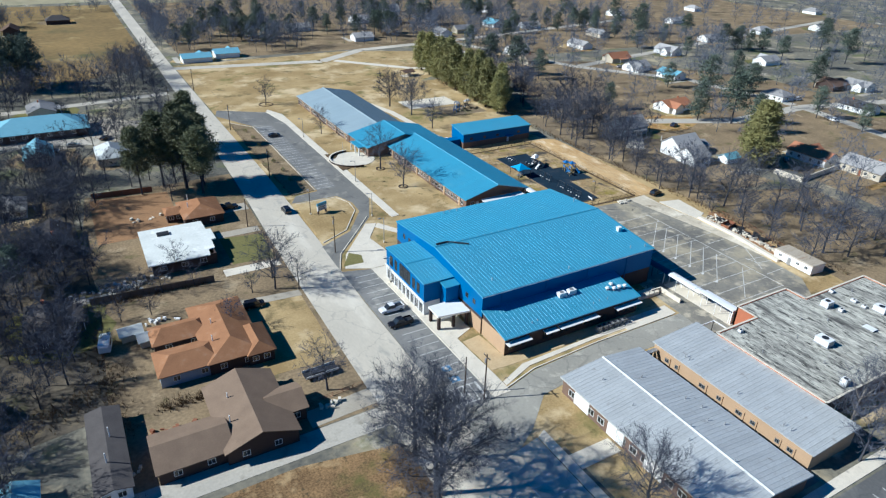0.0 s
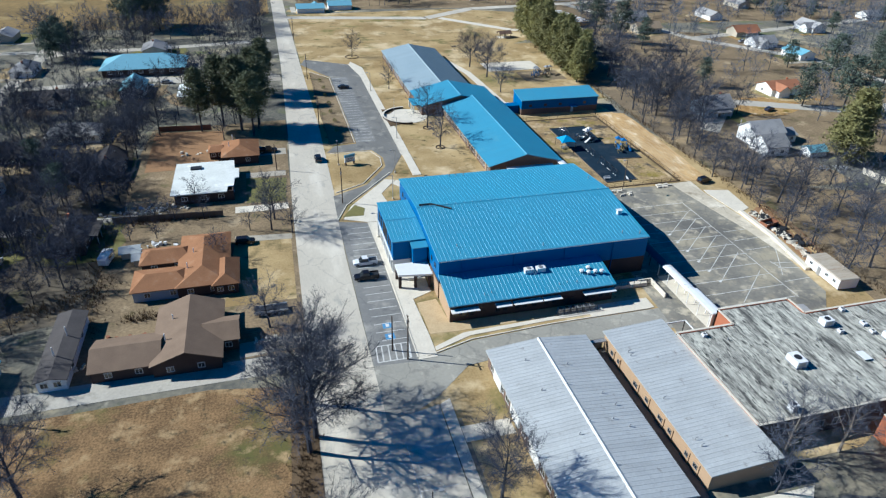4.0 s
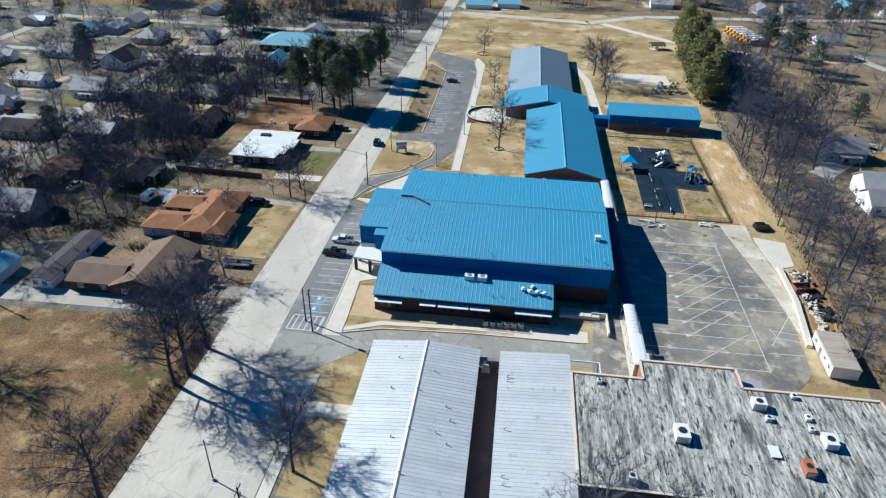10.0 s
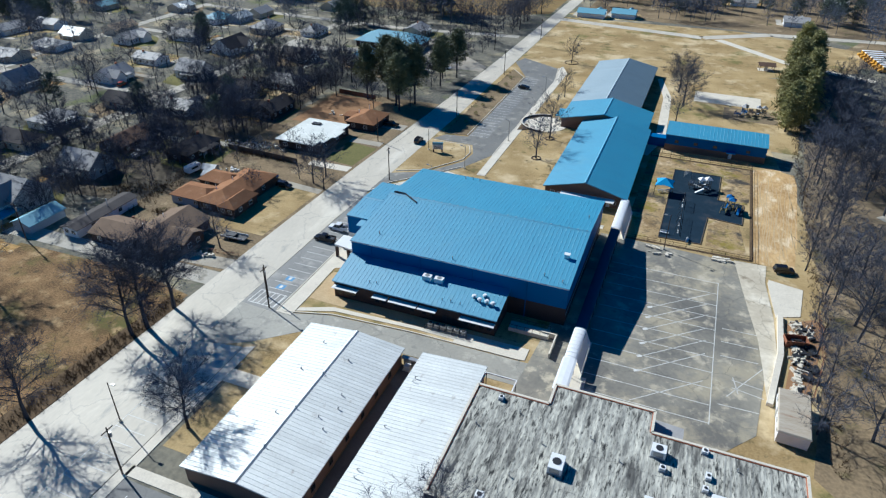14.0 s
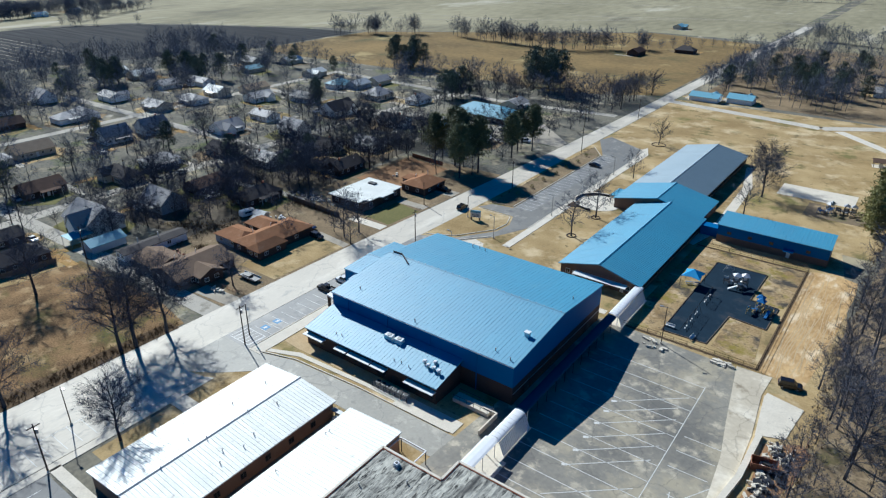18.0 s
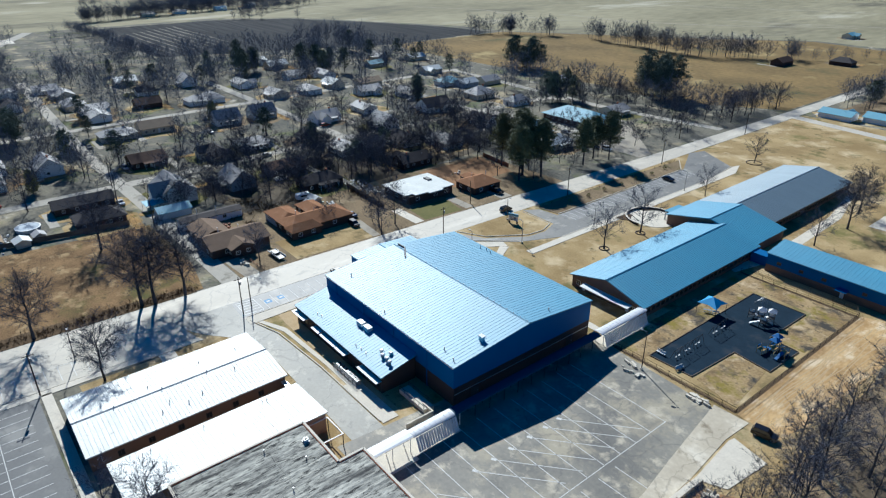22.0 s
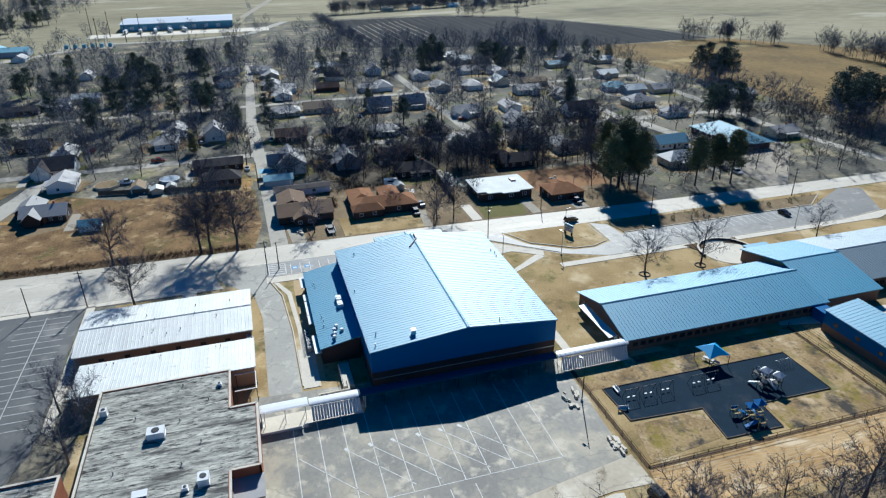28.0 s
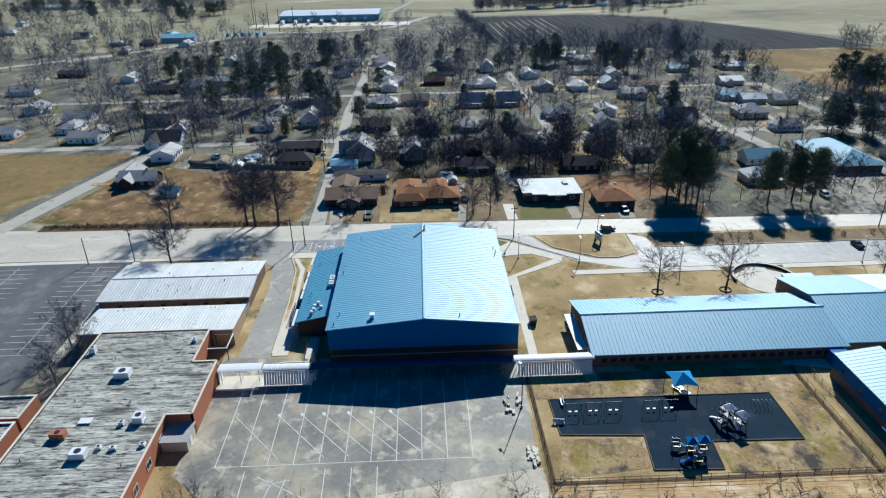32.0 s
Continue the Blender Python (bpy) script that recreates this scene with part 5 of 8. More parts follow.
HOUSES += [(-68, 206, "wt/x"), (-39, 197, "dw/x"), (-79, 246, "cot/y"), (-26, 210, "w/x"), (-266, 228, "wr/y"), (-244, 234, "wr/y"), (-229, 310, "w/x"), (-205, 292, "t/y"), (-155, 253, "tan/y"), (-124, 292, "t/y"), (-114, 299, "wr/y"), (-111, 315, "g/y"), (-86, 285, "gh/y"), (-209, 330, "wr/y"), (-162, 308, "wr/y"), (-42, 248, "dn/x"), (-14, 256, "t/y"), (8, 246, "wr/y"), (-12, 314, "g/y"), (-83, 350, "g/y"), (-182, -127, "g"), (-339, -126, "w"), (-373, -87, "w"), (-83, -84, "w")]
HOUSES += [(-42, 8, "w"), (-257, 91, "w"), (-170, 100, "g"), (246, 118, "w"), (241, 136, "bo"), (-14, 140, "d"), (210, 149, "shed"), (-44, 169, "g"), (328, 170, "dw"), (-12, 182, "d"), (200, 192, "gt/x"), (371, 196, "w"), (311, 202, "g"), (358, 203, "b"), (245, 210, "bo/x"), (-113, 254, "g"), (294, 257, "t"), (290, 280, "w"), (244, 318, "tan"), (296, 303, "o"), (344, 307, "w"), (303, 346, "g"), (251, 345, "g"), (478, 338, "g")]
HOUSES += [(344, 375, "w"), (66, 396, "t"), (626, 394, "w"), (238, 418, "w"), (178, 421, "w"), (258, 424, "g"), (317, 422, "w"), (294, 438, "t"), (430, 450, "w"), (525, 448, "w"), (-25, 522, "b"), (250, 531, "w"), (3, 555, "d"), (-50, 699, "t"), (-110, -60, "g"), (-135, -95, "w"), (-100, -15, "d"), (-108, 45, "g"), (-175, 20, "w"), (-180, 55, "g"), (-200, -10, "wr"), (-205, 95, "g"), (-100, 215, "g"), (-135, 240, "w")]
HOUSES += [(-200, 190, "g"), (-195, 245, "w"), (150, 470, "w"), (205, 490, "g"), (330, 500, "w"), (380, 260, "g"), (410, 330, "w"), (450, 400, "g"), (540, 330, "w"), (400, 140, "b"), (350, 120, "w"), (300, 90, "g"), (-60, 290, "g"), (-628, 262, "wr"), (-634, 300, "w"), (-640, 352, "t"), (-660, 398, "wr"), (-672, 330, "w"), (84, 402, "t"), (-431, -118, "t"), (-700, -240, "w"), (-740, -205, "wr"), (-690, -190, "w"), (-560, -330, "w")]
HOUSES += [(-480, -300, "wr")]
for i, (x, y, k) in enumerate(HOUSES):
    k, _, axis = k.partition("/")
    rf, wl, text = KINDS[k]
    r = random.Random(i)
    turn = (0, 180, 90, 270)[r.randrange(4)] + r.uniform(-2, 2)
    if axis:
        turn = {"x": 0, "y": 90}[axis] + r.uniform(-2, 2)
    near = math.hypot(x - 90, y - 110) < 260
    R, W = ROOFS[rf], SIDING[wl]
    if k.startswith("shed"):
        house(x, y, turn if axis else 0, 6.5, 4.5, 2.2, 1.4, R, W, text, i, name="shed", detail=False)
    elif k in ("dlong", "dk"):
        house(x, y, 90 if axis else 4, 19, 8, 2.8, 1.9, R, W, text, i)
    elif k in ("wg", "w2"):
        house(x, y, 90 if k == "wg" else 0, 11, 8, 4.8, 3.0, R, W, text, i, cross=True, porch=True)
    elif k in ("wt", "gt"):
        house(x, y, turn, 12.5, 9.5, 3.7, 3.6, R, W, text, i, porch=True, detail=near)
    elif k in ("dwl", "cot"):
        house(x, y, 90, 16, 11, 3.4, 3.7, R, W, text, i, cross=True, porch=True, detail=near)
    elif k == "gb":
        house(x, y, 90, 14, 9, 2.9, 2.6, R, W, text, i, cross=True, detail=near)
        house(x - 7, y - 6, 0, 10, 8, 2.9, 2.3, R, W, text, i + 500, detail=near)
    elif k == "gh":
        house(x, y, 90, 14, 12, 3.2, 3.4, R, W, text, i, hip=True, detail=near)
    elif k == "wbig":
        house(x, y, 0, 15, 12, 4.4, 4.2, R, W, text, i, cross=True)
        house(x + 16, y - 5.8, 90, 10.5, 6, 2.6, 1.3, ROOFS["t"], SIDING[2], "low blue-grey outbuilding beside the large house", i + 700, name="outbuilding", detail=False)
    elif k == "big":
        house(x, y, 90, 30, 18, 4.5, 2.5, R, W, text, i, detail=False)
    elif k == "lng":
        house(x, y, 90, 60, 16, 4.0, 2.5, R, W, text, i, detail=False)
    else:
        hipped = r.random() < 0.25
        house(x, y, turn, r.uniform(12.5, 16), r.uniform(8.5, 10), r.uniform(2.8, 3.2), r.uniform(1.8, 2.8), R, W if r.random() < 0.85 else SIDING[(1, 2, 0, 0, 1)[wl]], text, i, hip=hipped, cross=(not hipped and r.random() < 0.45) or k in ("dg", "dn"), porch=r.random() < 0.4, detail=near)

ware = thing("warehouse", "long white-roofed metal warehouse with blue walls", "warehouse", -565, 20)
part("wall", gable_walls(-30, 30, -55, 55, 7, 9, "y"), ROOFS["t"], ware)
part("roof", roof_gable(-30, 30, -55, 55, 7, 9, "y"), WHITEMETAL, ware)
for k in range(8):
    part("dock_door", Shape().box(30, 30.15, -46 + 12 * k, -42 + 12 * k, 0.8, 4.4), WHITE, ware)
for k in range(5):
    tr = thing("semi_trailer", "white box trailer parked by the warehouse", "trailer", -515, -28 + 14 * k, 0, 5 * k, "warehouse trailers")
    part("box", Shape().box(-6.5, 6.5, -1.25, 1.25, 1.1, 3.9), WHITE, tr)
    part("chassis", Shape().box(-6, 6, -0.5, 0.5, 0.85, 1.1), DARKMETAL, tr)
    for sx in (-5, -3.8, 4):
        for sy in (-1.05, 1.05):
            part("wheel", Shape().tube((sx, sy - 0.14, 0.5), (sx, sy + 0.14, 0.5), 0.5, None, 10), RUBBER, tr)

# scattered trees of the town, clear of houses, streets and open lots
SOLIDS = [(x, y, 8.5) for x, y, _ in HOUSES] + [(198, 157, 17), (186, 150, 9), (16, 93, 17), (6, 92, 13), (17, 120, 18), (6, 118, 14), (16, 164, 17), (26, 185, 13), (-7, 95, 14), (-13, 287, 20), (-25, 287, 12), (0, 287, 12)]


def clear(x, y):
    if any((x - a) ** 2 + (y - b) ** 2 < c * c for a, b, c in SOLIDS):
        return False
    for x0, x1, y0, y1 in ((34, 166, -200, 300), (50, 205, 290, 396), (-20, 36, 0, 79), (-52, 40, -200, 0), (22, 40, 84, 132), (24, 40, 146, 176), (-320, 36, 78, 86), (-66, -54, -300, 330), (-2, 20, 180, 206), (-10, 44, 320, 332)):
        if x0 < x < x1 and y0 < y < y1:
            return False
    return True


WOODS = []
PLACED = [0]


def scatter(n, x0, x1, y0, y1, keys, smin, smax, group, gap=4.0, seed=1, far=False):
    """Trees at random clear places; bare ones beyond the first few hundred go to the joined woods."""
    r = random.Random(seed)
    done = []
    for _ in range(n * 8):
        if len(done) >= n:
            break
        x, y = r.uniform(x0, x1), r.uniform(y0, y1)
        if clear(x, y) and all((x - a) ** 2 + (y - b) ** 2 > gap * gap for a, b in done):
            done.append((x, y))
            k, s = r.choice(keys), r.uniform(smin, smax)
            if k.startswith(("pine", "dusk", "cedar")):
                tree(k, x, y, s, group)
            elif far or PLACED[0] >= 290:
                WOODS.append((r.randrange(4), x, y, s * (0.6 if k.startswith("small") else 1), r.uniform(0, 6.28)))
            else:
                PLACED[0] += 1
                tree(k, x, y, s, group)


MIDS = ["mid%d" % i for i in range(6)]
SMALLS = ["small%d" % i for i in range(3)]
THINS = ["thin%d" % i for i in range(3)]
PINES = ["dusk%d" % i for i in range(3)]
scatter(62, -48, -6, 84, 235, MIDS + THINS + SMALLS, 0.65, 1.0, "back yard trees", 5, 1)
scatter(40, 170, 199, 62, 300, MIDS + MIDS + THINS, 0.8, 1.15, "bare woods behind the lot", 5, 7)
scatter(60, -110, -46, -30, 250, MIDS + MIDS + SMALLS, 0.65, 1.0, "neighbourhood trees", 7, 2)
scatter(16, 172, 198, 60, 280, THINS + SMALLS, 0.5, 0.9, "bare woods behind the lot", 3.5, 17, True)
scatter(8, 172, 212, 165, 262, MIDS, 0.8, 1.1, "bare woods behind the lot", 5, 81, True)
scatter(70, 215, 430, 300, 480, MIDS, 0.6, 1.0, "east side trees", 6, 82, True)
scatter(14, -4, 34, 190, 235, MIDS + SMALLS, 0.6, 0.9, "back yard trees", 5, 31)
scatter(8, -4, 36, 136, 176, SMALLS, 0.6, 0.9, "back yard trees", 5, 32)
scatter(130, -48, -4, 86, 235, THINS + SMALLS, 0.5, 0.9, "back yard trees", 4, 18, True)
scatter(140, -200, -46, -60, 345, MIDS, 0.65, 1.05, "neighbourhood trees", 4.5, 22, True)
scatter(215, -335, -180, -40, 350, MIDS, 0.75, 1.15, "neighbourhood trees", 4.5, 3, True)
scatter(45, -160, -62, -80, 70, MIDS, 0.65, 1.0, "neighbourhood trees", 4, 51, True)
scatter(22, -300, -50, -40, 340, PINES, 0.6, 0.85, "evergreens among the houses", 12, 4)
scatter(170, -345, -60, -300, -50, MIDS, 0.65, 1.05, "neighbourhood trees", 6, 5, True)
scatter(60, -44, 36, 230, 350, MIDS + SMALLS, 0.6, 0.95, "neighbourhood trees", 5, 6, True)
scatter(34, -130, 22, 333, 360, MIDS, 0.65, 1.0, "neighbourhood trees", 5, 26, True)
scatter(95, 205, 350, 60, 430, MIDS, 0.6, 1.0, "east side trees", 6, 8, True)
scatter(30, 205, 420, 90, 440, PINES, 0.6, 0.9, "pines among the houses", 12, 9)
scatter(250, 350, 800, 60, 640, MIDS, 0.75, 1.15, "east side trees", 8, 10, True)
scatter(220, 56, 400, 405, 640, MIDS, 0.7, 1.05, "trees beyond the field", 6, 11, True)
scatter(24, 60, 340, 410, 560, PINES, 0.6, 0.9, "pines among the houses", 12, 13)
scatter(5, 170, 179, 140, 200, MIDS, 0.8, 1.05, "bare woods behind the lot", 4, 61)
scatter(14, 22, 37, 334, 400, MIDS, 0.7, 0.95, "roadside trees", 4, 62)
scatter(60, 60, 260, 402, 520, MIDS, 0.8, 1.1, "trees beyond the field", 5, 63, True)
scatter(14, 70, 260, 410, 500, PINES, 0.7, 0.95, "pines among the houses", 8, 64)
scatter(9, 24, 36, 340, 395, THINS, 0.6, 0.85, "roadside trees", 4, 12, True)
scatter(60, -520, -300, -260, 160, MIDS, 0.7, 1.0, "neighbourhood trees", 8, 14, True)
for px_, py_, n_ in ((-213, -20, 3), (-188, 12, 4), (-225, 27, 5), (-259, 12, 4), (-281, 49, 4), (-222, -50, 3), (-632, -134, 6), (-722, -213, 7), (-575, -150, 3), (-150, 60, 3), (-240, 210, 5), (-215, 255, 4), (-130, 372, 5), (-50, 312, 4), (110, 455, 4), (200, 440, 4), (300, 470, 5), (400, 300, 4), (350, 400, 4)):
    for k in range(n_):
        a_ = k * 2.4 + px_
        tree("dusk%d" % (k % 3), px_ + 5.5 * math.sqrt(k) * math.cos(a_), py_ + 5.5 * math.sqrt(k) * math.sin(a_), 0.72 + 0.07 * (k % 3), "evergreen groves")
scatter(230, -900, -540, -480, -110, MIDS, 0.8, 1.3, "far trees", 9, 71, True)
scatter(30, -860, -560, -440, -120, PINES, 0.8, 1.2, "far evergreens", 14, 72)
scatter(90, -540, -300, -330, -110, MIDS, 0.7, 1.1, "far trees", 9, 73, True)
scatter(50, -340, -170, -80, 340, MIDS, 0.85, 1.2, "neighbourhood trees", 5, 74, True)
scatter(12, -300, -150, 60, 340, PINES, 0.5, 0.85, "evergreens among the houses", 12, 75)
wr = random.Random(77)
for (ax, ay), (bx, by), n, s0 in (((-200, 516), (-85, 505), 46, 0.95), ((-85, 508), (-28, 552), 30, 0.95), ((-290, 460), (-228, 512), 34, 0.95), ((-20, 560), (40, 620), 14, 0.6), ((-335, 180), (-540, 165), 70, 0.6), ((-545, 330), (-500, 395), 12, 0.7), ((-700, 1050), (60, 1120), 150, 0.8), ((-640, 480), (-560, 340), 40, 0.8), ((-800, 230), (-620, 420), 60, 0.8), ((60, 700), (200, 660), 40, 0.8), ((200, 660), (700, 640), 90, 0.9), ((-610, 190), (-640, 330), 110, 0.9), ((-640, 330), (-680, 470), 90, 0.9), ((-660, 250), (-700, 440), 90, 0.9), ((56, 420), (66, 640), 40, 0.8)):
    for k in range(n):
        f = wr.random()
        WOODS.append((wr.randrange(4), ax + (bx - ax) * f + wr.uniform(-5, 5), ay + (by - ay) * f + wr.uniform(-5, 5), s0 * wr.uniform(0.7, 1.25), wr.uniform(0, 6.28)))


def join_woods(name, places, label, style):
    """One mesh of many far leafless trees."""
    temp = []
    for i in range(4):
        t, c, _, _ = TREES[style + str(i)]
        vs, fs, ms, off = [], [], [], 0
        for me, slot in ((t, 0), (c, 1)):
            me.calc_loop_triangles()
            v = np.empty(len(me.vertices) * 3)
            me.vertices.foreach_get("co", v)
            f = np.empty(len(me.loop_triangles) * 3, dtype=np.int32)
            me.loop_triangles.foreach_get("vertices", f)
            vs.append(v.reshape(-1, 3))
            fs.append(f.reshape(-1, 3) + off)
            ms.append(np.full(len(f) // 3, slot, dtype=np.int32))
            off += len(v) // 3
        temp.append((np.concatenate(vs), np.concatenate(fs), np.concatenate(ms)))
    V, F, M, off = [], [], [], 0
    for k, x, y, s, a in places:
        v, f, m = temp[k]
        co, si = math.cos(a), math.sin(a)
        V.append(np.stack((v[:, 0] * co - v[:, 1] * si, v[:, 0] * si + v[:, 1] * co, v[:, 2]), 1) * s + (x, y, 0))
        F.append(f + off)
        M.append(m)
        off += len(v)
    V, F, M = np.concatenate(V), np.concatenate(F), np.concatenate(M)
    me = bpy.data.meshes.new(name)
    me.vertices.add(len(V))
    me.vertices.foreach_set("co", V.ravel())
    me.loops.add(len(F) * 3)
    me.loops.foreach_set("vertex_index", F.ravel().astype(np.int32))
    me.polygons.add(len(F))
    me.polygons.foreach_set("loop_start", np.arange(0, len(F) * 3, 3, dtype=np.int32))
    # far trees take the haze-tinted bark and twigs
    me.materials.append(BARK if style == "lite" else HAZEBARK)
    me.materials.append(TWIG if style == "lite" else HAZETWIG)
    me.polygons.foreach_set("material_index", M)
    me.update(calc_edges=True)
    return tagged(new(name, me), label, "woods", kind="stuff")


for k, (x, y) in enumerate(((167, 124), (170, 137), (167, 148), (165.5, 140.5), (167.5, 166), (168, 187), (167, 110), (166.5, 99), (164.5, 96.5), (165.5, 107.5), (166, 119), (163.8, 84.5), (168, 122), (169, 131), (166, 88), (168.6, 155), (167, 178), (170, 146), (169.6, 110.4), (170.5, 128.9))):
    tree(("mid%d" if k % 2 else "small%d") % (k % 3), x, y, 0.68 + 0.05 * (k % 3), "trees at the lot edge")
NEARBY = [p for p in WOODS if -60 < p[1] < 215 and 40 < p[2] < 340]
join_woods("bare_woods", NEARBY, "leafless grey trees and thickets round the school", "lite")
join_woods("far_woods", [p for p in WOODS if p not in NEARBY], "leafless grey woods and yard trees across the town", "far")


# ---- gymnasium details ----
def gpart(name, shape, material, label=""):
    return part(name, shape, material, gym, label)


for e, (dx, dy) in enumerate(((114 - gx, 107 - gy),)):
    v = gpart("roof_vent", Shape().box(dx - 0.5, dx + 0.5, dy - 0.4, dy + 0.4, 10.3, 11.4), WHITEMETAL)
    part("hood", Shape().box(dx - 0.65, dx + 0.65, dy - 0.55, dy + 0.55, 11.4, 11.6), WHITEMETAL, v)
for dx, dy in ((91, 98.4), (72, 101.5), (111, 99.5), (115, 98.6), (115, 126), (80, 137), (82, 137.4), (84, 137)):
    z = 11.6 - 2.1 * abs(dy - 118.2) / 20.9
    gpart("vent_pipe", Shape().tube((dx - gx, dy - gy, z - 0.1), (dx - gx, dy - gy, z + 0.6), 0.11, None, 6).tube((dx - gx, dy - gy, z + 0.6), (dx - gx, dy - gy, z + 0.75), 0.17, 0.13, 6), GREYMETAL)
gpart("conduit", Shape().tube((67.6 - gx, 118.9 - gy, 11.85), (70.5 - gx, 118.9 - gy, 11.85), 0.22, None, 6).tube((70.5 - gx, 118.9 - gy, 11.85), (74.8 - gx, 116 - gy, 11.65), 0.2, None, 6), DARKMETAL, "black conduit lying over the roof ridge")
for k in range(24):
    gpart("ridge_fastener", Shape().box(68 + 2.08 * k - gx, 68.25 + 2.08 * k - gx, 118.1 - gy, 118.3 - gy, 11.78, 11.86), BLUEROOF_PALE)
for side in (0, 1):
    y = (97.3 - 0.32, 138.7 + 0.2)[side] - gy
    gpart("gutter", Shape().box(66.8 - gx, 116.8 - gx, y, y + 0.14, 9.25, 9.42), WHITEMETAL if side == 0 else BLUEWALL)
for y in (100.5, 103.5):
    window(gym, 67 - gx - 0.03, y - gy, 6.6, 1.0, 1.1, "w", DARKMETAL)
for y in (131.5, 134.5):
    window(gym, 67 - gx - 0.03, y - gy, 7.0, 1.0, 1.3, "w", DARKMETAL)
gpart("brick_band", Shape().box(116.56 - gx, 116.68 - gx, 97.5 - gy, 138.5 - gy, 2.55, 2.75), GREYMETAL)
# tan only on the sunlit west; the other sides are painted darker
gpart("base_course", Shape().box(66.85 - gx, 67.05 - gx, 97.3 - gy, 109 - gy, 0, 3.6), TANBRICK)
for y in (103, 132):
    d_ = part("service_door", Shape().box(116.55 - gx, 116.72 - gx, y - 1 - gy, y + 1 - gy, 0.1, 2.3), DARKMETAL, gym)
    part("handle", Shape().box(116.72 - gx, 116.78 - gx, y + 0.6 - gy, y + 0.7 - gy, 1.0, 1.2), GREYMETAL, d_)
for x in (72, 84, 96, 108):
    gpart("downpipe", Shape().box(x - 0.08 - gx, x + 0.08 - gx, 97.3 - 0.2 - gy, 97.3 - 0.05 - gy, 6.0 if x < 104 else 0, 9.3), BLUEWALL)

# entrance block
for y in (112, 114.2, 123.5, 126):
    window(ent, 59.3 - ex - 0.03, y - ey, 5.9, 1.3, 2.6, "w", DARKMETAL)
for y in (116.6, 118.0, 119.4, 120.8):
    window(ent, 59.3 - ex - 0.03, y - ey, 6.0, 1.3, 3.4, "w", DARKMETAL)
for i in range(9):
    y = 110.6 + 2.1 * i
    window(ent, 59.3 - ex, y - ey, 1.5, 1.5, 2.6, "w", WHITE)
    part("pilaster", Shape().box(-3.9, -3.7, y + 0.85 - ey, y + 1.2 - ey, 0, 3.4), WHITE, ent)
part("fascia", Shape().box(-4.0, -3.68, 109.0 - ey, 129.1 - ey, 3.3, 3.7), WHITE, ent)
part("side_block", Shape().box(63.4 - ex, 66.7 - ex, 106.6 - ey, 109.25 - ey, 0, 7.6), BLUEWALL, ent)
part("side_block_roof", Shape().hexa([(63.2 - ex, 106.4 - ey, 7.6), (66.9 - ex, 106.4 - ey, 7.6), (66.9 - ex, 109.25 - ey, 7.6), (63.2 - ex, 109.25 - ey, 7.6), (63.2 - ex, 106.4 - ey, 7.75), (66.9 - ex, 106.4 - ey, 7.75), (66.9 - ex, 109.25 - ey, 8.0), (63.2 - ex, 109.25 - ey, 8.0)]), BLUEROOF, ent)
portico = thing("entrance_canopy", "white flat entrance canopy on brick piers", "canopy", 62.5, 105)
part("roof", Shape().hexa([(-3.3, -2.6, 3.3), (4.2, -3.6, 3.3), (4.2, 2, 3.3), (-3.3, 2, 3.3), (-3.3, -2.6, 3.75), (4.2, -3.6, 3.75), (4.2, 2, 3.75), (-3.3, 2, 3.75)]), WHITE, portico)
for px, py in ((-2.9, -2.2), (-2.9, 1.5), (0.5, -2.7), (3.6, -3.1)):
    part("pier", Shape().box(px - 0.3, px + 0.3, py - 0.3, py + 0.3, 0, 3.3), BRICK, portico)
part("bench", Shape().box(-0.5, 2.5, 0.2, 0.7, 0.4, 0.5).box(-0.4, -0.2, 0.2, 0.7, 0, 0.4).box(2.2, 2.4, 0.2, 0.7, 0, 0.4), WHITE, portico)

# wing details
# tan slab added over the west end as the wing's sunlit side
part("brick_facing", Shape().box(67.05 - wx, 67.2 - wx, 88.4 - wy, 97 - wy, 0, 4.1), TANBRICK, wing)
for x0, x1 in ((67.2, 73.2), (76.9, 80.3), (80.8, 87.2), (87.5, 91.6), (96.8, 104.3)):
    part("awning", Shape().box(x0 - wx, x1 - wx, 86.9 - wy, 88.4 - wy, 3.05, 3.2), WHITE, wing, "thin white metal awning")
for x in (68.5, 70.2, 71.9, 77.6, 79.2, 82, 83.6, 85.8, 88.6, 90.4, 98, 99.6, 101.4, 103):
    window(wing, x - wx, 88.4 - wy, 1.9, 1.1, 1.7, "s", DARKMETAL)
for x in (93.2, 94.4):
    door(wing, x - wx, 88.4 - wy, "s", DARKMETAL)
for x in (86.6, 89.4):
    u = part("roof_unit", Shape().box(x - 1.0 - wx, x + 1.0 - wx, 94.2 - wy, 95.6 - wy, 5.3, 6.5), WHITEMETAL, wing, "white rooftop unit")
    part("fan_grille", Shape().tube((x - wx, 94.9 - wy, 6.5), (x - wx, 94.9 - wy, 6.58), 0.5, None, 10), GREYMETAL, u)
for x, y in ((98.2, 92.6), (99.6, 91.9), (101.2, 91.9), (102.6, 91.6), (100.2, 93.6)):
    u = part("roof_fan", Shape().tube((x - wx, y - wy, 4.6), (x - wx, y - wy, 5.7), 0.35, 0.3, 8), GREYMETAL, wing)
    part("cap", Shape().tube((x - wx, y - wy, 5.7), (x - wx, y - wy, 6.0), 0.55, 0.35, 8), WHITEMETAL, u)
for x, y in ((75, 90), (76.6, 90.2), (92, 90), (93.8, 90.2), (96, 90)):
    part("vent_pipe", Shape().tube((x - wx, y - wy, 4.4), (x - wx, y - wy, 5.2), 0.09, None, 6), GREYMETAL, wing)
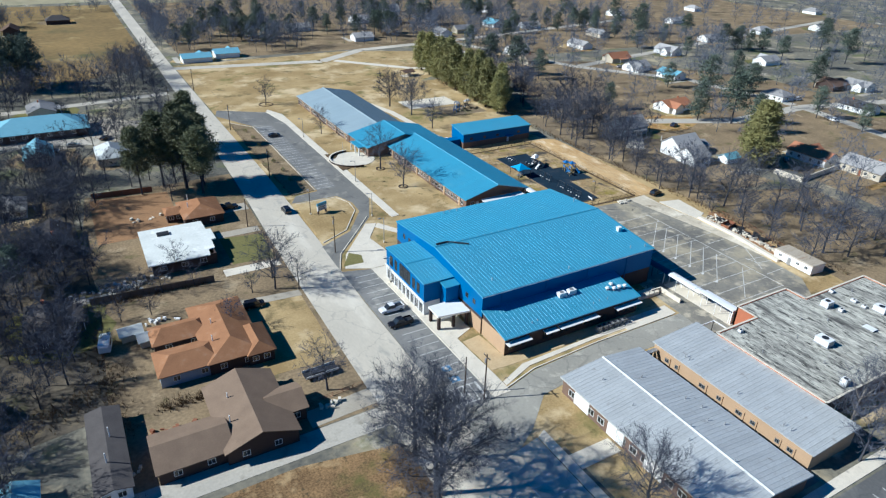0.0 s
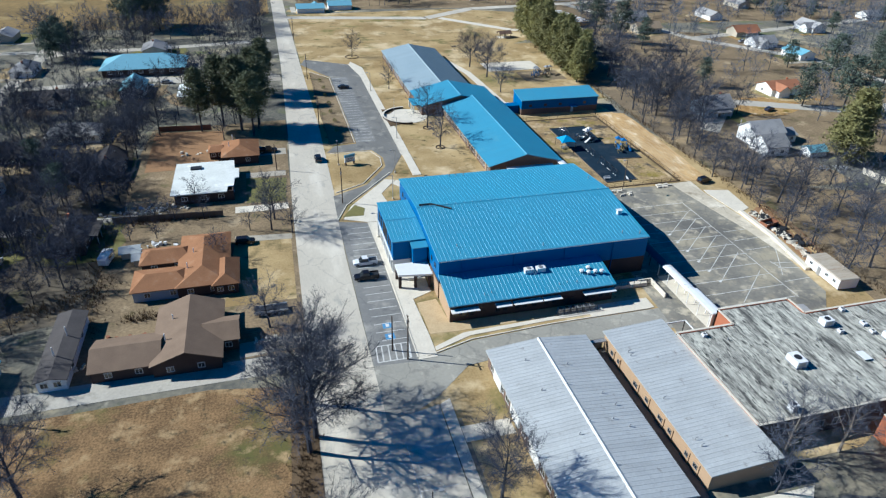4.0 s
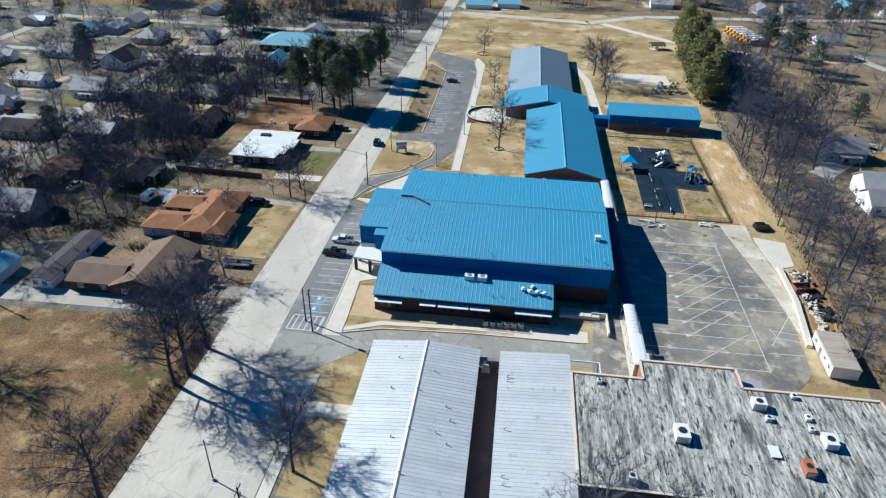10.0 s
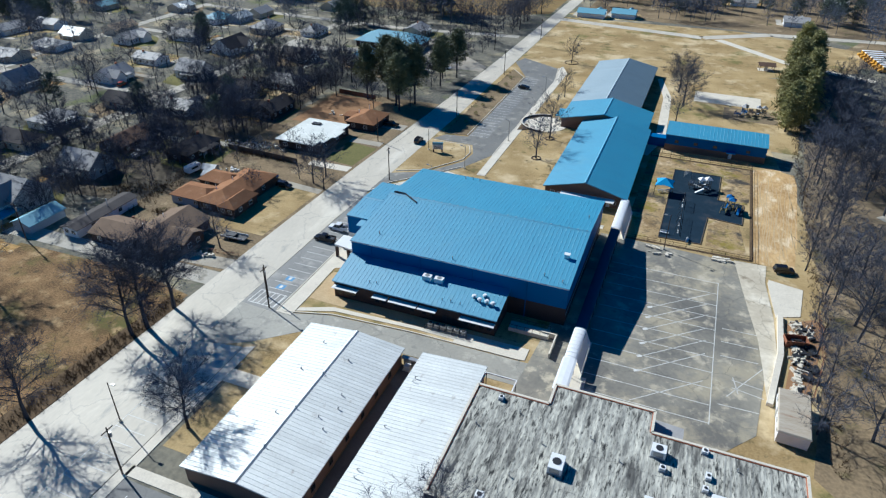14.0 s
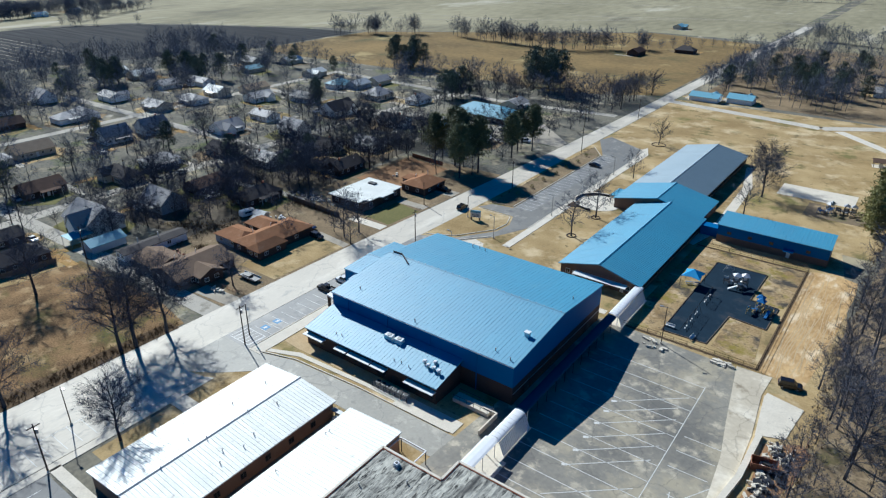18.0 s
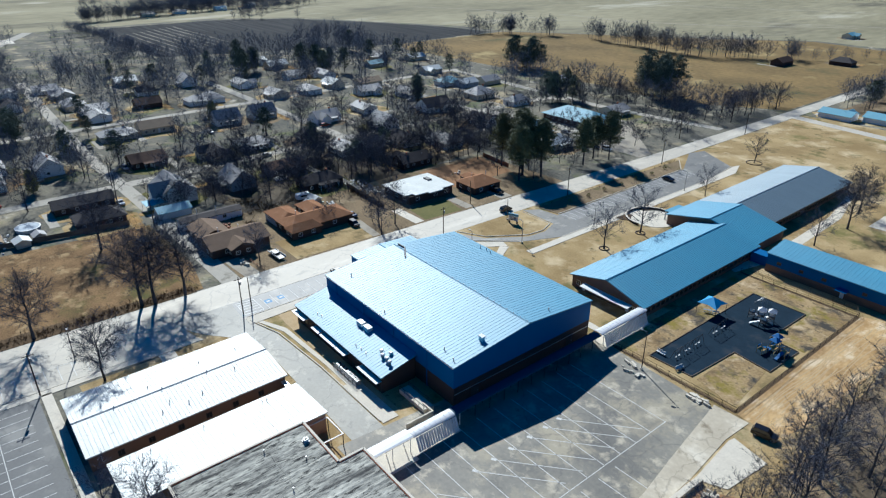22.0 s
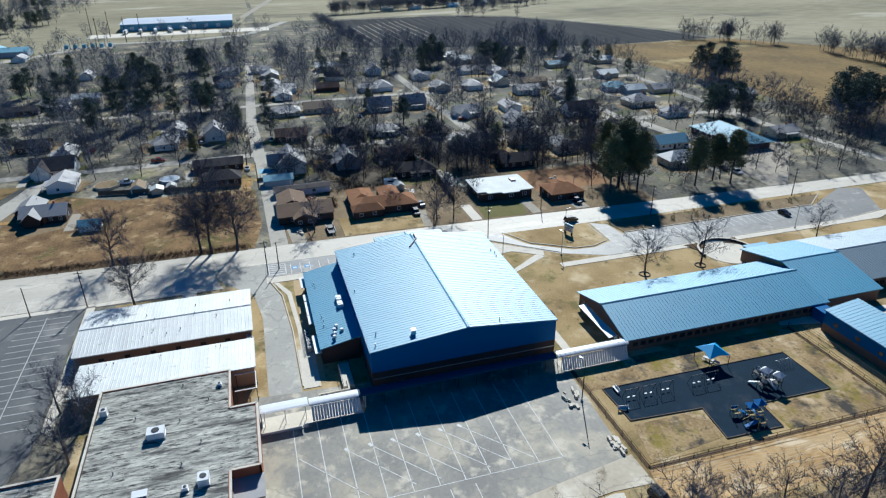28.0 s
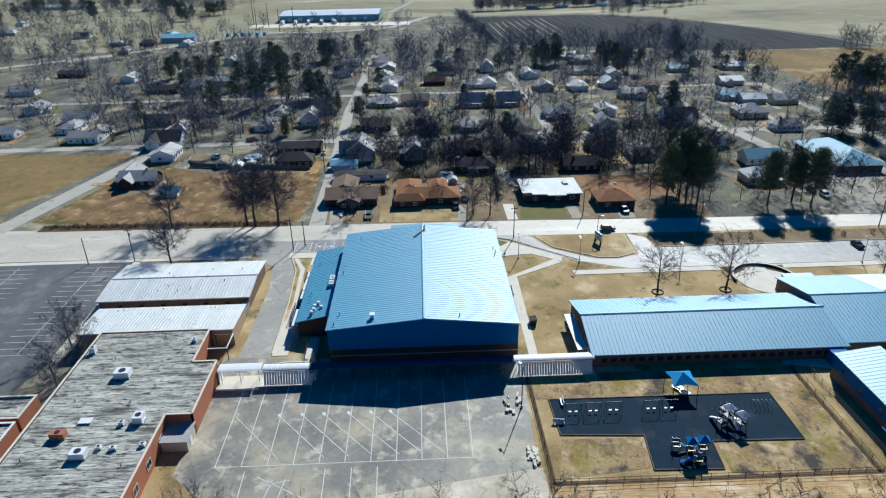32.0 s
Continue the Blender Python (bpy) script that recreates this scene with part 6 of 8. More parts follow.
condenser = thing("air_conditioner", "grey outdoor condenser unit on a pad", "air conditioner", 91, 86.2, 0, 0, "condensers behind the wing")
part("case", Shape().box(-0.55, 0.55, -0.5, 0.5, 0.1, 1.2), GREYMETAL, condenser)
part("fan_grille", Shape().tube((0, 0, 1.2), (0, 0, 1.27), 0.42, None, 12), DARKMETAL, condenser)
part("base", Shape().box(-0.7, 0.7, -0.65, 0.65, 0, 0.1), CONCRETE, condenser)
for i in range(1, 6):
    copy_thing(condenser, pose(91 + 1.45 * i, 86.2, 0))
rail = thing("equipment_fence", "low dark rail fence round the condensers", "fence", 94.6, 85.2)
part("top_rail", Shape().box(-4.6, 4.6, -0.04, 0.04, 1.2, 1.28), DARKMETAL, rail)
part("mid_rail", Shape().box(-4.6, 4.6, -0.04, 0.04, 0.6, 0.66), DARKMETAL, rail)
for i in range(7):
    part("post", Shape().box(-4.6 + 1.53 * i - 0.05, -4.6 + 1.53 * i + 0.05, -0.05, 0.05, 0, 1.3), DARKMETAL, rail)
stair = thing("service_ramp", "dark railed concrete ramp behind the gymnasium", "ramp", 110.5, 92.5)
part("slab", Shape().box(-4.2, 4.2, -1.2, 1.2, 0, 0.9), CONCRETE, stair)
for sy in (-1.15, 1.15):
    part("rail", Shape().box(-4.2, 4.2, sy - 0.04, sy + 0.04, 1.75, 1.83), DARKMETAL, stair)
    for i in range(6):
        part("post", Shape().box(-4.1 + 1.64 * i - 0.04, -4.1 + 1.64 * i + 0.04, sy - 0.04, sy + 0.04, 0.9, 1.75), DARKMETAL, stair)
solid("low_wall", Shape().box(0, 0.3, 0, 6.5, 0, 1.2).box(-3, 0, 6.2, 6.5, 0, 1.2), CONCRETE, "low concrete wall by the service ramp", "wall", x=116, y=86)

# covered walkway
# white roof metal painted navy for the stretch in the gymnasium's shade
SHADEROOF = mat("shaded_white_metal", (0.03, 0.075, 0.13), (0.024, 0.06, 0.105), 0.6, 0.4, 3.0, 0.4, spec=0.2)
wk = thing("covered_walkway", "long white barrel-roofed covered walkway on posts", "walkway", 120.6, 74)


def barrel(y0, y1, z, half=1.2, rise=0.42, n=8):
    s = Shape()
    prof = [(half * math.cos(math.pi * (1 - i / n)), z + rise * math.sin(math.pi * i / n)) for i in range(n + 1)]
    k = len(s.v)
    s.v += [(x, y0, q) for x, q in prof] + [(x, y1, q) for x, q in prof] + [(x * 0.94, y0, q - 0.1) for x, q in prof] + [(x * 0.94, y1, q - 0.1) for x, q in prof]
    m = n + 1
    for i in range(n):
        s.f += [(k + i, k + i + 1, k + m + i + 1, k + m + i), (k + 2 * m + i, k + 3 * m + i, k + 3 * m + i + 1, k + 2 * m + i + 1), (k + i, k + 2 * m + i, k + 2 * m + i + 1, k + i + 1), (k + m + i, k + m + i + 1, k + 3 * m + i + 1, k + 3 * m + i)]
    s.f += [(k, k + m, k + 3 * m, k + 2 * m), (k + n, k + 2 * m + n, k + 3 * m + n, k + m + n)]
    return s


for y0, y1, z in ((0.5, 9.5, 3.5), (9.7, 19.5, 3.05), (19.5, 33, 3.0), (33, 47, 3.0), (47, 63, 3.0), (63.2, 80.5, 3.1)):
    # middle sections carry the painted shade, both ends stay white
    skin = SHADEROOF if 19 < y0 < 60 else WHITEMETAL
    seg = part("roof_section", barrel(y0, y1, z, 1.35, 0.16, 4) if y0 < 5 else barrel(y0, y1, z), skin, wk)
    for i in range(int((y1 - y0) / 1.2) if 5 < y0 < 15 or y0 > 60 else 0):
        part("rib", barrel(y0 + 0.6 + 1.2 * i, y0 + 0.72 + 1.2 * i, z + 0.04, 1.23, 0.43, 6), skin, seg)
for i in range(21):
    for sx in (-1.08, 1.08):
        # middle posts painted dark for the same shade
        part("post", Shape().box(sx - 0.06, sx + 0.06, 0.9 + 3.95 * i, 1.02 + 3.95 * i, 0, 3.1), WHITE if i < 6 or i > 15 else DARKMETAL, wk)
for i in range(20):
    if i > 15:
        a, b = 0.96 + 3.95 * i, 0.96 + 3.95 * (i + 1)
        part("brace", Shape().tube((1.12, a, 0.15), (1.12, (a + b) / 2, 2.6), 0.05, None, 4).tube((1.12, (a + b) / 2, 2.6), (1.12, b, 0.15), 0.05, None, 4), WHITE, wk)
part("end_wall", Shape().box(-1.2, 1.2, 0.3, 0.5, 0, 3.55), WHITE, wk)
for y0, y1, e in ((0, 9, 3.6), (9, 20, 2.6), (64, 80.5, 2.6)):
    part("floor_slab", Shape().box(-1.5, e, y0, y1, 0, 0.12), CONCRETE, wk)
for y0, n in ((10.0, 17), (64.0, 28)):
    for i in range(n):
        y = y0 + 0.57 * i
        part("slat", Shape().hexa([(2.3, y, 0.2), (2.36, y, 0.2), (2.36, y + 0.46, 0.2), (2.3, y + 0.46, 0.2), (1.22, y, 2.9), (1.28, y, 2.9), (1.28, y + 0.46, 2.9), (1.22, y + 0.46, 2.9)]), WHITE, wk)

# ---- classroom details ----
for i in range(26):
    y = 157 + 2.05 * i
    window(cls, 98 - cx_, y - cy_, 1.6, 1.3, 1.4, "w", WHITE)
    window(cls, 120.5 - cx_, y - cy_, 1.7, 1.3, 1.1, "e", DARKMETAL)
for i in range(28):
    y = 230.5 + 2.1 * i
    window(nor, 89.8 - nx_, y - ny_, 1.6, 1.3, 1.4, "w", WHITE)
    window(nor, 114.5 - nx_, y - ny_, 1.6, 1.3, 1.2, "e", DARKMETAL)
for i in range(6):
    part("pilaster", Shape().box(97.75 - cx_, 98 - cx_, 158 + 9.5 * i - cy_, 159 + 9.5 * i - cy_, 0, 3.2), TANBRICK, cls)
    part("pilaster", Shape().box(89.55 - nx_, 89.8 - nx_, 231 + 10 * i - ny_, 232 + 10 * i - ny_, 0, 3.2), TANBRICK, nor)
for x in (102, 116):
    door(cls, x - cx_, 154.6 - cy_, "s", WHITE)
for x, z in ((100.2, 2.2), (104.5, 2.2), (113, 2.2), (117.5, 2.2)):
    window(cls, x - cx_, 154.6 - cy_, 1.7, 1.3, 1.3, "s", WHITE)
part("gable_canopy", Shape().hexa([(-6.5, -30.5, 2.6), (8.5, -30.5, 2.6), (8.5, -28.4, 2.8), (-6.5, -28.4, 2.8), (-6.5, -30.5, 2.75), (8.5, -30.5, 2.75), (8.5, -28.4, 2.95), (-6.5, -28.4, 2.95)]), WHITE, cls, "white canopy across the end wall")
for y in (213, 216, 219, 222):
    window(hub, 90 - hx, y - hy, 1.7, 1.6, 2.0, "w", WHITE)
part("porch_roof", Shape().box(-17.6, -14.8, -6.5, 1.5, 3.0, 3.3), BLUEROOF, hub)
for y in (-6.2, -2.5, 1.2):
    part("column", Shape().box(-17.4, -17.0, y - 0.2, y + 0.2, 0, 3.0), WHITE, hub)
for x, y in ((-14.8, 4), (-14.2, 2.2), (-15.2, 0.6)):
    solid("heat_pump", Shape().box(-0.9, 0.9, -0.7, 0.7, 0, 1.9).box(-0.7, 0.7, -0.5, 0.5, 1.9, 2.05), WHITEMETAL, "white packaged heat pump beside the annex", "air conditioner", "annex heat pumps", x=ox + x - 3.2, y=oy + y)
link_ = solid("annex_link", Shape().box(120.8, 126.4, 206, 209, 0, 2.9).box(120.6, 126.4, 205.7, 209.3, 2.9, 3.1), BLUEWALL, "small blue link between classrooms and annex", "building")
for x in (130, 136, 142, 152):
    window(out, x - ox, 203.6 - oy, 3.4, 1.2, 0.9, "s", DARKMETAL)
door(out, 147 - ox, 203.6 - oy, "s", WHITE)
part("door_canopy", Shape().box(145.6 - ox, 148.4 - ox, 201.6 - oy, 203.6 - oy, 2.6, 2.75), BLUEWALL, out)
# low curved wall of the patio
pw = thing("patio_wall", "low curved white-capped brick patio wall", "wall", 84, 210.5)
for i in range(14):
    a0, a1 = radians(85 + 13.6 * i), radians(85 + 13.6 * (i + 1))
    q = [(r_ * math.cos(a), r_ * math.sin(a)) for r_, a in ((8.1, a0), (8.5, a0), (8.5, a1), (8.1, a1))]
    part("wall_section", Shape().hexa([(x, y, 0) for x, y in q] + [(x, y, 0.75) for x, y in q]), BRICK, pw)
    q = [(r_ * math.cos(a), r_ * math.sin(a)) for r_, a in ((8.0, a0), (8.6, a0), (8.6, a1), (8.0, a1))]
    part("coping", Shape().hexa([(x, y, 0.75) for x, y in q] + [(x, y, 0.85) for x, y in q]), CONCRETE, pw)
for px, py, pr in ((76, 293, 3.2), (89, 179.5, 1.6), (89, 197.5, 1.6)):
    ring = thing("tree_ring", "low edging ring round a lawn tree", "edging", px, py)
    for i in range(12):
        a0, a1 = radians(30 * i), radians(30 * i + 29)
        q = [(r_ * math.cos(a), r_ * math.sin(a)) for r_, a in ((pr - 0.25, a0), (pr, a0), (pr, a1), (pr - 0.25, a1))]
        part("edging_block", Shape().hexa([(x, y, 0) for x, y in q] + [(x, y, 0.25) for x, y in q]), BRICK, ring)

# ---- old wings details ----
for i in range(13):
    y = 38.5 + 2.7 * i
    window(w1, 70.6 - w1x, y - w1y, 1.6, 1.7, 1.4, "w", WHITE)
    if i % 2:
        window(w1, 90.2 - w1x, y - w1y, 1.6, 1.2, 1.3, "e", DARKMETAL)
for y in (48, 57, 66):
    part("white_panel", Shape().box(70.42 - w1x, 70.6 - w1x, y - w1y, y + 4 - w1y, 0.3, 2.9), WHITE, w1)
for x, y in ((76, 69), (80.6, 61), (80.6, 52), (86, 58), (87, 55), (85, 52), (87, 50), (80.6, 43), (76, 61), (83, 66), (78, 50)):
    z = 4.7 - abs(x - 80.6) * 0.1
    part("vent_pipe", Shape().tube((x - w1x, y - w1y, z - 0.1), (x - w1x, y - w1y, z + 0.4), 0.09, None, 6).tube((x - w1x, y - w1y, z + 0.4), (x + 0.2 - w1x, y - w1y, z + 0.5), 0.1, None, 6), GREYMETAL, w1)
for x, y in ((96, 67), (96, 54.5), (96, 45), (96.2, 43.6), (96, 66)):
    part("goose_vent", Shape().tube((x - w2x, y - w2y, 3.8), (x - w2x, y - w2y, 4.4), 0.07, None, 6).tube((x - w2x, y - w2y, 4.4), (x + 0.5 - w2x, y - w2y, 4.5), 0.07, None, 6), GREYMETAL, w2)
part("link_roof", Shape().box(90.6 - w1x, 94.6 - w1x, 72.5 - w1y, 73.4 - w1y, 2.4, 2.6), GREYMETAL, w1)
for y, w_ in ((70, 1.6), (67.5, 1.2), (61, 2.2), (57, 1.6), (52.5, 2.2), (49.5, 1.6), (44.5, 1.4), (42, 1.8)):
    part("white_panel", Shape().box(94.64 - w2x, 94.8 - w2x, y - w_ / 2 - w2y, y + w_ / 2 - w2y, 0.2, 2.5), TANBRICK, w2)
    window(w2, 94.64 - w2x, y - w2y, 1.6, w_ * 0.6, 0.9, "w", GREYMETAL)
# old school roof: seams, units, curbs
for i in range(7):
    x = -24 + 7.6 * i
    part("roof_seam", Shape().box(x, x + 0.16, -12, 11.4, 4.85, 4.9), FLATROOF, oroof)
for y in (-4.5, 3.5):
    part("roof_seam", Shape().box(-25, 26, y, y + 0.16, 4.85, 4.9), FLATROOF, oroof)


def roof_unit(x, y, w, d, h, m=WHITEMETAL, label="pale boxy rooftop air unit"):
    u = thing("rooftop_unit", label, "air conditioner", x, y, 4.85, 0, "rooftop units on the old school")
    part("case", Shape().box(-w / 2, w / 2, -d / 2, d / 2, 0.25, h), m, u)
    part("curb", Shape().box(-w / 2 - 0.1, w / 2 + 0.1, -d / 2 - 0.1, d / 2 + 0.1, 0, 0.25), GREYMETAL, u)
    part("fan_grille", Shape().tube((0, 0, h), (0, 0, h + 0.08), min(w, d) * 0.32, None, 10), DARKMETAL, u)
    part("access_panel", Shape().box(-w * 0.35, w * 0.35, -d / 2 - 0.03, -d / 2, 0.4, h - 0.2), GREYMETAL, u)


for x, y, w, d, h in ((124.2, 56.2, 2.2, 3.0, 1.5), (138.4, 64.8, 2.2, 1.8, 1.5), (145.6, 60.4, 0.8, 0.9, 0.7), (145.9, 63.0, 0.8, 1.2, 0.7), (147.4, 57.8, 1.9, 2.6, 1.4), (112.1, 67.0, 0.8, 0.8, 0.7), (115.2, 46.2, 1.2, 1.2, 1.5), (139.3, 61.9, 0.9, 0.9, 0.8), (145.2, 67.9, 0.9, 0.9, 0.7)):
    roof_unit(x, y, w, d, h)
roof_unit(142.2, 51.8, 1.5, 2.6, 1.3, REDBRICK, "orange brick roof chimney box")
hatch = thing("roof_hatch", "low pale flat roof hatch", "hatch", 138.2, 54.8, 4.85)
part("lid", Shape().box(-0.8, 0.8, -1.2, 1.2, 0.3, 0.4), WHITEMETAL, hatch)
part("curb", Shape().box(-0.7, 0.7, -1.1, 1.1, 0, 0.3), GREYMETAL, hatch)
for x, y in ((110, 60), (116, 65), (118, 52), (128, 64), (132, 50), (133, 61), (150, 66), (148, 48), (121, 60)):
    part("vent_pipe", Shape().tube((x - 133, y - 57, 4.85), (x - 133, y - 57, 5.5), 0.12, None, 6), GREYMETAL, old)
for y in (47, 51, 62, 66):
    window(old, 160 - 133, y - 57, 2.0, 2.2, 1.6, "e", WHITE)
for x in range(112, 128, 4):
    window(old, x - 133, 44.5 - 57, 2.2, 2.2, 1.6, "s", WHITE)
for x in (141, 147, 153):
    window(old, x - 133, 69 - 57, 2.2, 2.0, 1.6, "n", WHITE)
shed = thing("storage_lean_to", "small weathered grey lean-to with pale doors", "shed", 139.5, 71.6)
part("wall", shell(-2.3, 2.3, -2.4, 2.4, 0, 2.4, 0.15), SIDING[1], shed)
part("roof", Shape().hexa([(-2.6, -2.5, 2.8), (2.6, -2.5, 2.4), (2.6, 2.7, 2.4), (-2.6, 2.7, 2.8), (-2.6, -2.5, 2.95), (2.6, -2.5, 2.55), (2.6, 2.7, 2.55), (-2.6, 2.7, 2.95)]), ROOFS["g"], shed)
door(shed, 0.3, 2.4, "n", WHITE)
for bx0, bx1, by0, by1, text in ((129.6, 136.6, 30, 41.5, "orange brick block with streaked flat roof"), (137.6, 150, 28, 41.6, "orange brick block with pale coping and dark roof")):
    red = thing("south_block", text, "school building", (bx0 + bx1) / 2, (by0 + by1) / 2)
    hw, hd = (bx1 - bx0) / 2, (by1 - by0) / 2
    four_walls(red, -hw, hw, -hd, hd, -0.3, 5.0, REDBRICK, 0.35)
    part("roof", Shape().box(-hw + 0.35, hw - 0.35, -hd + 0.35, hd - 0.35, 4.4, 4.7), FLATROOF, red)
    for r_ in ((-hw - 0.06, hw + 0.06, -hd - 0.06, -hd + 0.4), (-hw - 0.06, hw + 0.06, hd - 0.4, hd + 0.06), (-hw - 0.06, -hw + 0.4, -hd + 0.4, hd - 0.4), (hw - 0.4, hw + 0.06, -hd + 0.4, hd - 0.4)):
        part("coping", Shape().box(*r_, 5.0, 5.1), WHITE if bx0 > 137 else CONCRETE, red)
    for fx in (-0.5, 0.5):
        window(red, hw * fx, -hd, 1.8, 1.6, 1.6, "s", WHITE)
brick_gate = solid("dark_gate", Shape().box(90.6, 94.4, 73.6, 73.75, 0, 2.2), GREYMETAL, "grey metal gate between the old wings", "gate")
porch = thing("wing_end_porch", "dark steel porch at the end of the classroom row", "porch", 110, 73.5)
for px, py in ((-2.8, -3.6), (2.8, -3.6), (-2.8, 0.5), (2.8, 0.5)):
    part("post", Shape().box(px - 0.07, px + 0.07, py - 0.07, py + 0.07, 0, 3.2), DARKMETAL, porch)
part("beam", Shape().box(-3, 3, 0.4, 0.6, 3.2, 3.4).box(-3, -2.8, -3.8, 0.4, 3.2, 3.4).box(2.8, 3, -3.8, 0.4, 3.2, 3.4), WHITE, porch)

# ---- poles and lamps ----
def utility_pole(x, y, h=10.5, arm=True, rz=0):
    p = thing("utility_pole", "weathered wooden utility pole with crossarm" if arm else "plain weathered wooden pole", "pole", x, y, 0, rz, "street poles")
    part("pole", Shape().tube((0, 0, -0.3), (0, 0, h), 0.17, 0.11, 8), POLEWOOD, p)
    if arm:
        c = part("crossarm", Shape().box(-1.1, 1.1, -0.06, 0.06, h - 0.7, h - 0.55), POLEWOOD, p)
        for ix in (-0.95, 0.0, 0.95):
            part("insulator", Shape().tube((ix, 0, h - 0.55), (ix, 0, h - 0.3), 0.06, 0.04, 6), GREYMETAL, c)
        part("transformer", Shape().tube((0.32, 0, h - 2.2), (0.32, 0, h - 1.3), 0.22, None, 10), GREYMETAL, p)


def light_pole(x, y, h=8.5, rz=0, m=None, group="lot lights"):
    p = thing("light_pole", "tall pole light over the lot", "street lamp", x, y, 0, rz, group)
    part("pole", Shape().tube((0, 0, 0), (0, 0, h), 0.12, 0.08, 8), m or POLEWOOD, p)
    part("arm", Shape().tube((0, 0, h - 0.3), (1.2, 0, h), 0.05, None, 6), GREYMETAL, p)
    part("lamp_head", Shape().box(0.9, 1.6, -0.2, 0.2, h - 0.08, h + 0.1), GREYMETAL, p)
    part("foot", Shape().tube((0, 0, 0), (0, 0, 0.5), 0.28, None, 10), CONCRETE, p)


for x, y, a in ((56.2, 79, True), (53.8, 82.2, False), (52.5, 146.5, True), (60.3, 33, True), (52, 205, True), (52.8, 262, True), (51.8, 330, True), (36.2, 300, True), (61.5, 20, False), (-16, 79.5, True), (-60, 78, True), (-64, 120, True), (36, 172, False)):
    utility_pole(x, y, 10.5 if a else 8.5, a, 90 if x > 40 else 0)
light_pole(51.5, 41.5, 9, 0)
light_pole(133, 137.2, 10, 200)
light_pole(70.5, 163, 7.5, 180, GREYMETAL)
light_pole(76.5, 190, 7.5, 180, GREYMETAL)
light_pole(76.2, 242, 7.5, 180, GREYMETAL)
light_pole(66.5, 146, 7.5, 180, GREYMETAL)
light_pole(58.8, 126, 7, 180, GREYMETAL)
light_pole(54.6, 172, 7.5, 90)
wires = thing("overhead_wires", "thin overhead utility wires along the street", "wire")
span = [(52.5, 146.5), (52, 205), (52.8, 262), (51.8, 330)]
for (ax, ay), (bx, by) in zip(span, span[1:]):
    for off in (-0.95, 0.95):
        pts = [Vector((ax + (bx - ax) * i / 6 + off * 0.1, ay + (by - ay) * i / 6, 10.2 - 0.9 * (1 - (i / 3 - 1) ** 2))) for i in range(7)]
        s = Shape()
        for a, b in zip(pts, pts[1:]):
            s.tube(a, b, 0.012, None, 3, False)
        part("wire", s, DARKMETAL, wires)
for k, bed in enumerate(([(76.4, 219), (81.5, 218), (78.4, 213.5), (76.4, 214)], [(76.4, 201), (81, 203), (78.4, 207.5), (76.4, 207)])):
    solid("planting_bed", Shape().prism(bed, 0.0, 0.22), BRUSH_SOIL, "dark mulched planting bed beside the round patio", "planting bed", "patio beds")
flag = thing("flagpole", "slim white flagpole by the round patio", "flagpole", 79, 207)
part("pole", Shape().tube((0, 0, 0), (0, 0, 8), 0.06, 0.035, 8), WHITE, flag)
part("finial", Shape().tube((0, 0, 8), (0, 0, 8.15), 0.09, 0.02, 8), GREYMETAL, flag)
sgn = thing("school_sign", "blue and white school sign on brick posts", "sign", 58, 171.5, 0, 20)
part("board", Shape().box(-1.7, 1.7, -0.15, 0.15, 1.1, 3.4), WHITE, sgn)
part("header", Shape().box(-1.75, 1.75, -0.2, 0.2, 2.7, 3.5), BLUEROOF, sgn, "blue sign header")
for k in range(4):
    part("text_bar", Shape().box(-1.3, 1.3 - 0.3 * (k % 2), -0.18, 0.18, 1.3 + 0.32 * k, 1.42 + 0.32 * k), DARKMETAL, sgn)
for px in (-1.4, 1.4):
    part("post", Shape().box(px - 0.2, px + 0.2, -0.2, 0.2, 0, 1.1), BRICK, sgn)


# ---- vehicles ----
def loft(s, rows):
    """A closed body through cross-sections (x, half width, z low, z high)."""
    k = len(s.v)
    for x, w, a, b in rows:
        s.v += [(x, -w, a), (x, w, a), (x, w * 0.94, b), (x, -w * 0.94, b)]
    for i in range(len(rows) - 1):
        p = k + 4 * i
        s.f += [(p + j, p + 4 + j, p + 4 + (j + 1) % 4, p + (j + 1) % 4) for j in range(4)]
    s.f += [(k + 3, k + 2, k + 1, k), (k + 4 * len(rows) - 4, k + 4 * len(rows) - 3, k + 4 * len(rows) - 2, k + 4 * len(rows) - 1)]
    return s


CARPAINT = {}


def paint(c):
    if c not in CARPAINT:
        CARPAINT[c] = mat("car_paint", c, tuple(v * 0.9 for v in c), 0.25, 0.5, 5, 0.3, spec=0.6)
    return CARPAINT[c]


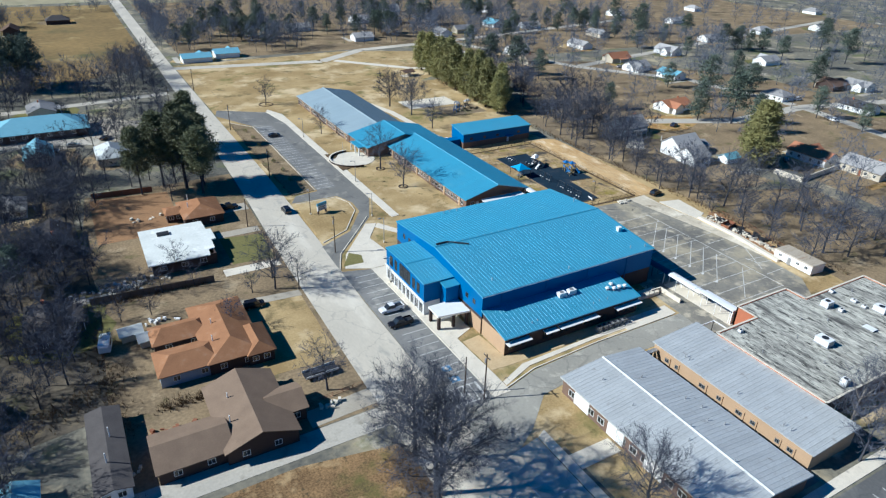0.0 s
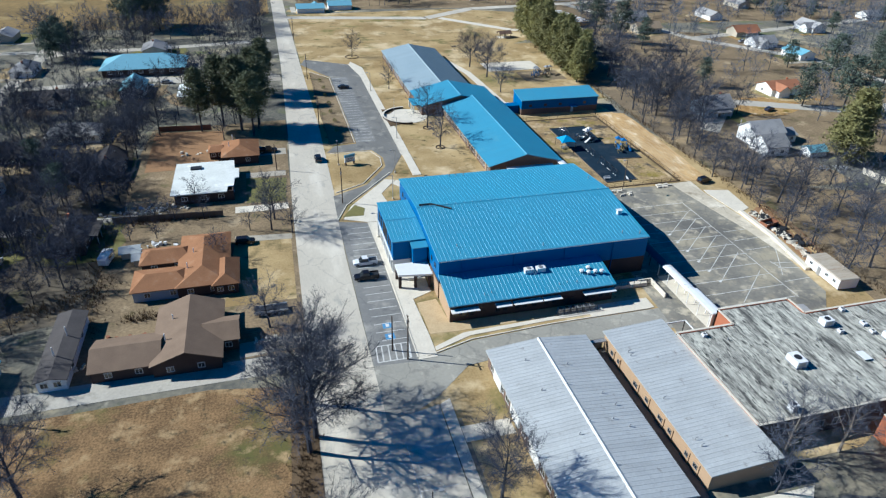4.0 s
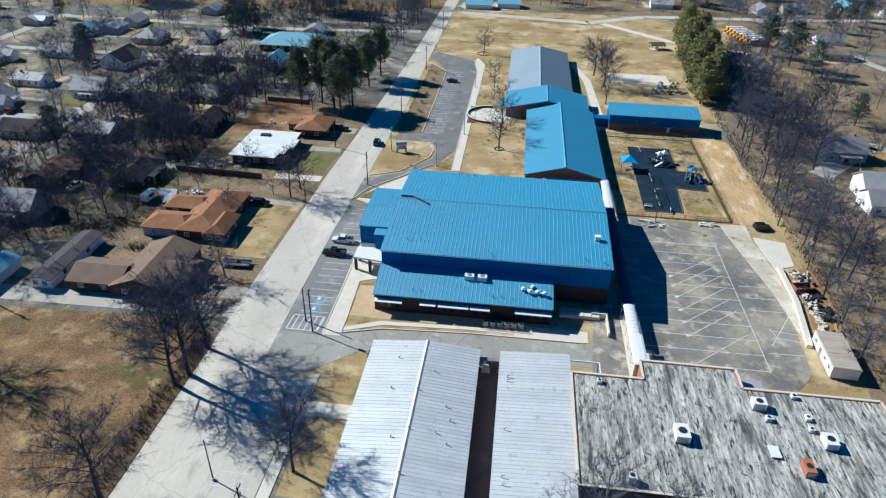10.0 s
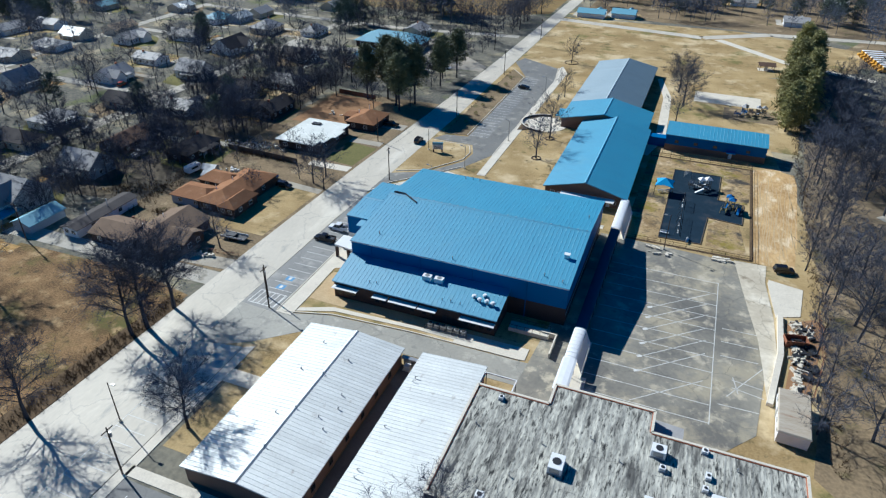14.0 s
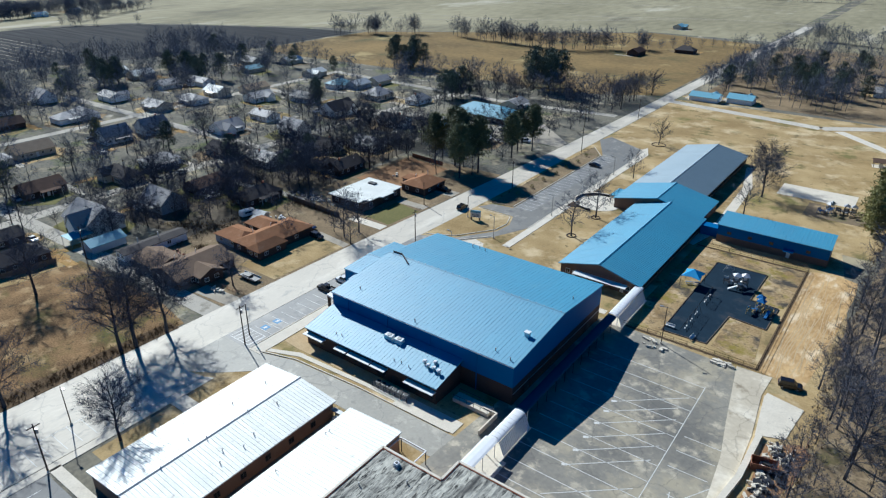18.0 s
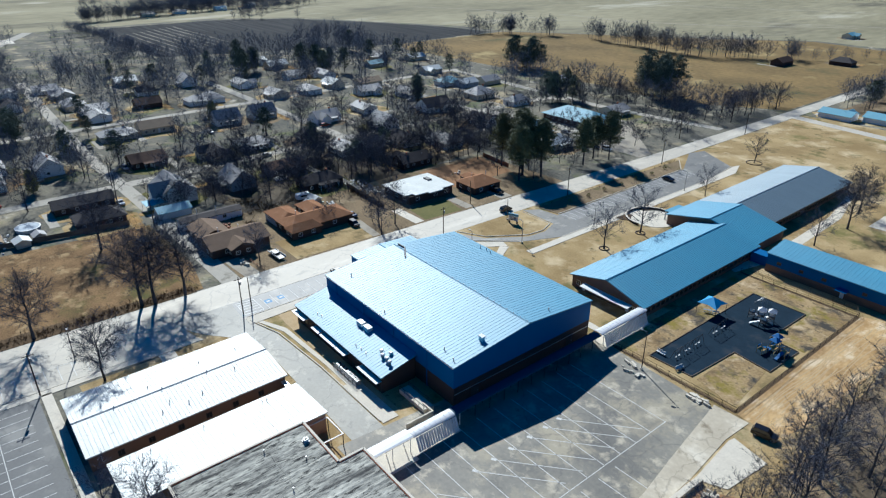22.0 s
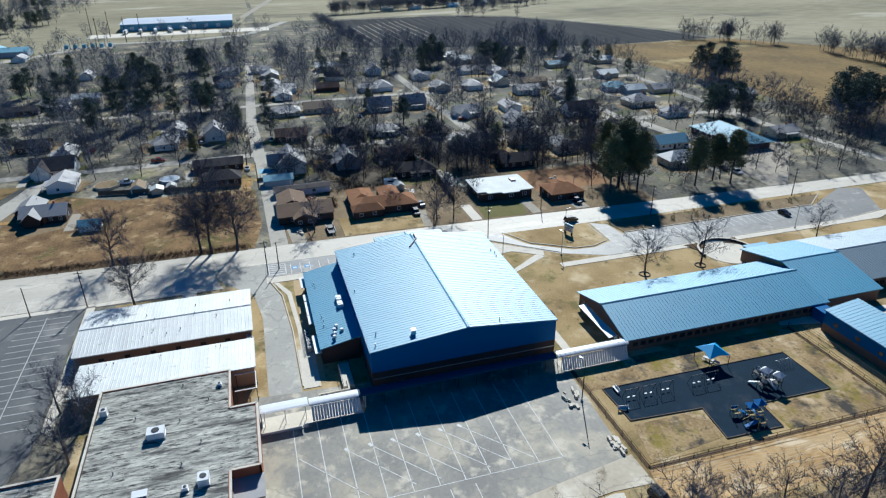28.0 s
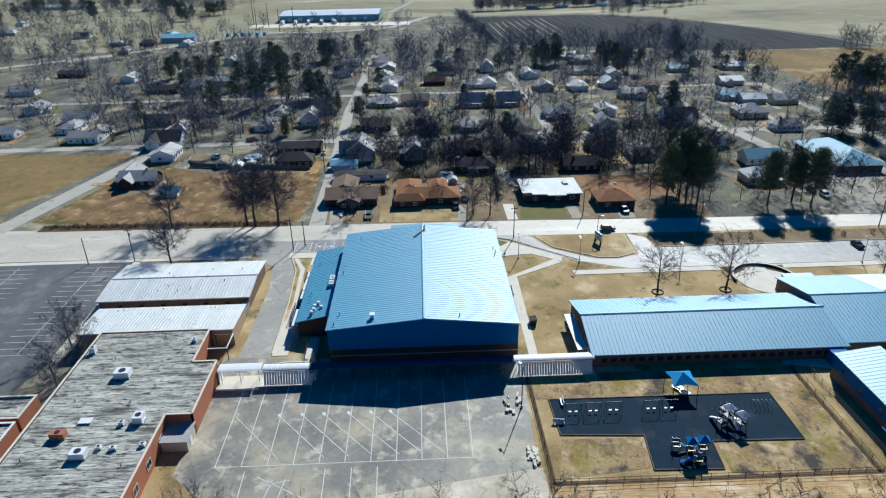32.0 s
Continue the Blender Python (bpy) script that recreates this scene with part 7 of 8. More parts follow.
def vehicle(x, y, rz, color, label, kind="car", group=""):
    v = thing("pickup_truck" if kind == "pickup" else "car", label, "truck" if kind == "pickup" else "car", x, y, 0.06, rz, group)
    body = Shape()
    L = 2.85 if kind == "pickup" else 2.35
    loft(body, [(-L, 0.9, 0.5, 0.95), (-L + 0.15, 0.98, 0.38, 1.02), (-0.9, 1.0, 0.34, 1.05), (1.0, 1.0, 0.34, 1.05), (L - 0.5, 0.98, 0.36, 1.0), (L - 0.08, 0.9, 0.42, 0.85), (L, 0.8, 0.5, 0.72)])
    part("body", body, paint(color), v)
    cab = Shape()
    if kind == "pickup":
        loft(cab, [(-0.75, 0.88, 1.0, 1.05), (-0.6, 0.86, 1.0, 1.82), (0.75, 0.84, 1.0, 1.84), (1.45, 0.88, 1.0, 1.05)])
        part("bed_liner", Shape().box(-2.7, -0.95, -0.8, 0.8, 1.02, 1.06), DARKMETAL, v)
        for sy in (-0.95, 0.88):
            part("bed_side", Shape().box(-2.75, -0.8, sy, sy + 0.07, 1.0, 1.35), paint(color), v)
        part("tailgate", Shape().box(-2.82, -2.75, -0.88, 0.88, 0.95, 1.35), paint(color), v)
    elif kind == "suv":
        loft(cab, [(-2.25, 0.86, 1.0, 1.05), (-2.0, 0.86, 1.0, 1.72), (0.5, 0.84, 1.0, 1.78), (1.3, 0.88, 1.0, 1.05)])
    else:
        loft(cab, [(-1.8, 0.86, 0.98, 1.03), (-1.1, 0.82, 0.98, 1.42), (0.3, 0.8, 0.98, 1.46), (1.2, 0.88, 0.98, 1.03)])
    g = part("cabin_glass", cab, GLASS, v)
    top = 1.84 if kind == "pickup" else 1.78 if kind == "suv" else 1.46
    x0, x1 = {"pickup": (-0.58, 0.75), "suv": (-1.95, 0.5), "car": (-1.05, 0.3)}[kind]
    part("roof_panel", Shape().box(x0, x1, -0.74, 0.74, top - 0.02, top + 0.05), paint(color), g)
    for sx in (-L + 0.85, L - 0.95):
        for sy in (-0.92, 0.92):
            w = part("wheel", Shape().tube((sx, sy - 0.11, 0.35), (sx, sy + 0.11, 0.35), 0.35, None, 12), RUBBER, v)
            part("rim", Shape().tube((sx, sy - 0.125, 0.35), (sx, sy + 0.125, 0.35), 0.2, None, 10), GREYMETAL, w)
    for sy in (-0.62, 0.62):
        part("headlight", Shape().box(L - 0.12, L - 0.02, sy - 0.16, sy + 0.16, 0.68, 0.8), WHITE, v)
        part("tail_light", Shape().box(-L - 0.02, -L + 0.05, sy - 0.16, sy + 0.16, 0.75, 0.93), RUST, v)
    return v


BLACK, WHT, SILVER, NAVY, REDC = (0.012, 0.012, 0.014), (0.75, 0.76, 0.77), (0.42, 0.43, 0.44), (0.02, 0.035, 0.08), (0.30, 0.03, 0.02)
vehicle(53.6, 114.3, 180, WHT, "white crew-cab pickup parked before the gymnasium", "pickup")
vehicle(52.9, 108.2, 180, BLACK, "black pickup parked before the gymnasium", "pickup")
vehicle(66, 247, 0, BLACK, "black sedan in the classroom parking")
vehicle(48.8, 177, 92, BLACK, "dark sport utility car at the street edge", "suv")
for x, y, rz, c, k in ((34, 186.5, 5, BLACK, "pickup"), (31, 188, 0, NAVY, "car"), (19.5, 133.4, 10, NAVY, "car"), (26.5, 130, 0, BLACK, "suv"), (-39, 111, 90, WHT, "pickup"), (-41, 76, 0, WHT, "car"), (-9, 4, 20, SILVER, "pickup"), (-64, 40, 90, REDC, "pickup"), (-60, 140, 90, SILVER, "car"), (-10, 262, 0, WHT, "suv"), (-3, 266, 0, SILVER, "car"), (8, 270, 45, BLACK, "car"), (-100, 183, 0, WHT, "car"), (-120, 84, 0, BLACK, "car"), (-80, 88, 0, SILVER, "suv"), (230, 139, 40, BLACK, "suv"), (300, 165, 80, WHT, "car"), (318, 195, 0, WHT, "suv"), (225, 190, 20, NAVY, "car"), (-520, 70, 0, WHT, "pickup"), (-90, 10, 0, REDC, "car"), (-48, 170, 90, WHT, "car"), (26, 260, 0, WHT, "suv"), (21, 258, 0, BLACK, "car"), (-110, 135, 0, SILVER, "car"), (-140, 178, 0, NAVY, "car"), (285, 288, 0, SILVER, "car")):
    vehicle(x, y, rz, c, {"pickup": "pickup truck", "car": "sedan", "suv": "sport utility"}[k] + " parked by a house", k, "neighbourhood vehicles")
for i, (hx_, hy_, hk_) in enumerate([q for q in HOUSES if -135 < q[0] < -28 and 30 < q[1] < 265][::3]):
    vehicle(hx_ + (9.6 if i % 2 else -9.6), hy_ - 5.5, 90 + 4 * (i % 3), (WHT, SILVER, NAVY, WHT, BLACK, REDC)[i % 6], ("pickup truck", "sedan", "sport utility")[i % 3] + " standing beside a town house", ("pickup", "car", "suv")[i % 3], "town vehicles")
vehicle(160.5, 137.5, 12, BLACK, "dark van with pale windows parked by the dirt bank", "suv")
trl = thing("utility_trailer", "flat dark utility trailer in a front yard", "trailer", 31.5, 100.2, 0, 2)
part("deck", Shape().box(-3.4, 3.4, -1.2, 1.2, 0.6, 0.75), DARKMETAL, trl)
for sy in (-1.2, 1.14):
    part("side_rail", Shape().box(-3.4, 3.4, sy, sy + 0.06, 0.75, 1.2), WHITE, trl)
part("tongue", Shape().tube((3.4, 0, 0.6), (5.4, 0, 0.5), 0.07, None, 6), DARKMETAL, trl)
part("cargo", Shape().box(-2, 0.4, -0.8, 0.8, 0.75, 1.3), DARKMETAL, trl, "dark tarp-covered load")
for sx in (-0.6, 0.5):
    for sy in (-1.3, 1.3):
        part("wheel", Shape().tube((sx, sy - 0.1, 0.36), (sx, sy + 0.1, 0.36), 0.36, None, 10), RUBBER, trl)
YELLOW = mat("school_bus_yellow", (0.62, 0.33, 0.02), (0.52, 0.27, 0.02), 0.4, 0.5, 4, 0.4)
bus = thing("school_bus", "yellow school bus with white roof", "bus", 213, 336, 0, 190, "parked school buses")
part("body", loft(Shape(), [(-5.5, 1.15, 0.6, 2.7), (-5.3, 1.22, 0.5, 2.85), (3.9, 1.22, 0.5, 2.85), (4.0, 1.15, 0.5, 2.7)]), YELLOW, bus)
part("hood", loft(Shape(), [(4.0, 1.1, 0.5, 1.7), (5.3, 0.95, 0.55, 1.45), (5.5, 0.85, 0.6, 1.2)]), YELLOW, bus)
part("roof", loft(Shape(), [(-5.4, 1.05, 2.8, 2.95), (-5.0, 1.1, 2.8, 3.05), (3.6, 1.1, 2.8, 3.05), (3.9, 1.05, 2.8, 2.95)]), WHITE, bus)
for sy in (-1.24, 1.18):
    part("window_band", Shape().box(-5.0, 3.6, sy, sy + 0.06, 1.75, 2.45), GLASS, bus)
for sx in (-3.5, 4.3):
    for sy in (-1.0, 1.0):
        part("wheel", Shape().tube((sx, sy - 0.15, 0.5), (sx, sy + 0.15, 0.5), 0.5, None, 12), RUBBER, bus)
for i in range(1, 8):
    copy_thing(bus, pose(213 - 0.7 * i, 336 + 3.9 * i, 0, 0, 0, 190))

# ---- playground ----
PLAYSOIL = mat("patchy_playground_soil", (0.43, 0.32, 0.165), (0.25, 0.175, 0.085), 0.95, 0.15, 1.6, 0.4, contrast=(0.4, 0.6), bump=0.7, spots=(0.56, 0.44, 0.27), spot_at=0.58, spot_scale=0.18, more=(((0.25, 0.2, 0.05), 0.56, 0.16), ((0.075, 0.068, 0.058), 0.57, 0.13), ((0.12, 0.095, 0.06), 0.6, 0.6)))
sheet("playground_pad", [(131, 143), (131.4, 188.2), (145, 188.2), (144.6, 171), (151.6, 170.4), (151.2, 158), (142.4, 159), (141.4, 143.4)], 0.1, PADMAT, "black rubber playground surface", "playground")
edge = [(131, 143), (131.4, 188.2), (145, 188.2), (144.6, 171), (151.6, 170.4), (151.2, 158), (142.4, 159), (141.4, 143.4)]
border = thing("playground_border", "low weathered timber playground border", "edging", kind="structure")
for a, b in zip(edge, edge[1:] + edge[:1]):
    part("border_beam", Shape().sweep([a, b], 0.08, 0, 0.24), WOOD, border)
sheet("playground_soil", [(142.6, 143.5), (142.8, 158.6), (150.6, 157.6), (152.5, 141)], 0.05, PLAYSOIL, "patchy soil and moss beside the pad", "dirt")
sheet("playground_grass", [(126, 139.5), (130.8, 140), (131.2, 190), (146, 190), (153, 172), (153.5, 197), (123, 196.5), (122.5, 156)], 0.035, PLAYSOIL, "dormant patchy grass round the playground", "lawn")
sheet("play_east_dirt", [(145.4, 171.8), (152.6, 171.2), (152.8, 195), (146, 195)], 0.05, PLAYSOIL, "bare patchy ground by the playground fence", "dirt")
PLAYBLUE = mat("play_blue_plastic", (0.03, 0.16, 0.42), (0.025, 0.13, 0.36), 0.4, 0.6, 5, 0.4)
PLAYTAN = mat("play_tan_plastic", (0.50, 0.36, 0.14), (0.42, 0.30, 0.12), 0.45, 0.6, 5, 0.4)


def play_set(x, y, rz, roofm, deckm, label, n):
    p = thing("play_structure", label, "play structure", x, y, 0.1, rz, "play structures")
    for i in range(n):
        cx, cy, h = ((0, 0, 1.5), (2.3, 1.0, 1.2), (-2.2, 1.4, 1.0), (0.8, -2.2, 1.3))[i]
        part("deck", Shape().box(cx - 0.7, cx + 0.7, cy - 0.7, cy + 0.7, h, h + 0.1), deckm, p)
        for sx in (-0.68, 0.68):
            for sy in (-0.68, 0.68):
                part("post", Shape().tube((cx + sx, cy + sy, 0), (cx + sx, cy + sy, h + (1.9 if i < 2 else 1.0)), 0.07, None, 6), deckm, p)
        part("guard", Shape().box(cx - 0.7, cx + 0.7, cy + 0.66, cy + 0.72, h + 0.2, h + 0.9), roofm, p)
        if i < 2:
            s = Shape()
            for j in range(4):
                a, b = [(cx - 1, cy - 1), (cx + 1, cy - 1), (cx + 1, cy + 1), (cx - 1, cy + 1)][j], [(cx - 1, cy - 1), (cx + 1, cy - 1), (cx + 1, cy + 1), (cx - 1, cy + 1)][(j + 1) % 4]
                s.poly((*a, h + 1.9), (*b, h + 1.9), (cx, cy, h + 2.8))
            s.poly((cx - 1, cy + 1, h + 1.9), (cx + 1, cy + 1, h + 1.9), (cx + 1, cy - 1, h + 1.9), (cx - 1, cy - 1, h + 1.9))
            part("canopy", s, roofm, p)
        d = (1, -1)[i % 2]
        part("slide", Shape().hexa([(cx + d * 0.7, cy - 0.35, h), (cx + d * 0.7, cy + 0.35, h), (cx + d * 2.9, cy + 0.35, 0.15), (cx + d * 2.9, cy - 0.35, 0.15), (cx + d * 0.7, cy - 0.35, h + 0.25), (cx + d * 0.7, cy + 0.35, h + 0.25), (cx + d * 2.9, cy + 0.35, 0.4), (cx + d * 2.9, cy - 0.35, 0.4)]), roofm, p)
    arch = [(-2.5 + 0.6 * i, -1.6, 1.6 + 0.8 * math.sin(math.pi * i / 8)) for i in range(9)]
    s = Shape()
    for a, b in zip(arch, arch[1:]):
        s.tube(a, b, 0.06, None, 6)
    part("climbing_arch", s, deckm, p)


play_set(139.5, 176, 20, WHITE, DARKMETAL, "grey climbing structure with pale canopies and slides", 4)
play_set(148, 165.5, 80, PLAYBLUE, PLAYTAN, "blue and yellow climbing structure with slides", 4)
play_set(156, 250.5, 10, GREYMETAL, DARKMETAL, "grey play structure on the north playground", 3)
play_set(151, 249, 60, GREYMETAL, PLAYBLUE, "grey and blue play structure on the north playground", 3)
sheet("play_pad_north", rect(144, 163, 243, 257), 0.05, LITTER, "dark mulch surfacing of the north playground", "playground")
for k, y in enumerate((145.5, 149.5, 153.5, 161, 164.5)):
    sw = thing("swing_frame", "thin metal swing frame with white seats", "swing", 135.5, y, 0.1, 0, "swings")
    part("top_bar", Shape().tube((0, 0, 2.5), (0, 3.0, 2.5), 0.05, None, 6), DARKMETAL, sw)
    for yy in (0, 3.0):
        for sx in (-0.9, 0.9):
            part("leg", Shape().tube((sx, yy, 0), (0, yy, 2.5), 0.045, None, 6), DARKMETAL, sw)
    for yy in (0.9, 2.1):
        st = part("seat", Shape().box(-0.15, 0.15, yy - 0.3, yy + 0.3, 0.5, 0.56), WHITE, sw)
        for e in (-0.28, 0.28):
            part("chain", Shape().tube((0, yy + e, 0.55), (0, yy + e, 2.5), 0.02, None, 3), GREYMETAL, st)
climber = thing("climbing_bars", "curved grey climbing bars", "play structure", 135.5, 183, 0.1)
for i in range(5):
    s = Shape()
    pts = [(1.2 * math.cos(math.pi * j / 6), 0.8 * i, 1.5 * math.sin(math.pi * j / 6)) for j in range(7)]
    for a, b in zip(pts, pts[1:]):
        s.tube(a, b, 0.045, None, 5)
    part("bar", s, GREYMETAL, climber)
shade = thing("shade_canopy", "bright blue pyramid fabric shade on posts", "shade canopy", 129.6, 170.5)
SHADEBLUE = mat("blue_shade_fabric", (0.03, 0.30, 0.62), (0.025, 0.26, 0.55), 0.6, 0.6, 5, 0.4)
for j in range(4):
    c4 = [(-2.6, -2.6), (2.6, -2.6), (2.6, 2.6), (-2.6, 2.6)]
    a, b = c4[j], c4[(j + 1) % 4]
    mid = ((a[0] + b[0]) * 0.42, (a[1] + b[1]) * 0.42)
    s = Shape().poly((*a, 3.0), (*mid, 3.25), (0, 0, 4.7)).poly((*mid, 3.25), (*b, 3.0), (0, 0, 4.7)).poly((*a, 2.97), (0, 0, 4.67), (*mid, 3.22)).poly((*mid, 3.22), (0, 0, 4.67), (*b, 2.97))
    part("canopy_panel", s, SHADEBLUE, shade)
    part("post", Shape().tube((a[0] * 0.96, a[1] * 0.96, 0), (a[0] * 0.96, a[1] * 0.96, 3.0), 0.07, None, 8), DARKMETAL, shade)
for k in range(2):
    tb = thing("picnic_table", "small grey picnic table under the shade", "table", 128.8 + 1.8 * k, 170.2 + 0.8 * k, 0, 30, "picnic tables")
    part("tabletop", Shape().box(-0.9, 0.9, -0.35, 0.35, 0.7, 0.76), GREYMETAL, tb)
    for sy in (-0.75, 0.5):
        part("bench", Shape().box(-0.9, 0.9, sy, sy + 0.25, 0.42, 0.47), GREYMETAL, tb)
    for sx in (-0.6, 0.6):
        part("leg", Shape().box(sx - 0.04, sx + 0.04, -0.6, 0.6, 0, 0.1).box(sx - 0.04, sx + 0.04, -0.05, 0.05, 0.1, 0.7), GREYMETAL, tb)
for x, y, rz in ((132.3, 145.4, 0), (138.2, 143.6, 80)):
    bn = thing("bench", "white bench at the playground edge", "bench", x, y, 0.1, rz, "playground benches")
    part("seat", Shape().box(-1.1, 1.1, -0.25, 0.25, 0.42, 0.48), WHITE, bn)
    part("backrest", Shape().box(-1.1, 1.1, 0.25, 0.31, 0.5, 0.95), WHITE, bn)
    for sx in (-0.9, 0.9):
        part("leg", Shape().box(sx - 0.05, sx + 0.05, -0.25, 0.28, 0, 0.42), GREYMETAL, bn)


def fence(name, label, pts, h, gap, post_m, rail_m, mode="chain"):
    f = thing(name, label, "fence", pts[0][0], pts[0][1])
    x0, y0 = pts[0]
    for (ax, ay), (bx, by) in zip(pts, pts[1:]):
        d = math.hypot(bx - ax, by - ay)
        n = max(1, round(d / gap))
        for i in range(n + 1):
            x, y = ax + (bx - ax) * i / n - x0, ay + (by - ay) * i / n - y0
            part("post", Shape().tube((x, y, 0), (x, y, h), 0.05, None, 5), post_m, f)
        a, b = (ax - x0, ay - y0), (bx - x0, by - y0)
        if mode == "board":
            for i in range(n):
                p, q = [(a[0] + (b[0] - a[0]) * k / n, a[1] + (b[1] - a[1]) * k / n) for k in (i, i + 1)]
                part("board_panel", Shape().sweep([p, q], 0.03, 0.05, h - 0.05), rail_m, f)
        else:
            for z in (0.08, h * 0.5, h - 0.05):
                part("rail", Shape().sweep([a, b], 0.025, z - 0.025, z + 0.025), rail_m, f)
    return f


fence("chain_fence", "dark chain-link fence round the playground", [(122.5, 139.8), (153.6, 139.8), (153.8, 197.2), (123, 197.2)], 1.3, 3.0, WIRE, WIRE)
solid("fence_line", Shape().sweep([(122.6, 139.9), (153.5, 139.9), (153.7, 197.1), (123, 197.1)], 0.45, -0.1, 0.07), BRUSH_SOIL, "dark weedy strip under the playground fence", "dirt", kind="structure")
fence("chain_fence", "weathered rail fence beside the annex", [(123.5, 200.4), (152, 200.4), (153.8, 197.4)], 1.3, 3.0, WOOD, WOOD)
fence("board_fence", "dark weathered board fence behind back yards", [(-28, 22), (-24, 44), (-20, 73)], 1.8, 3.0, WOOD, WOOD, "board")
fence("board_fence", "dark weathered board fence between back yards", [(-6, 147), (8, 146.4), (21, 145.6)], 1.8, 3.0, DARKMETAL, WOOD, "board")
fence("board_fence", "dark board fence along a reddish yard", [(-1, 211.5), (16, 210)], 1.8, 3.0, WOOD, RUST, "board")
fence("rail_fence", "low dark rail fence along a driveway", [(25, 92.5), (37.5, 93.5)], 0.9, 2.0, RUST, RUST)
wall_e = solid("block_wall", Shape().sweep([(215, 133), (216, 123), (247, 126)], 0.2, 0, 1.8), CONCRETE, "pale concrete block yard wall", "wall")

# ---- substation and tall poles beyond the highway ----
sub = thing("substation", "fenced electrical substation with grey steel frames", "substation", -430, -50)
part("slab", Shape().box(-12, 12, -22, 22, 0, 0.15), GRAVEL, sub)
for i in range(6):
    y = -18 + 7 * i
    part("gantry", Shape().box(-7, -6.6, y, y + 0.4, 0, 8).box(6.6, 7, y, y + 0.4, 0, 8).box(-7, 7, y, y + 0.4, 8, 8.5), GREYMETAL, sub)
    part("transformer", Shape().box(-2, 2, y + 1.5, y + 4.5, 0.1, 3.2), ROOFS["t"], sub)
    part("bushing", Shape().tube((0, y + 3, 3.2), (0, y + 3, 4.8), 0.25, None, 6), GREYMETAL, sub)
for x, y, h in ((-520, -60, 26), (-500, -40, 24), (-470, -46, 22), (-455, -20, 22), (-640, -180, 26), (-400, -125, 20), (-330, -125, 18), (-480, -10, 22)):
    tp = thing("transmission_pole", "tall grey transmission pole with crossarm", "pole", x, y, 0, 30, "transmission poles")
    part("shaft", Shape().tube((0, 0, -0.5), (0, 0, h), 0.4, 0.22, 6), POLEWOOD, tp)
    part("crossarm", Shape().box(-2.4, 2.4, -0.12, 0.12, h - 2.5, h - 2.2), POLEWOOD, tp)

# ---- rear edge clutter ----
cabin = thing("storage_trailer", "long white storage trailer with weathered grey-tan roof", "trailer", 159.6, 85.2, 0, 0)
part("body", shell(-2.5, 2.5, -5.6, 5.6, 0.3, 2.7, 0.15), WHITE, cabin)
part("roof", Shape().hexa([(-2.7, -5.8, 2.7), (2.7, -5.8, 2.7), (2.7, 5.8, 2.7), (-2.7, 5.8, 2.7), (-2.5, -5.6, 2.95), (2.5, -5.6, 2.95), (2.5, 5.6, 2.95), (-2.5, 5.6, 2.95)]), mat("weathered_tan_metal", (0.50, 0.45, 0.36), (0.33, 0.27, 0.19), 0.6, 0.4, 3.0, 0.5, stretch=(0.3, 2, 1), spots=(0.26, 0.14, 0.07), spot_at=0.64, spot_scale=0.5), cabin)
door(cabin, -2.5, 1, "w", GREYMETAL)
for y in (-4, -1.5, 3.8):
    window(cabin, -2.5, y, 1.7, 1.0, 0.8, "w", WHITE)
cabin.rotation_euler[2] = radians(-3)
bank = solid("retaining_wall", Shape().sweep([(156.2, 88.5), (158.6, 104), (159, 118)], 0.55, 0, 0.8), CONCRETE, "long low white retaining wall at the lot edge", "wall")
fence("chain_fence", "leaning fence behind the retaining wall", [(163.5, 92), (166.5, 106), (166.8, 121)], 1.6, 3.5, DARKMETAL, RUST)
rust_bin = thing("scrap_container", "rusty open steel scrap container", "container", 161.6, 109.5, 0, 12)
part("side", shell(-2.2, 2.2, -1.2, 1.2, 0, 1.5, 0.08), RUST, rust_bin)
part("floor_plate", Shape().box(-2.1, 2.1, -1.1, 1.1, 0.05, 0.15), RUST, rust_bin)
for i in range(5):
    part("rib", Shape().box(-2 + i - 0.05, -2 + i + 0.05, -1.3, -1.2, 0, 1.5), RUST, rust_bin)
clutter = random.Random(9)
s = Shape()
for i in range(150):
    f = clutter.random()
    s.obox((160.2 + 4.2 * f * clutter.random() + 1.5 * clutter.random(), 92 + 25 * f), clutter.uniform(0.3, 1.8), clutter.uniform(0.1, 0.6), 0, clutter.uniform(0.15, 0.7), clutter.uniform(0, 180))
solid("scrap_pile", s, CONCRETE, "scattered pale lumber and scrap along the bank", "debris", kind="stuff")
s = Shape()
for i in range(60):
    s.obox((161 + 4 * clutter.random(), 93 + 24 * clutter.random()), clutter.uniform(0.4, 1.6), clutter.uniform(0.2, 0.8), 0, clutter.uniform(0.2, 0.9), clutter.uniform(0, 180))
solid("dark_scrap_pile", s, DARKMETAL, "dark scrap metal along the bank", "debris", kind="stuff")
for cx, cy, n in ((146.5, 137.6, 26), (133.2, 134.5, 8), (130.5, 136.3, 5)):
    heap = thing("rubble_heap", "heap of pale broken concrete slabs", "debris", cx, cy)
    for i in range(n):
        part("slab", Shape().obox((clutter.gauss(0, 1.3), clutter.gauss(0, 0.5)), clutter.uniform(0.5, 1.6), clutter.uniform(0.2, 0.7), 0.06, clutter.uniform(0.2, 0.6), clutter.uniform(-25, 25)), CONCRETE, heap)
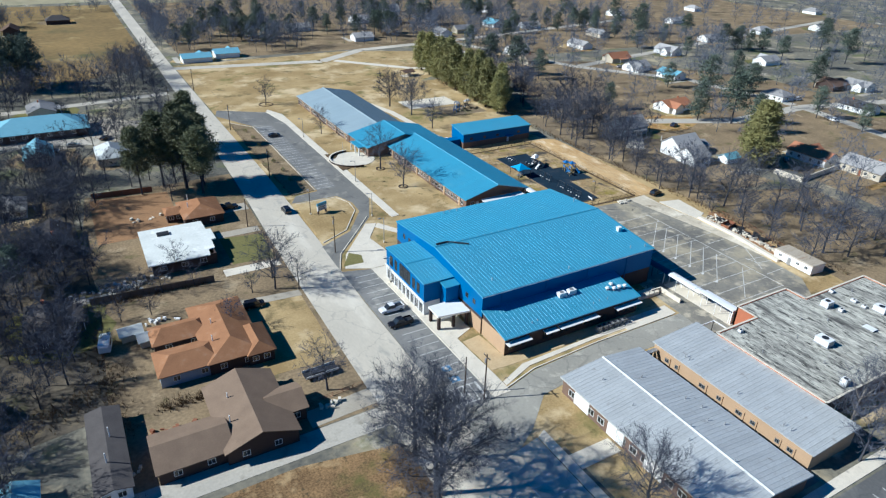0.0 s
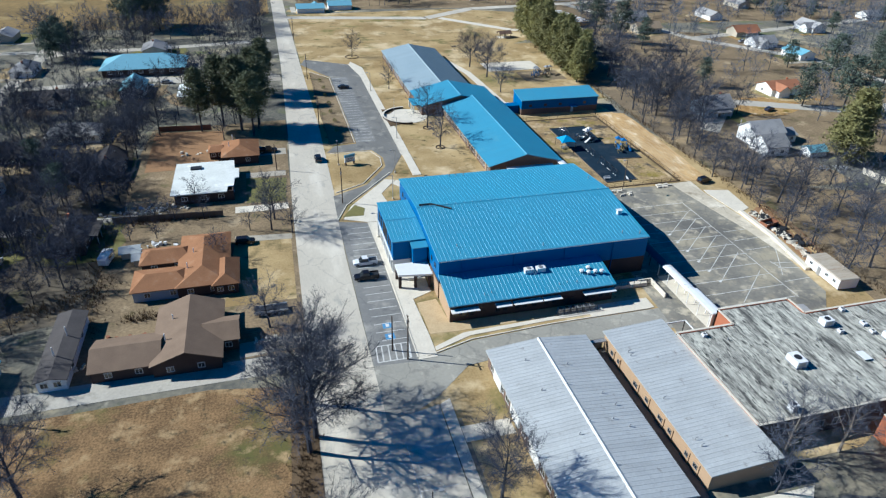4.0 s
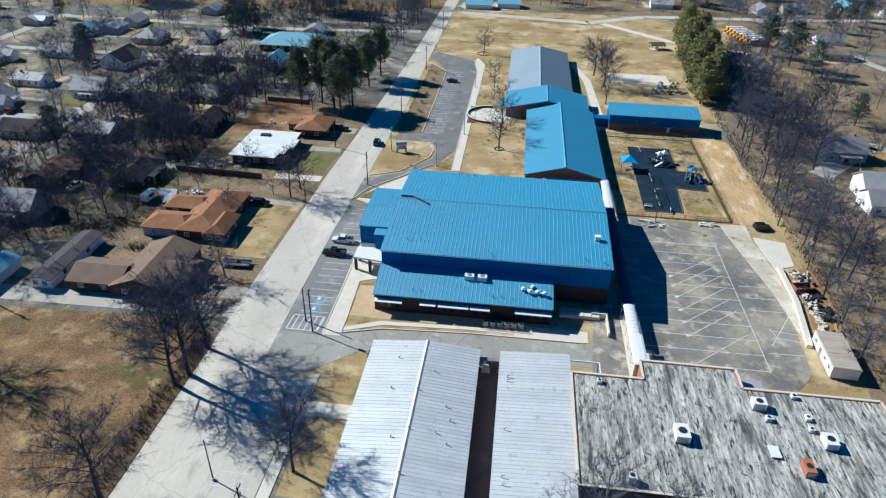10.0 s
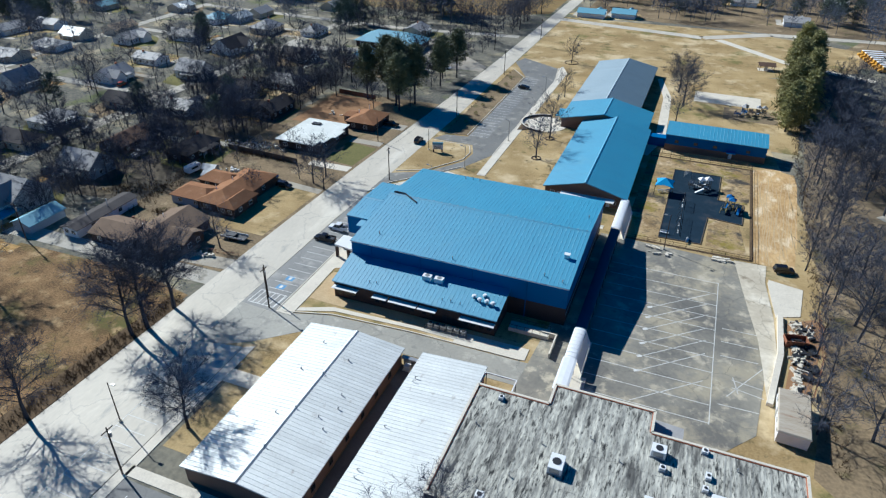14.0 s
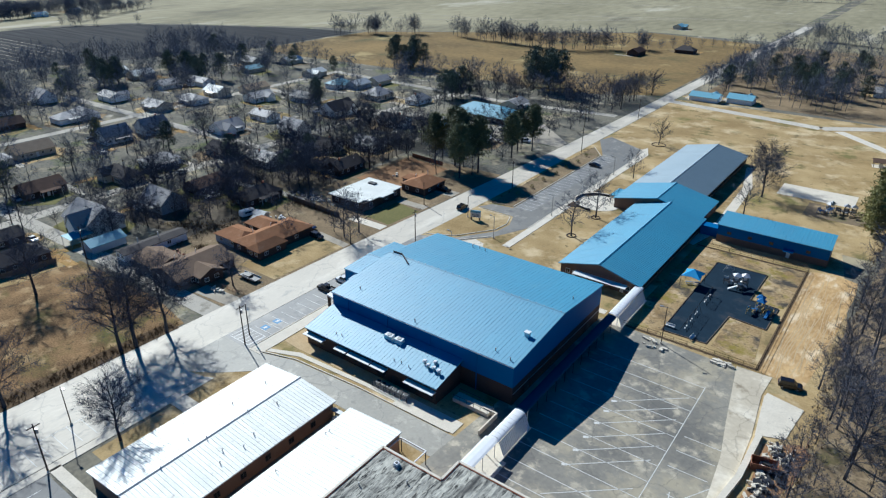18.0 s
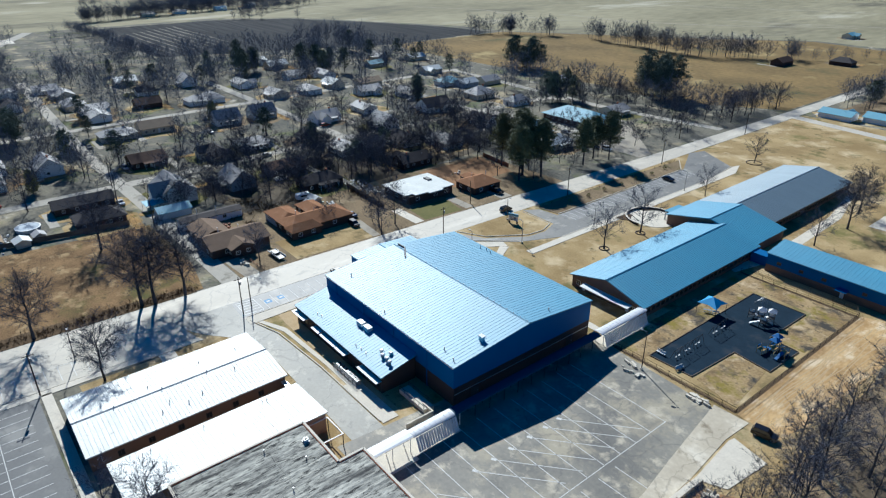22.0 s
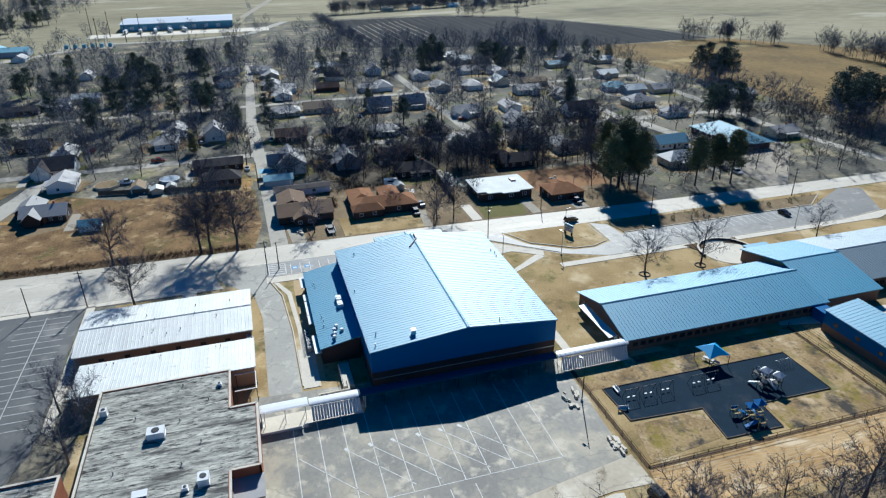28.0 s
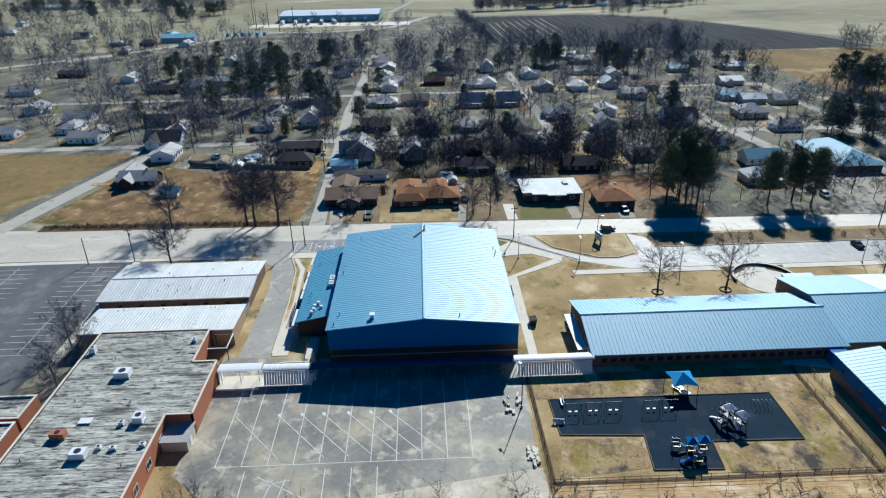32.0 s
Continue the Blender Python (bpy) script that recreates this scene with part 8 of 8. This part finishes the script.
for x, y, rz in ((102, 144.5, 0), (86.5, 140.6, 0), (89.5, 140.6, 0)):
    dm = thing("dumpster", "dark steel dumpster behind the gymnasium", "dumpster", x, y, 0.05, rz, "dumpsters")
    part("bin", Shape().hexa([(-0.9, -0.7, 0), (0.9, -0.7, 0), (0.9, 0.7, 0), (-0.9, 0.7, 0), (-1.1, -0.8, 1.3), (1.1, -0.8, 1.3), (1.1, 0.8, 1.5), (-1.1, 0.8, 1.5)]), DARKMETAL, dm)
    part("lid", Shape().hexa([(-1.12, -0.82, 1.3), (1.12, -0.82, 1.3), (1.12, 0.82, 1.5), (-1.12, 0.82, 1.5), (-1.12, -0.82, 1.36), (1.12, -0.82, 1.36), (1.12, 0.82, 1.56), (-1.12, 0.82, 1.56)]), RUBBER, dm)
pump = thing("heat_pump", "white outdoor unit on a pad by the old wing", "air conditioner", 91.9, 72.6)
part("case", Shape().box(-0.6, 0.6, -0.5, 0.5, 0.1, 1.1), WHITEMETAL, pump)
part("pad", Shape().box(-0.9, 0.9, -0.8, 0.8, 0, 0.1), CONCRETE, pump)

kiosk = thing("picnic_shelter", "small dark-roofed picnic shelter with white end panel", "shelter", 160.3, 318.5, 0, 8)
part("roof", roof_gable(-3.2, 3.2, -2.2, 2.2, 2.5, 3.5, "x"), ROOFS["b"], kiosk)
for px in (-3, 3):
    for py in (-2, 2):
        part("post", Shape().box(px - 0.1, px + 0.1, py - 0.1, py + 0.1, 0, 2.5), WOOD, kiosk)
part("end_panel", Shape().box(-1.2, 0.2, -2.1, -1.95, 0.2, 2.3), WHITE, kiosk)
part("floor_slab", Shape().box(-3.4, 3.4, -2.4, 2.4, 0, 0.1), CONCRETE, kiosk)
# ---- yard clutter ----
def loft_box(x0, x1, half, z0, z1):
    """A box with rounded ends and shoulders."""
    return loft(Shape(), [(x0, half * 0.8, z0 + 0.3, z1 - 0.5), (x0 + 0.3, half, z0, z1 - 0.1), (x1 - 0.5, half, z0, z1), (x1, half * 0.85, z0 + 0.2, z1 - 0.6)])



for x, y, w, d, rf in ((0.5, 130, 4, 3, "w"), (3.2, 126.3, 3, 3, "w"), (-24, 43, 4, 4, "w"), (-26, 48, 3.2, 3, "g")):
    house(x, y, 4, w, d, 2.0, 0.8, ROOFS[rf], SIDING[1], "small pale garden shed", int(x * 10), name="shed", detail=False, group="garden sheds")
tramp = thing("round_pool", "round above-ground pool with white rim", "pool", -36.4, 46.5)
part("wall", Shape().tube((0, 0, 0), (0, 0, 1.1), 3.6, None, 20), SIDING[2], tramp)
rim = Shape()
for i in range(20):
    a0, a1 = 2 * math.pi * i / 20, 2 * math.pi * (i + 1) / 20
    q = [(r_ * math.cos(a), r_ * math.sin(a)) for r_, a in ((3.4, a0), (3.8, a0), (3.8, a1), (3.4, a1))]
    rim.hexa([(x, y, 1.1) for x, y in q] + [(x, y, 1.2) for x, y in q])
part("rim", rim, WHITE, tramp)
disc = thing("round_pool", "large drained round pool with tan cover", "pool", -37.5, 23.7)
part("wall", Shape().tube((0, 0, 0), (0, 0, 1.0), 4.6, None, 24), SIDING[1], disc)
part("cover", Shape().tube((0, 0, 1.0), (0, 0, 1.05), 4.4, None, 24), YARD, disc)
camper = thing("camper_trailer", "small rounded white camper trailer in a back yard", "trailer", -4.5, 128, 0, 80)
part("body", loft_box(-2.6, 2.6, 1.1, 0.6, 2.6), WHITEMETAL, camper)
for sy in (-0.95, 0.95):
    part("wheel", Shape().tube((0, sy - 0.1, 0.35), (0, sy + 0.1, 0.35), 0.35, None, 10), RUBBER, camper)
part("window", Shape().box(-1.2, 1.2, -1.13, -1.08, 1.5, 2.1), GLASS, camper)
port = thing("carport", "flat blue-grey metal carport roof on posts", "carport", -29.2, 84.1)
part("roof", Shape().hexa([(-3, -3.6, 2.5), (3, -3.6, 2.5), (3, 3.6, 2.5), (-3, 3.6, 2.5), (-3, -3.6, 2.6), (3, -3.6, 2.6), (3, 3.6, 2.75), (-3, 3.6, 2.75)]), ROOFS["t"], port)
for px in (-2.8, 2.8):
    for py in (-3.4, 3.4):
        part("post", Shape().box(px - 0.06, px + 0.06, py - 0.06, py + 0.06, 0, 2.5), GREYMETAL, port)
for cx, cy, n, sp in ((3, 97, 16, 2.2), (6, 133.5, 14, 2.0), (-2, 152, 40, 4.5), (4, 152, 30, 3.0), (-5, 90, 10, 1.0), (-30, 38, 20, 4.0), (12, 189, 8, 2.0), (208, 138, 25, 4.0), (236, 128, 15, 4.0), (30, 90.5, 10, 1.0)):
    s = Shape()
    for i in range(n):
        s.obox((clutter.gauss(0, sp), clutter.gauss(0, sp * 0.4)), clutter.uniform(0.3, 1.1), clutter.uniform(0.2, 0.7), 0, clutter.uniform(0.2, 0.9), clutter.uniform(0, 180))
    solid("yard_clutter", s, clutter.choice((GREYMETAL, WHITE, RUST, CONCRETE)), "pale odds and ends lying in a back yard", "clutter", kind="stuff", x=cx, y=cy)
# low brush along the ditch, woods edge and fences
br = random.Random(3)
s = Shape()
for (ax, ay), (bx, by), n, w in (((33.4, -6), (35.6, 74), 1100, 2.2), ((166.6, 76), (169.5, 300), 900, 2.0), ((-4, 100), (-8, 150), 300, 3.0), ((-2, 146), (20, 146), 200, 1.5), ((53.5, 188), (54.5, 270), 60, 0.5), ((2, 104), (12, 104), 160, 1.6), ((-20, 108), (-2, 118), 260, 4)):
    for i in range(n):
        f = br.random()
        p = Vector((ax + (bx - ax) * f + br.gauss(0, w * 0.5), ay + (by - ay) * f + br.gauss(0, w * 0.5), 0))
        for j in range(5):
            d = Vector((br.gauss(0, 0.5), br.gauss(0, 0.5), 1)).normalized() * br.uniform(0.5, 1.6)
            q = Vector((br.gauss(0, 1), br.gauss(0, 1), 0)).normalized() * 0.05
            k = len(s.v)
            s.v += [tuple(p + q), tuple(p - q), tuple(p + d)]
            s.f.append((k, k + 1, k + 2))
solid("dry_brush", s, BRUSH_SOIL, "dry brown brush and weeds along edges", "brush", kind="stuff")
shrub = thing("median_shrub", "small clipped evergreen shrub on the median", "shrub", 57.5, 200, 0.14, 0, "median shrubs")
ss = Shape()
for i in range(160):
    d = Vector((br.gauss(0, 1), br.gauss(0, 1), br.gauss(0.3, 0.8))).normalized()
    o = d * br.uniform(0.3, 0.75) + Vector((0, 0, 0.6))
    q = d.cross(Vector((br.gauss(0, 1), br.gauss(0, 1), br.gauss(0, 1)))).normalized() * 0.1
    k = len(ss.v)
    ss.v += [tuple(o + q), tuple(o - q), tuple(o + d * 0.25)]
    ss.f.append((k, k + 1, k + 2))
part("foliage", ss, CEDAR, shrub)
part("stem", Shape().tube((0, 0, -0.1), (0, 0, 0.6), 0.06, None, 5), BARK, shrub)
for i in range(1, 7):
    copy_thing(shrub, pose(57.5 + 0.5 * (i % 2), 200 + 9.5 * i, 0.14, 0, 0, 50 * i))
